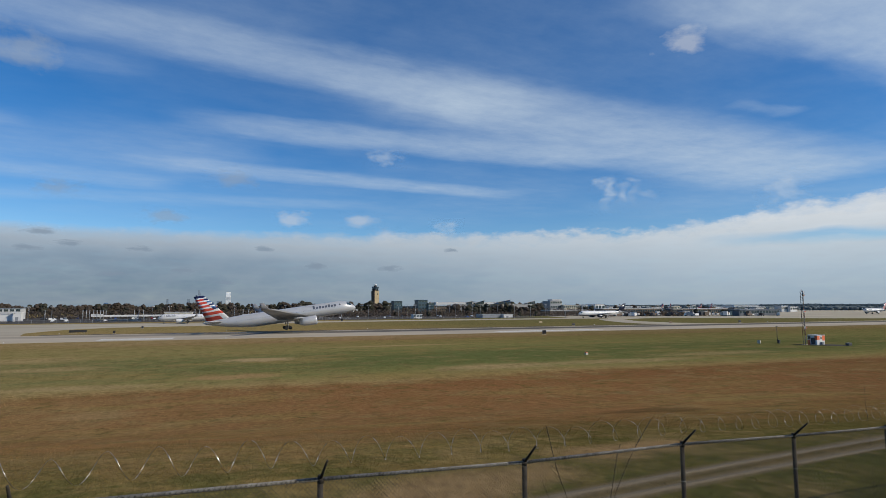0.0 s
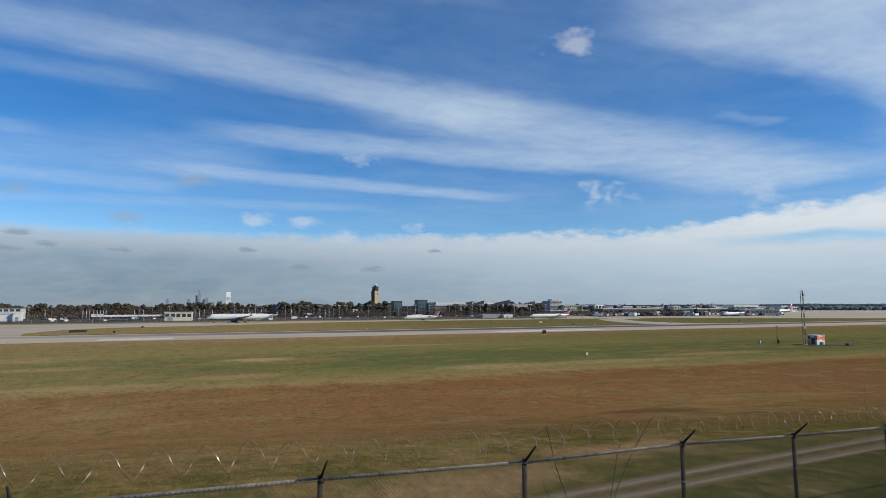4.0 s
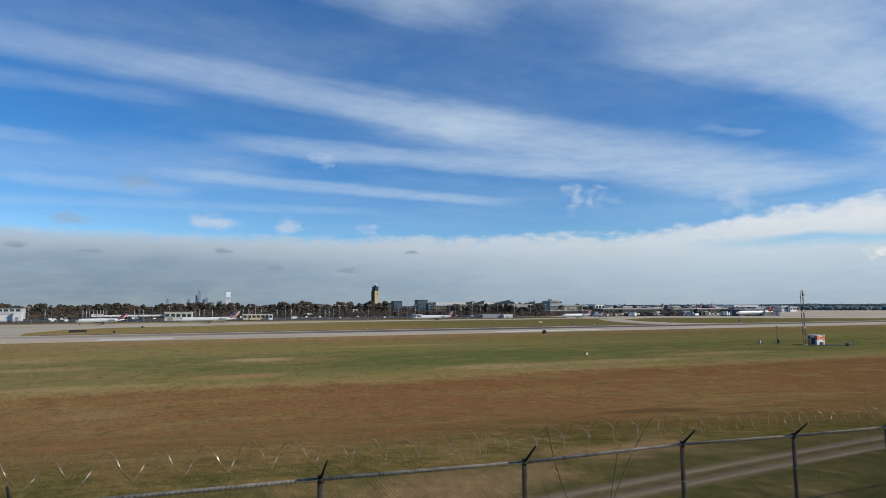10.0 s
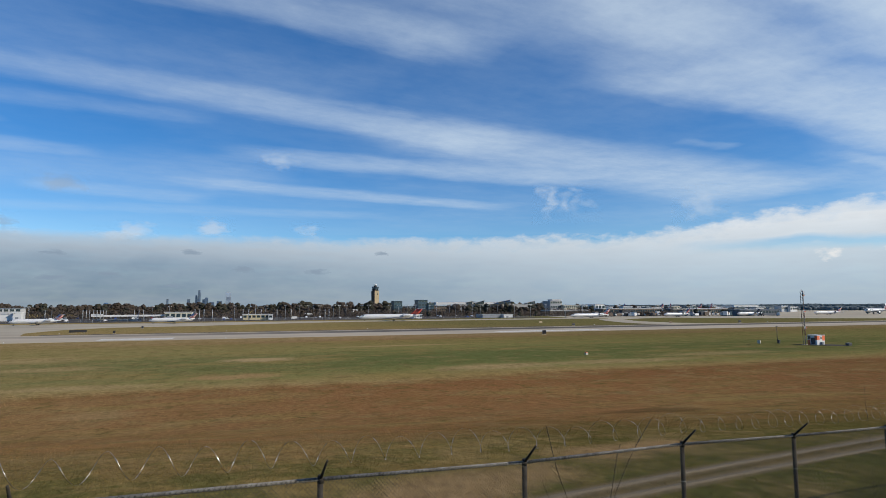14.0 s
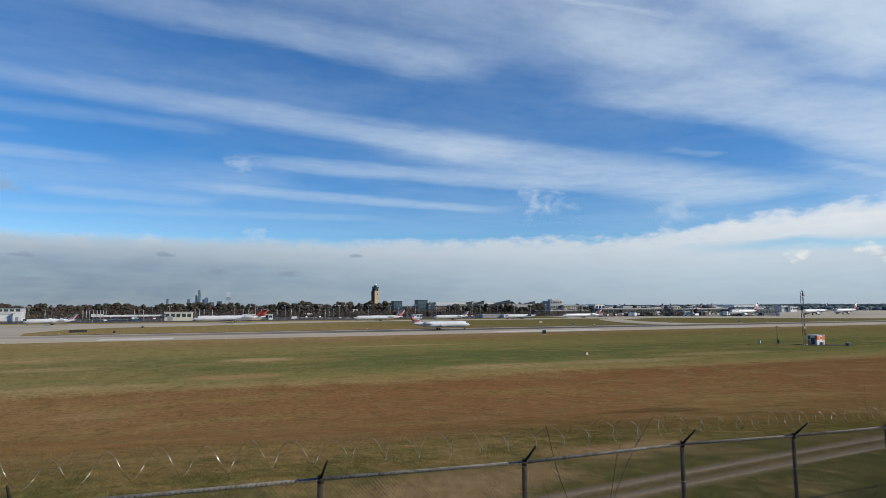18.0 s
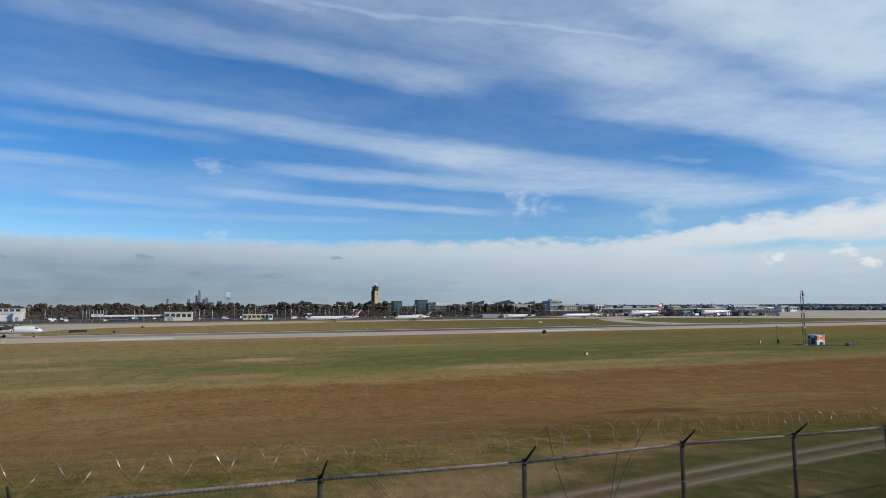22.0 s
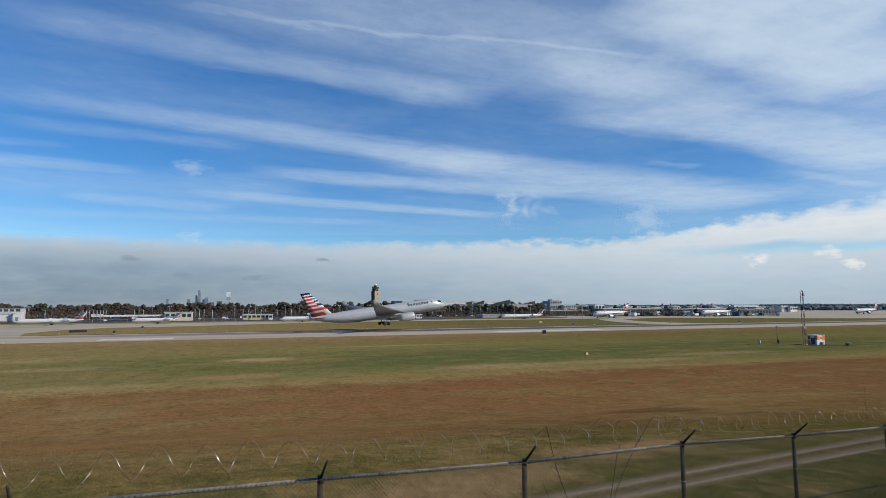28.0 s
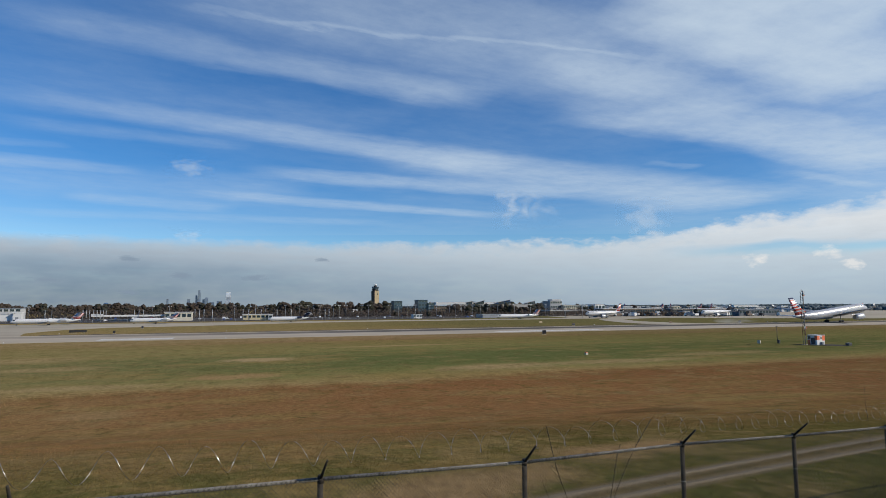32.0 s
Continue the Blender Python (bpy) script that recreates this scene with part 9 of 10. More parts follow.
    walk(puff_aj, [(0, pose(3214.68, 1488.86, 222.27, 0, 0, -65.15)), (2.5, pose(3208.63, 1491.07, 220.29, 0, 0, -65.08)), (3.5, pose(3138.22, 1516.74, 219.83, 0, 0, -64.2)), (5.5, pose(3056.02, 1546.71, 218.62, 0, 0, -63.16)), (7, pose(2994.38, 1569.19, 217.72, 0, 0, -62.34)), (10, pose(2970.69, 1577.83, 215.02, 0, 0, -62.03)), (11, pose(2909.06, 1600.3, 214.11, 0, 0, -61.18)), (13, pose(2870.77, 1614.26, 211.89, 0, 0, -60.65)), (14, pose(2782.68, 1646.38, 209.91, 0, 0, -59.39)), (16.5, pose(2714.85, 1671.11, 204.22, 0, 0, -58.39)), (17, pose(2673.75, 1686.1, 203.22, 0, 0, -57.76)), (19, pose(2641.18, 1697.97, 198.56, 0, 0, -57.26)), (20, pose(2597.08, 1714.05, 196.37, 0, 0, -56.58)), (22, pose(2555.82, 1729.1, 192.72, 0, 0, -55.92)), (24, pose(2514.57, 1744.14, 189.08, 0, 0, -55.25)), (25, pose(2493.95, 1751.66, 187.25, 0, 0, -54.92)), (32, pose(2487.93, 1753.85, 184.88, 0, 0, -54.82))])
    walk(puff_ak, [(0, pose(-855.74, 2973.02, 1175.33, 0, 0, 16.06)), (2.4, pose(-883.68, 2983.21, 1173.4, 0, 0, 16.5)), (2.8, pose(-1030.99, 3036.92, 1173.79, 0, 0, 18.75)), (3, pose(-1133.88, 3074.43, 1174.14, 0, 0, 20.24)), (3.5, pose(-1253.12, 3117.91, 1174.31, 0, 0, 21.9)), (5.5, pose(-1405.01, 3173.29, 1173.34, 0, 0, 23.88)), (6, pose(-1440.05, 3186.07, 1173.09, 0, 0, 24.32)), (6.5, pose(-1650.51, 3262.81, 1173.71, 0, 0, 26.83)), (7, pose(-1779.11, 3309.7, 1173.93, 0, 0, 28.26)), (7.8, pose(-1895.99, 3352.32, 1173.83, 0, 0, 29.49)), (8.6, pose(-2843.35, 3697.74, 1177.89, 0, 0, 37.56)), (9.2, pose(-3779.31, 4039.01, 1181.99, 0, 0, 43.1)), (12.5, pose(-4363.69, 4252.09, 1180.65, 0, 0, 45.74)), (17, pose(-4712.58, 4379.3, 1171.41, 0, 0, 47.1)), (25, pose(-4942.78, 4463.23, 1154.48, 0, 0, 47.92)), (32, pose(-4965.62, 4471.56, 1152.02, 0, 0, 48))])
    walk(puff_al, [(0, pose(2.89, 2659.95, 571.43, 0, 0, -0.06)), (2.4, pose(-1.62, 2661.59, 569.47, 0, 0, 0.03)), (3, pose(-90.76, 2694.09, 569.41, 0, 0, 1.93)), (3.5, pose(-143.32, 2713.26, 569.26, 0, 0, 3.02)), (5.5, pose(-175.27, 2724.91, 567.77, 0, 0, 3.68)), (6, pose(-195.83, 2732.4, 567.46, 0, 0, 4.1)), (7, pose(-326.08, 2779.9, 567.27, 0, 0, 6.69)), (8, pose(-342.05, 2785.72, 566.53, 0, 0, 7)), (9, pose(-362.59, 2793.21, 565.8, 0, 0, 7.4)), (10, pose(-392.25, 2804.02, 564.71, 0, 0, 7.96)), (11, pose(-513.33, 2848.17, 564.07, 0, 0, 10.22)), (12.5, pose(-533.81, 2855.64, 562.32, 0, 0, 10.59)), (13, pose(-570.35, 2868.96, 561.88, 0, 0, 11.24)), (14, pose(-698.2, 2915.58, 560.04, 0, 0, 13.47)), (14.5, pose(-730.13, 2927.22, 558.96, 0, 0, 14.01)), (16.5, pose(-832.67, 2964.61, 554.52, 0, 0, 15.69)), (17, pose(-901.15, 2989.58, 553.62, 0, 0, 16.77)), (19, pose(-987.65, 3021.12, 549.1, 0, 0, 18.1)), (20, pose(-1083.43, 3056.04, 547.11, 0, 0, 19.52)), (21, pose(-1117.56, 3068.48, 545.3, 0, 0, 20.01)), (22, pose(-1151.68, 3080.92, 543.49, 0, 0, 20.5)), (23, pose(-1194.93, 3096.7, 541.73, 0, 0, 21.1)), (24.5, pose(-1274.64, 3125.76, 539.16, 0, 0, 22.18)), (25.5, pose(-1285.97, 3129.89, 538.05, 0, 0, 22.34)), (32, pose(-1297.22, 3133.99, 535.82, 0, 0, 22.49))])
    walk(puff_am, [(0, pose(-264.92, 2757.59, 403.14, 0, 0, 5.49)), (2.4, pose(-269.39, 2759.22, 401.21, 0, 0, 5.58)), (3, pose(-357.95, 2791.52, 401.15, 0, 0, 7.31)), (3.5, pose(-410.18, 2810.56, 401, 0, 0, 8.3)), (5.5, pose(-441.91, 2822.13, 399.53, 0, 0, 8.9)), (6, pose(-462.33, 2829.58, 399.22, 0, 0, 9.28)), (7, pose(-591.76, 2876.77, 399.04, 0, 0, 11.62)), (8, pose(-607.62, 2882.55, 398.3, 0, 0, 11.9)), (9, pose(-628.02, 2889.99, 397.59, 0, 0, 12.26)), (10, pose(-657.48, 2900.73, 396.51, 0, 0, 12.77)), (11, pose(-777.78, 2944.59, 395.88, 0, 0, 14.8)), (12.5, pose(-798.12, 2952.01, 394.15, 0, 0, 15.13)), (13, pose(-834.42, 2965.24, 393.71, 0, 0, 15.72)), (14, pose(-961.44, 3011.56, 391.89, 0, 0, 17.71)), (14.5, pose(-993.15, 3023.12, 390.83, 0, 0, 18.19)), (16.5, pose(-1095, 3060.26, 386.44, 0, 0, 19.69)), (17, pose(-1163.02, 3085.06, 385.56, 0, 0, 20.66)), (19, pose(-1248.93, 3116.39, 381.1, 0, 0, 21.84)), (20, pose(-1344.08, 3151.08, 379.13, 0, 0, 23.1)), (21, pose(-1377.98, 3163.44, 377.34, 0, 0, 23.54)), (22, pose(-1411.86, 3175.79, 375.56, 0, 0, 23.97)), (23, pose(-1454.82, 3191.46, 373.82, 0, 0, 24.51)), (24.5, pose(-1534.01, 3220.33, 371.28, 0, 0, 25.47)), (25.5, pose(-1545.25, 3224.43, 370.19, 0, 0, 25.61)), (32, pose(-1556.4, 3228.49, 367.98, 0, 0, 25.74))])
    walk(puff_an, [(0, pose(-680.87, 2909.26, 535.26, 0, 0, 13.17)), (2.4, pose(-685.33, 2910.89, 533.31, 0, 0, 13.25)), (3, pose(-774.34, 2943.34, 533.25, 0, 0, 14.74)), (3.5, pose(-826.83, 2962.48, 533.1, 0, 0, 15.59)), (5.5, pose(-858.69, 2974.1, 531.61, 0, 0, 16.1)), (6, pose(-879.21, 2981.58, 531.3, 0, 0, 16.43)), (7, pose(-1009.29, 3029.01, 531.12, 0, 0, 18.43)), (8, pose(-1025.22, 3034.81, 530.37, 0, 0, 18.67)), (9, pose(-1045.71, 3042.29, 529.65, 0, 0, 18.97)), (10, pose(-1075.3, 3053.08, 528.56, 0, 0, 19.4)), (11, pose(-1196.2, 3097.16, 527.92, 0, 0, 21.12)), (12.5, pose(-1216.61, 3104.6, 526.17, 0, 0, 21.4)), (13, pose(-1253.08, 3117.9, 525.74, 0, 0, 21.9)), (14, pose(-1380.71, 3164.44, 523.9, 0, 0, 23.57)), (14.5, pose(-1412.57, 3176.05, 522.82, 0, 0, 23.98)), (16.5, pose(-1514.86, 3213.35, 518.4, 0, 0, 25.24)), (17, pose(-1583.21, 3238.27, 517.5, 0, 0, 26.05)), (19, pose(-1669.48, 3269.73, 513, 0, 0, 27.05)), (20, pose(-1765.08, 3304.58, 511, 0, 0, 28.11)), (21, pose(-1799.11, 3316.99, 509.2, 0, 0, 28.48)), (22, pose(-1833.14, 3329.4, 507.4, 0, 0, 28.84)), (23, pose(-1876.29, 3345.13, 505.64, 0, 0, 29.29)), (24.5, pose(-1955.83, 3374.13, 503.08, 0, 0, 30.1)), (25.5, pose(-1967.11, 3378.25, 501.97, 0, 0, 30.21)), (32, pose(-1978.28, 3382.32, 499.75, 0, 0, 30.32))])
    walk(puff_ao, [(0, pose(-760.93, 2938.45, 339.78, 0, 0, 14.52)), (2.4, pose(-763.54, 2939.4, 337.85, 0, 0, 14.56)), (3, pose(-816.54, 2958.73, 337.62, 0, 0, 15.43)), (3.5, pose(-847.79, 2970.12, 337.37, 0, 0, 15.93)), (5.5, pose(-866.72, 2977.02, 335.84, 0, 0, 16.23)), (6, pose(-878.94, 2981.48, 335.49, 0, 0, 16.43)), (7, pose(-956.38, 3009.72, 335.06, 0, 0, 17.63)), (8, pose(-965.85, 3013.17, 334.3, 0, 0, 17.77)), (9, pose(-978.03, 3017.61, 333.55, 0, 0, 17.96)), (10, pose(-995.62, 3024.02, 332.42, 0, 0, 18.22)), (11, pose(-1067.59, 3050.26, 331.55, 0, 0, 19.29)), (12.5, pose(-1079.7, 3054.68, 329.79, 0, 0, 19.47)), (13, pose(-1101.41, 3062.59, 329.29, 0, 0, 19.78)), (14, pose(-1177.35, 3090.29, 327.23, 0, 0, 20.86)), (14.5, pose(-1196.29, 3097.19, 326.11, 0, 0, 21.12)), (16.5, pose(-1257.08, 3119.36, 321.55, 0, 0, 21.95)), (17, pose(-1297.76, 3134.19, 320.54, 0, 0, 22.49)), (19, pose(-1349.01, 3152.88, 315.93, 0, 0, 23.16)), (20, pose(-1405.88, 3173.61, 313.78, 0, 0, 23.89)), (21, pose(-1426.09, 3180.98, 311.94, 0, 0, 24.15)), (22, pose(-1446.31, 3188.35, 310.1, 0, 0, 24.4)), (23, pose(-1471.96, 3197.7, 308.29, 0, 0, 24.72)), (24.5, pose(-1519.25, 3214.95, 305.61, 0, 0, 25.29)), (25.5, pose(-1525.94, 3217.39, 304.5, 0, 0, 25.37)), (32, pose(-1532.53, 3219.79, 302.28, 0, 0, 25.45))])
    walk(puff_ap, [(0, pose(-813.54, 2957.63, 272.16, 0, 0, 15.38)), (2.4, pose(-815.68, 2958.41, 270.24, 0, 0, 15.41)), (3, pose(-859.73, 2974.48, 269.97, 0, 0, 16.12)), (3.5, pose(-885.7, 2983.94, 269.69, 0, 0, 16.53)), (5.5, pose(-901.42, 2989.68, 268.16, 0, 0, 16.78)), (6, pose(-911.57, 2993.38, 267.8, 0, 0, 16.94)), (7, pose(-975.93, 3016.84, 267.31, 0, 0, 17.93)), (8, pose(-983.79, 3019.71, 266.54, 0, 0, 18.05)), (9, pose(-993.9, 3023.4, 265.79, 0, 0, 18.2)), (10, pose(-1008.51, 3028.72, 264.65, 0, 0, 18.42)), (11, pose(-1068.32, 3050.53, 263.73, 0, 0, 19.3)), (12.5, pose(-1078.36, 3054.19, 261.97, 0, 0, 19.45)), (13, pose(-1096.39, 3060.77, 261.45, 0, 0, 19.71)), (14, pose(-1159.49, 3083.77, 259.34, 0, 0, 20.61)), (14.5, pose(-1175.22, 3089.51, 258.21, 0, 0, 20.83)), (16.5, pose(-1225.69, 3107.91, 253.63, 0, 0, 21.52)), (17, pose(-1259.49, 3120.23, 252.59, 0, 0, 21.98)), (19, pose(-1302.03, 3135.75, 247.96, 0, 0, 22.55)), (20, pose(-1349.27, 3152.97, 245.78, 0, 0, 23.17)), (21, pose(-1366.05, 3159.09, 243.93, 0, 0, 23.38)), (22, pose(-1382.83, 3165.21, 242.08, 0, 0, 23.6)), (23, pose(-1404.12, 3172.97, 240.26, 0, 0, 23.87)), (24.5, pose(-1443.39, 3187.29, 237.55, 0, 0, 24.36)), (25.5, pose(-1448.94, 3189.31, 236.45, 0, 0, 24.43)), (32, pose(-1454.4, 3191.3, 234.23, 0, 0, 24.5))])
    walk(puff_aq, [(0, pose(-644.78, 2896.1, 285.86, 0, 0, 12.55)), (2.4, pose(-647.16, 2896.97, 283.93, 0, 0, 12.59)), (3, pose(-695.65, 2914.65, 283.68, 0, 0, 13.42)), (3.5, pose(-724.23, 2925.07, 283.42, 0, 0, 13.91)), (5.5, pose(-741.55, 2931.38, 281.89, 0, 0, 14.2)), (6, pose(-752.72, 2935.46, 281.54, 0, 0, 14.38)), (7, pose(-823.57, 2961.29, 281.08, 0, 0, 15.54)), (8, pose(-832.22, 2964.45, 280.32, 0, 0, 15.68)), (9, pose(-843.37, 2968.51, 279.56, 0, 0, 15.86)), (10, pose(-859.46, 2974.38, 278.43, 0, 0, 16.12)), (11, pose(-925.29, 2998.38, 277.54, 0, 0, 17.15)), (12.5, pose(-936.37, 3002.42, 275.78, 0, 0, 17.32)), (13, pose(-956.23, 3009.66, 275.27, 0, 0, 17.63)), (14, pose(-1025.7, 3034.99, 273.19, 0, 0, 18.67)), (14.5, pose(-1043.02, 3041.31, 272.07, 0, 0, 18.93)), (16.5, pose(-1098.63, 3061.58, 267.5, 0, 0, 19.74)), (17, pose(-1135.84, 3075.15, 266.48, 0, 0, 20.27)), (19, pose(-1182.72, 3092.24, 261.87, 0, 0, 20.93)), (20, pose(-1234.73, 3111.21, 259.71, 0, 0, 21.65)), (21, pose(-1253.23, 3117.95, 257.87, 0, 0, 21.9)), (22, pose(-1271.72, 3124.69, 256.02, 0, 0, 22.15)), (23, pose(-1295.18, 3133.25, 254.21, 0, 0, 22.46)), (24.5, pose(-1338.44, 3149.02, 251.52, 0, 0, 23.03)), (25.5, pose(-1344.56, 3151.25, 250.41, 0, 0, 23.11)), (32, pose(-1350.59, 3153.45, 248.2, 0, 0, 23.18))])
    walk(puff_ar, [(0, pose(-188.35, 2729.67, 167.99, 0, 0, 3.95)), (2.4, pose(-190.17, 2730.34, 166.08, 0, 0, 3.98)), (3, pose(-227.02, 2743.78, 165.78, 0, 0, 4.73)), (3.5, pose(-248.75, 2751.7, 165.48, 0, 0, 5.17)), (5.5, pose(-261.93, 2756.5, 163.95, 0, 0, 5.43)), (6, pose(-270.42, 2759.6, 163.59, 0, 0, 5.6)), (7, pose(-324.27, 2779.24, 163.05, 0, 0, 6.65)), (8, pose(-330.86, 2781.64, 162.28, 0, 0, 6.78)), (9, pose(-339.33, 2784.73, 161.53, 0, 0, 6.95)), (10, pose(-351.57, 2789.19, 160.39, 0, 0, 7.18)), (11, pose(-401.62, 2807.44, 159.43, 0, 0, 8.14)), (12.5, pose(-410.04, 2810.51, 157.67, 0, 0, 8.3)), (13, pose(-425.14, 2816.01, 157.15, 0, 0, 8.59)), (14, pose(-477.96, 2835.27, 155, 0, 0, 9.57)), (14.5, pose(-491.13, 2840.08, 153.87, 0, 0, 9.81)), (16.5, pose(-533.42, 2855.5, 149.28, 0, 0, 10.58)), (17, pose(-561.71, 2865.81, 148.22, 0, 0, 11.09)), (19, pose(-597.37, 2878.81, 143.61, 0, 0, 11.72)), (20, pose(-636.92, 2893.23, 141.4, 0, 0, 12.42)), (21, pose(-650.98, 2898.36, 139.56, 0, 0, 12.66)), (22, pose(-665.05, 2903.49, 137.71, 0, 0, 12.9)), (23, pose(-682.89, 2909.99, 135.88, 0, 0, 13.21)), (24.5, pose(-715.78, 2921.99, 133.17, 0, 0, 13.76)), (25.5, pose(-720.44, 2923.69, 132.06, 0, 0, 13.84)), (32, pose(-725.04, 2925.36, 129.87, 0, 0, 13.92))])
    walk(puff_as, [(0, pose(147.28, 2607.3, 255.42, 0, 0, -3.23)), (2.4, pose(145.42, 2607.98, 253.5, 0, 0, -3.19)), (3, pose(108.44, 2621.46, 253.19, 0, 0, -2.37)), (3.5, pose(86.63, 2629.41, 252.89, 0, 0, -1.89)), (5.5, pose(73.4, 2634.24, 251.35, 0, 0, -1.6)), (6, pose(64.87, 2637.35, 250.99, 0, 0, -1.41)), (7, pose(10.83, 2657.05, 250.45, 0, 0, -0.23)), (8, pose(4.21, 2659.46, 249.67, 0, 0, -0.09)), (9, pose(-4.3, 2662.57, 248.91, 0, 0, 0.09)), (10, pose(-16.6, 2667.05, 247.76, 0, 0, 0.36)), (11, pose(-66.82, 2685.36, 246.8, 0, 0, 1.43)), (12.5, pose(-75.3, 2688.46, 245.03, 0, 0, 1.6)), (13, pose(-90.45, 2693.98, 244.5, 0, 0, 1.92)), (14, pose(-143.48, 2713.31, 242.35, 0, 0, 3.03)), (14.5, pose(-156.71, 2718.14, 241.2, 0, 0, 3.3)), (16.5, pose(-199.2, 2733.63, 236.59, 0, 0, 4.17)), (17, pose(-227.6, 2743.99, 235.52, 0, 0, 4.74)), (19, pose(-263.43, 2757.05, 230.87, 0, 0, 5.46)), (20, pose(-303.15, 2771.53, 228.65, 0, 0, 6.24)), (21, pose(-317.28, 2776.69, 226.79, 0, 0, 6.52)), (22, pose(-331.42, 2781.84, 224.93, 0, 0, 6.79)), (23, pose(-349.34, 2788.38, 223.09, 0, 0, 7.14)), (24.5, pose(-382.38, 2800.42, 220.36, 0, 0, 7.78)), (25.5, pose(-387.07, 2802.13, 219.25, 0, 0, 7.86)), (32, pose(-391.71, 2803.82, 217.04, 0, 0, 7.95))])
    walk(puff_at, [(0, pose(351.6, 2532.8, 184.58, 0, 0, -7.9)), (2.4, pose(349.74, 2533.48, 182.67, 0, 0, -7.86)), (3, pose(312.86, 2546.93, 182.37, 0, 0, -7)), (3.5, pose(291.11, 2554.86, 182.07, 0, 0, -6.5)), (5.5, pose(277.89, 2559.68, 180.53, 0, 0, -6.2)), (6, pose(269.39, 2562.78, 180.17, 0, 0, -6)), (7, pose(215.49, 2582.43, 179.64, 0, 0, -4.77)), (8, pose(208.88, 2584.84, 178.87, 0, 0, -4.62)), (9, pose(200.39, 2587.94, 178.11, 0, 0, -4.43)), (10, pose(188.12, 2592.41, 176.97, 0, 0, -4.15)), (11, pose(138.02, 2610.68, 176.01, 0, 0, -3.03)), (12.5, pose(129.55, 2613.76, 174.25, 0, 0, -2.84)), (13, pose(114.43, 2619.28, 173.72, 0, 0, -2.5)), (14, pose(61.54, 2638.56, 171.58, 0, 0, -1.34)), (14.5, pose(48.33, 2643.38, 170.44, 0, 0, -1.05)), (16.5, pose(5.92, 2658.84, 165.85, 0, 0, -0.13)), (17, pose(-22.41, 2669.17, 164.79, 0, 0, 0.48)), (19, pose(-58.19, 2682.22, 160.17, 0, 0, 1.24)), (20, pose(-97.81, 2696.66, 157.96, 0, 0, 2.08)), (21, pose(-111.92, 2701.81, 156.11, 0, 0, 2.37)), (22, pose(-126.03, 2706.95, 154.26, 0, 0, 2.67)), (23, pose(-143.92, 2713.48, 152.43, 0, 0, 3.04)), (24.5, pose(-176.89, 2725.5, 149.72, 0, 0, 3.71)), (25.5, pose(-181.58, 2727.21, 148.61, 0, 0, 3.81)), (32, pose(-186.22, 2728.9, 146.41, 0, 0, 3.9))])
    walk(puff_au, [(0, pose(644.44, 2426.02, 173.56, 0, 0, -14.88)), (2.4, pose(642.56, 2426.71, 171.65, 0, 0, -14.83)), (3, pose(605.69, 2440.16, 171.35, 0, 0, -13.94)), (3.5, pose(583.94, 2448.08, 171.05, 0, 0, -13.42)), (5.5, pose(570.72, 2452.91, 169.52, 0, 0, -13.1)), (6, pose(562.21, 2456.01, 169.16, 0, 0, -12.89)), (7, pose(508.33, 2475.65, 168.62, 0, 0, -11.6)), (8, pose(501.72, 2478.06, 167.85, 0, 0, -11.45)), (9, pose(493.22, 2481.16, 167.09, 0, 0, -11.24)), (10, pose(480.94, 2485.64, 165.95, 0, 0, -10.95)), (11, pose(430.85, 2503.9, 164.99, 0, 0, -9.76)), (12.5, pose(422.36, 2507, 163.24, 0, 0, -9.56)), (13, pose(407.25, 2512.51, 162.71, 0, 0, -9.21)), (14, pose(354.35, 2531.8, 160.57, 0, 0, -7.97)), (14.5, pose(341.14, 2536.61, 159.43, 0, 0, -7.66)), (16.5, pose(298.69, 2552.09, 154.85, 0, 0, -6.68)), (17, pose(270.36, 2562.42, 153.78, 0, 0, -6.02)), (19, pose(234.55, 2575.48, 149.17, 0, 0, -5.2)), (20, pose(194.92, 2589.93, 146.96, 0, 0, -4.3)), (21, pose(180.79, 2595.08, 145.11, 0, 0, -3.99)), (22, pose(166.67, 2600.23, 143.27, 0, 0, -3.67)), (23, pose(148.76, 2606.76, 141.44, 0, 0, -3.27)), (24.5, pose(115.78, 2618.79, 138.72, 0, 0, -2.53)), (25.5, pose(111.08, 2620.5, 137.62, 0, 0, -2.43)), (32, pose(106.41, 2622.2, 135.42, 0, 0, -2.32))])
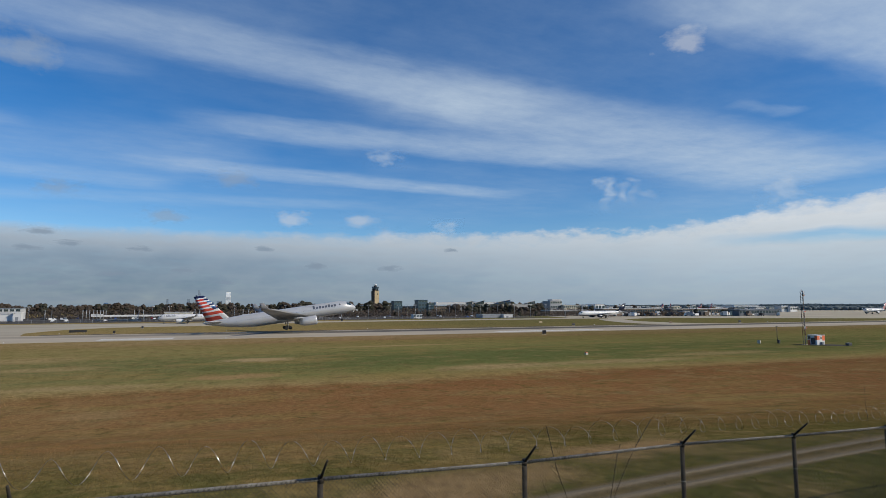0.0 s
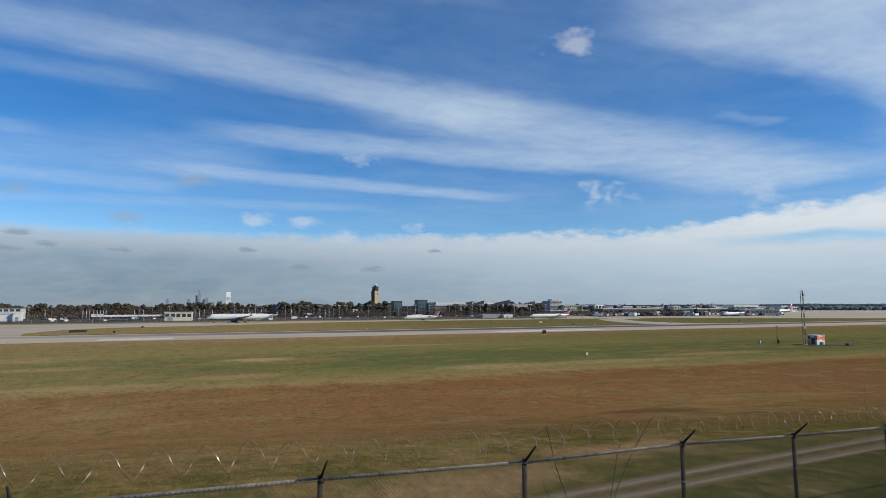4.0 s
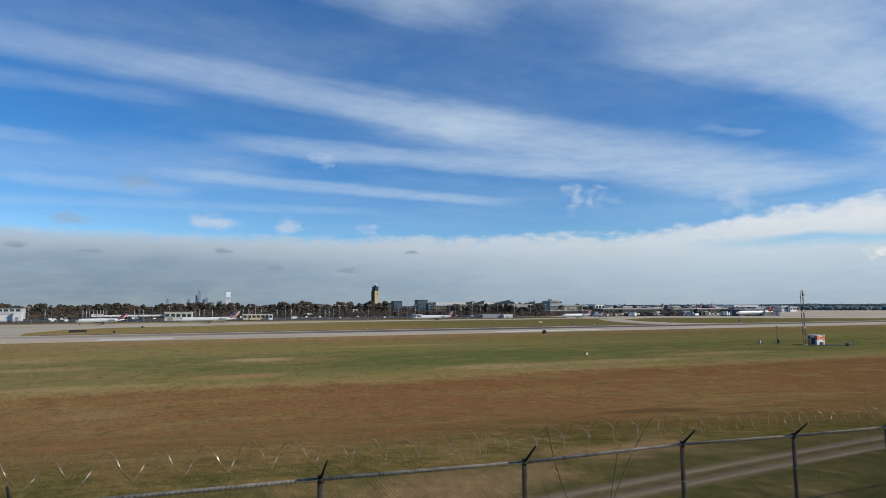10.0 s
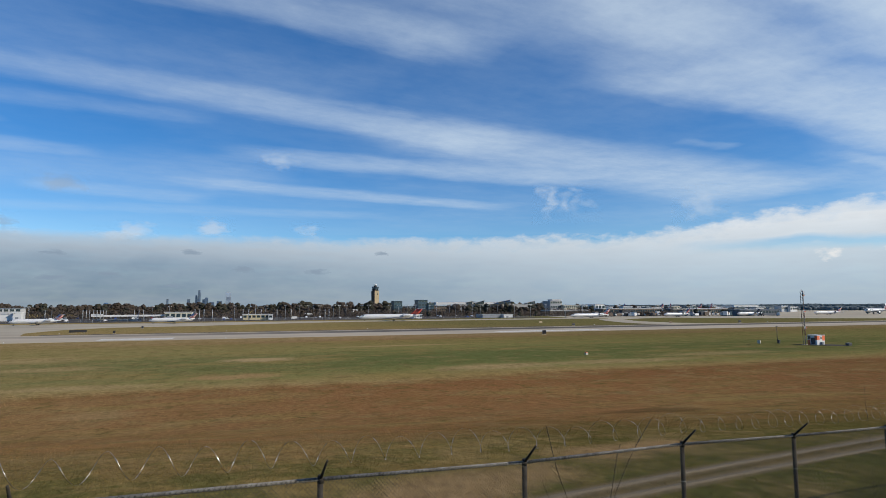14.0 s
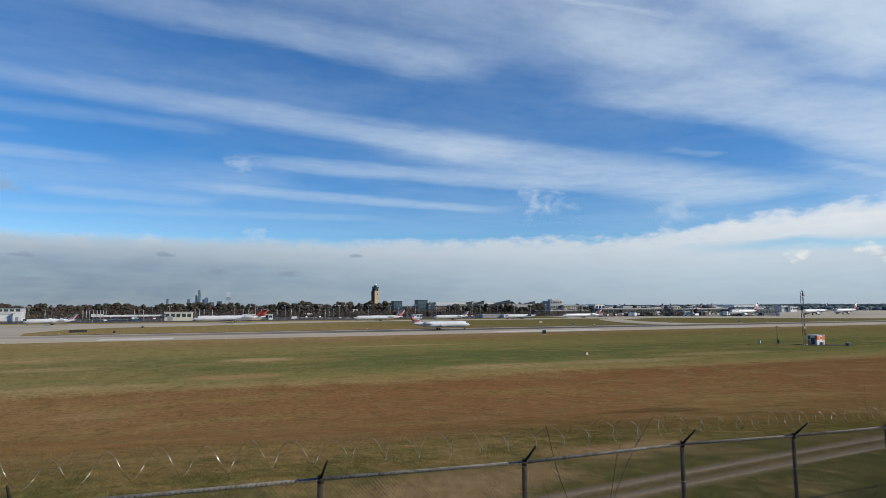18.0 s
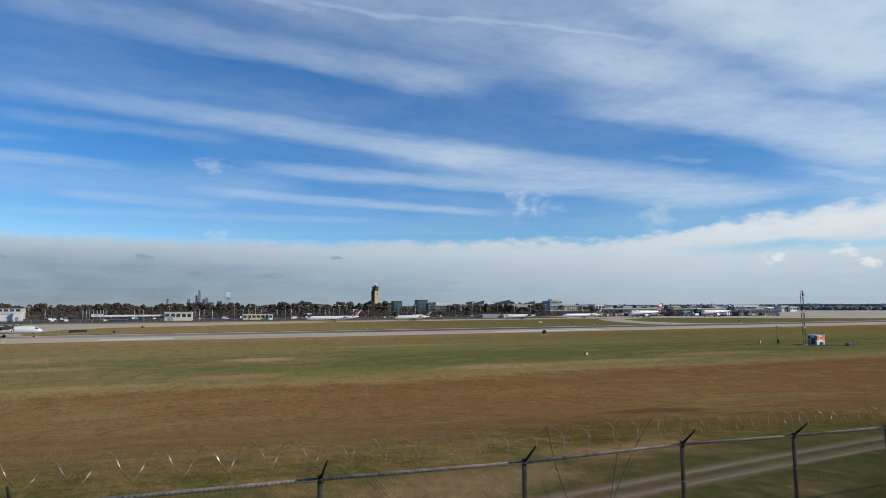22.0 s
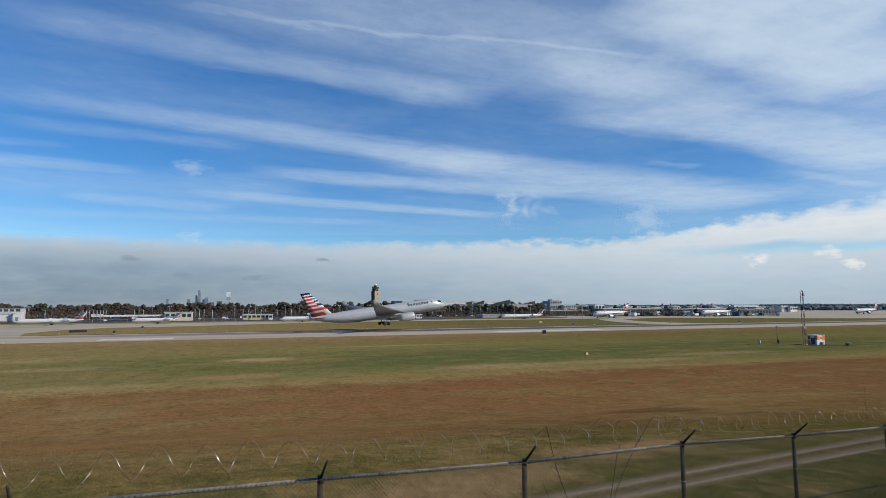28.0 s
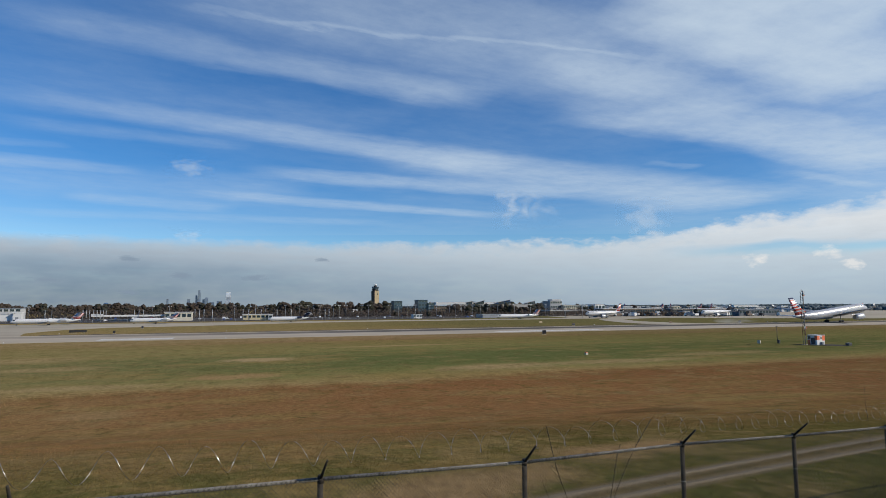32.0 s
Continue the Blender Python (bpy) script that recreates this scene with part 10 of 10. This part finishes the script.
    walk(puff_av, [(0, pose(892.5, 2335.58, 246.97, 0, 0, -20.91)), (2.4, pose(890.68, 2336.24, 245.05, 0, 0, -20.87)), (3, pose(855.46, 2349.08, 244.74, 0, 0, -20.01)), (3.5, pose(834.69, 2356.65, 244.44, 0, 0, -19.5)), (5.5, pose(822.05, 2361.27, 242.89, 0, 0, -19.19)), (6, pose(813.92, 2364.23, 242.53, 0, 0, -19)), (7, pose(762.45, 2382.99, 241.97, 0, 0, -17.74)), (8, pose(756.13, 2385.3, 241.2, 0, 0, -17.59)), (9, pose(748.01, 2388.26, 240.43, 0, 0, -17.39)), (10, pose(736.27, 2392.54, 239.29, 0, 0, -17.11)), (11, pose(688.42, 2409.99, 238.31, 0, 0, -15.94)), (12.5, pose(680.3, 2412.95, 236.54, 0, 0, -15.75)), (13, pose(665.86, 2418.21, 236.01, 0, 0, -15.4)), (14, pose(615.32, 2436.64, 233.84, 0, 0, -14.17)), (14.5, pose(602.69, 2441.25, 232.7, 0, 0, -13.87)), (16.5, pose(562.11, 2456.04, 228.07, 0, 0, -12.89)), (17, pose(535.05, 2465.91, 227, 0, 0, -12.24)), (19, pose(500.8, 2478.4, 222.35, 0, 0, -11.42)), (20, pose(462.93, 2492.21, 220.12, 0, 0, -10.52)), (21, pose(449.42, 2497.13, 218.26, 0, 0, -10.2)), (22, pose(435.91, 2502.06, 216.4, 0, 0, -9.88)), (23, pose(418.8, 2508.3, 214.56, 0, 0, -9.48)), (24.5, pose(387.27, 2519.8, 211.82, 0, 0, -8.74)), (25.5, pose(382.77, 2521.43, 210.71, 0, 0, -8.63)), (32, pose(378.29, 2523.07, 208.49, 0, 0, -8.53))])
    walk(puff_aw, [(0, pose(-457.84, 2827.94, 154.91, 0, 0, 9.2)), (2.4, pose(-459.33, 2828.48, 153, 0, 0, 9.22)), (3, pose(-490.02, 2839.67, 152.67, 0, 0, 9.79)), (3.5, pose(-508.11, 2846.27, 152.36, 0, 0, 10.12)), (5.5, pose(-519.06, 2850.26, 150.81, 0, 0, 10.32)), (6, pose(-526.12, 2852.84, 150.45, 0, 0, 10.45)), (7, pose(-570.97, 2869.19, 149.86, 0, 0, 11.25)), (8, pose(-576.44, 2871.18, 149.09, 0, 0, 11.35)), (9, pose(-583.49, 2873.75, 148.33, 0, 0, 11.48)), (10, pose(-593.66, 2877.46, 147.18, 0, 0, 11.66)), (11, pose(-635.33, 2892.65, 146.18, 0, 0, 12.39)), (12.5, pose(-642.32, 2895.2, 144.42, 0, 0, 12.51)), (13, pose(-654.88, 2899.78, 143.88, 0, 0, 12.73)), (14, pose(-698.84, 2915.81, 141.7, 0, 0, 13.48)), (14.5, pose(-709.79, 2919.8, 140.56, 0, 0, 13.66)), (16.5, pose(-744.94, 2932.62, 135.94, 0, 0, 14.25)), (17, pose(-768.48, 2941.2, 134.86, 0, 0, 14.64)), (19, pose(-798.1, 2952, 130.22, 0, 0, 15.13)), (20, pose(-831.01, 2964, 127.99, 0, 0, 15.66)), (21, pose(-842.69, 2968.26, 126.13, 0, 0, 15.85)), (22, pose(-854.37, 2972.52, 124.27, 0, 0, 16.04)), (23, pose(-869.2, 2977.93, 122.43, 0, 0, 16.27)), (24.5, pose(-896.55, 2987.9, 119.7, 0, 0, 16.7)), (25.5, pose(-900.42, 2989.31, 118.59, 0, 0, 16.76)), (32, pose(-904.21, 2990.69, 116.39, 0, 0, 16.82))])
    walk(puff_ax, [(0, pose(-349.77, 2788.53, 260.25, 0, 0, 7.15)), (2.4, pose(-351.95, 2789.33, 258.32, 0, 0, 7.19)), (3, pose(-395.98, 2805.38, 258.05, 0, 0, 8.03)), (3.5, pose(-421.94, 2814.85, 257.78, 0, 0, 8.53)), (5.5, pose(-437.69, 2820.59, 256.24, 0, 0, 8.82)), (6, pose(-447.83, 2824.29, 255.89, 0, 0, 9.01)), (7, pose(-512.17, 2847.75, 255.4, 0, 0, 10.2)), (8, pose(-520.04, 2850.62, 254.63, 0, 0, 10.34)), (9, pose(-530.17, 2854.31, 253.88, 0, 0, 10.52)), (10, pose(-544.79, 2859.64, 252.74, 0, 0, 10.79)), (11, pose(-604.58, 2881.44, 251.82, 0, 0, 11.85)), (12.5, pose(-614.65, 2885.11, 250.06, 0, 0, 12.03)), (13, pose(-632.69, 2891.69, 249.54, 0, 0, 12.34)), (14, pose(-695.79, 2914.7, 247.44, 0, 0, 13.43)), (14.5, pose(-711.53, 2920.44, 246.31, 0, 0, 13.69)), (16.5, pose(-762.07, 2938.86, 241.73, 0, 0, 14.54)), (17, pose(-795.86, 2951.19, 240.69, 0, 0, 15.09)), (19, pose(-838.47, 2966.72, 236.07, 0, 0, 15.78)), (20, pose(-885.72, 2983.95, 233.89, 0, 0, 16.53)), (21, pose(-902.53, 2990.08, 232.04, 0, 0, 16.8)), (22, pose(-919.33, 2996.21, 230.19, 0, 0, 17.06)), (23, pose(-940.65, 3003.98, 228.37, 0, 0, 17.39)), (24.5, pose(-979.95, 3018.31, 225.67, 0, 0, 17.99)), (25.5, pose(-985.52, 3020.34, 224.56, 0, 0, 18.07)), (32, pose(-991.01, 3022.34, 222.35, 0, 0, 18.15))])
    walk(puff_ay, [(0, pose(-6.73, 2663.45, 114.45, 0, 0, 0.14)), (2.4, pose(-8.02, 2663.92, 112.54, 0, 0, 0.17)), (3, pose(-34.29, 2673.5, 112.19, 0, 0, 0.73)), (3.5, pose(-49.78, 2679.15, 111.87, 0, 0, 1.06)), (5.5, pose(-59.16, 2682.57, 110.32, 0, 0, 1.26)), (6, pose(-65.21, 2684.78, 109.95, 0, 0, 1.39)), (7, pose(-103.6, 2698.77, 109.34, 0, 0, 2.2)), (8, pose(-108.29, 2700.48, 108.57, 0, 0, 2.3)), (9, pose(-114.33, 2702.69, 107.8, 0, 0, 2.42)), (10, pose(-123.04, 2705.86, 106.65, 0, 0, 2.6)), (11, pose(-158.71, 2718.87, 105.63, 0, 0, 3.34)), (12.5, pose(-164.71, 2721.06, 103.87, 0, 0, 3.46)), (13, pose(-175.47, 2724.98, 103.32, 0, 0, 3.68)), (14, pose(-213.11, 2738.7, 101.12, 0, 0, 4.45)), (14.5, pose(-222.5, 2742.13, 99.97, 0, 0, 4.64)), (16.5, pose(-252.63, 2753.11, 95.34, 0, 0, 5.24)), (17, pose(-272.78, 2760.46, 94.25, 0, 0, 5.64)), (19, pose(-298.18, 2769.72, 89.6, 0, 0, 6.14)), (20, pose(-326.37, 2780, 87.35, 0, 0, 6.7)), (21, pose(-336.39, 2783.65, 85.49, 0, 0, 6.89)), (22, pose(-346.4, 2787.31, 83.64, 0, 0, 7.08)), (23, pose(-359.11, 2791.94, 81.79, 0, 0, 7.33)), (24.5, pose(-382.55, 2800.49, 79.04, 0, 0, 7.78)), (25.5, pose(-385.87, 2801.69, 77.94, 0, 0, 7.84)), (32, pose(-389.13, 2802.89, 75.74, 0, 0, 7.9))])
    walk(puff_az, [(0, pose(-703.24, 2917.41, 117.81, 0, 0, 13.55)), (2.4, pose(-704.48, 2917.87, 115.9, 0, 0, 13.57)), (3, pose(-730.74, 2927.44, 115.55, 0, 0, 14.02)), (3.5, pose(-746.22, 2933.09, 115.23, 0, 0, 14.27)), (5.5, pose(-755.57, 2936.49, 113.68, 0, 0, 14.43)), (6, pose(-761.61, 2938.7, 113.31, 0, 0, 14.53)), (7, pose(-799.98, 2952.69, 112.7, 0, 0, 15.16)), (8, pose(-804.65, 2954.39, 111.93, 0, 0, 15.24)), (9, pose(-810.67, 2956.59, 111.16, 0, 0, 15.33)), (10, pose(-819.36, 2959.75, 110.01, 0, 0, 15.47)), (11, pose(-855.01, 2972.75, 108.99, 0, 0, 16.05)), (12.5, pose(-860.96, 2974.92, 107.23, 0, 0, 16.14)), (13, pose(-871.7, 2978.84, 106.68, 0, 0, 16.31)), (14, pose(-909.29, 2992.54, 104.48, 0, 0, 16.9)), (14.5, pose(-918.65, 2995.96, 103.33, 0, 0, 17.05)), (16.5, pose(-948.65, 3006.9, 98.7, 0, 0, 17.51)), (17, pose(-968.79, 3014.24, 97.6, 0, 0, 17.82)), (19, pose(-994.06, 3023.46, 92.96, 0, 0, 18.2)), (20, pose(-1022.19, 3033.71, 90.71, 0, 0, 18.62)), (21, pose(-1032.16, 3037.35, 88.85, 0, 0, 18.77)), (22, pose(-1042.13, 3040.98, 86.99, 0, 0, 18.92)), (23, pose(-1054.79, 3045.6, 85.14, 0, 0, 19.1)), (24.5, pose(-1078.16, 3054.12, 82.4, 0, 0, 19.44)), (25.5, pose(-1081.44, 3055.32, 81.29, 0, 0, 19.49)), (32, pose(-1084.65, 3056.49, 79.09, 0, 0, 19.54))])
    walk(puff_ba, [(0, pose(619.64, 2435.07, 655.26, 0, 0, -14.28)), (2.4, pose(616.9, 2436.07, 653.28, 0, 0, -14.21)), (3, pose(563.25, 2455.63, 653.04, 0, 0, -12.92)), (3.5, pose(531.61, 2467.17, 652.79, 0, 0, -12.16)), (5.5, pose(512.36, 2474.18, 651.22, 0, 0, -11.7)), (6, pose(499.99, 2478.7, 650.87, 0, 0, -11.4)), (7, pose(421.59, 2507.28, 650.42, 0, 0, -9.54)), (8, pose(411.97, 2510.79, 649.64, 0, 0, -9.32)), (9, pose(399.6, 2515.3, 648.87, 0, 0, -9.03)), (10, pose(381.73, 2521.81, 647.72, 0, 0, -8.61)), (11, pose(308.85, 2548.39, 646.83, 0, 0, -6.91)), (12.5, pose(296.5, 2552.89, 645.03, 0, 0, -6.62)), (13, pose(274.51, 2560.91, 644.51, 0, 0, -6.12)), (14, pose(197.54, 2588.97, 642.4, 0, 0, -4.36)), (14.5, pose(178.31, 2595.98, 641.26, 0, 0, -3.93)), (16.5, pose(116.54, 2618.51, 636.59, 0, 0, -2.55)), (17, pose(75.33, 2633.53, 635.55, 0, 0, -1.64)), (19, pose(23.21, 2652.54, 630.83, 0, 0, -0.5)), (20, pose(-34.45, 2673.56, 628.63, 0, 0, 0.74)), (21, pose(-55.01, 2681.06, 626.75, 0, 0, 1.18)), (22, pose(-75.57, 2688.55, 624.86, 0, 0, 1.61)), (23, pose(-101.62, 2698.05, 623, 0, 0, 2.16)), (24.5, pose(-149.62, 2715.55, 620.26, 0, 0, 3.15)), (25.5, pose(-156.45, 2718.04, 619.12, 0, 0, 3.29)), (32, pose(-163.24, 2720.52, 616.85, 0, 0, 3.43))])
    walk(smoke_a, [(0, pose(115.86, 248, -14, 0, 0, -10)), (1.55, pose(115.86, 248, -9, 0, 0, -10)), (1.9, pose(115.86, 248, 1.2, 0, 0, -10)), (2.4, pose(109.86, 248, 2.2, 0, 0, -10)), (2.8, pose(55.86, 250, 4, 0, 0, -10)), (3.3, pose(-500, 254, 6, 0, 0, -10)), (32, pose(-900, 260, 6, 0, 0, -10))])
    walk(smoke_b, [(0, pose(104.68, 248, -14, 0, 0, -10)), (1.55, pose(104.68, 248, -9, 0, 0, -10)), (1.9, pose(104.68, 248, 1.2, 0, 0, -10)), (2.4, pose(98.68, 248, 2.2, 0, 0, -10)), (2.8, pose(44.68, 250, 4, 0, 0, -10)), (3.3, pose(-500, 254, 6, 0, 0, -10)), (32, pose(-900, 260, 6, 0, 0, -10))])
    walk(smoke_c, [(0, pose(261.92, 248, -14, 0, 0, -30)), (30.6, pose(261.92, 248, -14, 0, 0, -30)), (31.3, pose(261.92, 248, -5, 0, 0, -30)), (31.7, pose(261.92, 248, 1, 0, 0, -30)), (32, pose(259.92, 248, 1.6, 0, 0, -30))])
    walk(smoke_d, [(0, pose(252.08, 248, -14, 0, 0, -30)), (30.6, pose(252.08, 248, -14, 0, 0, -30)), (31.3, pose(252.08, 248, -5, 0, 0, -30)), (31.7, pose(252.08, 248, 1, 0, 0, -30)), (32, pose(250.08, 248, 1.6, 0, 0, -30))])
    walk(departing_a, [(0, pose(1484.75, 2226.07, 0.1, 0, 0, 0)), (7, pose(1601.14, 2183.63, 0.1, 0, 0, 0)), (7.5, pose(1811.73, 2106.85, 30.59, 0, -9, 0)), (8, pose(2045.92, 2021.46, 59.12, 0, -9, 0)), (8.5, pose(2285.27, 1934.18, 87.69, 0, -9, 0)), (9, pose(2492.12, 1858.76, 111.52, 0, -9, 0)), (9.5, pose(2727.74, 1772.85, 140.22, 0, -9, 0)), (11, pose(3510.46, 1487.46, 251.44, 0, -9, 0)), (32, pose(3991.59, 1312.03, 349.89, 0, -9, 0))])
    walk(departing_b, [(0, pose(1033.5, 150.2, 0.1, 0, 0, 60)), (22.8, pose(733.5, 350.2, 0.1, 0, 0, 70)), (23.5, pose(657.8, 447, 0.1, 0, 0, 75)), (24, pose(876.4, 629.4, 0.1, 0, 0, 20)), (24.5, pose(2558.72, 1834.48, 59.13, 0, -9, 0)), (25, pose(2591.84, 1822.4, 66.39, 0, -9, 0)), (25.5, pose(2806.36, 1744.19, 97.59, 0, -9, 0)), (27, pose(3505.41, 1489.3, 201.34, 0, -9, 0)), (32, pose(3985.63, 1314.2, 299.43, 0, -9, 0))])


motions()
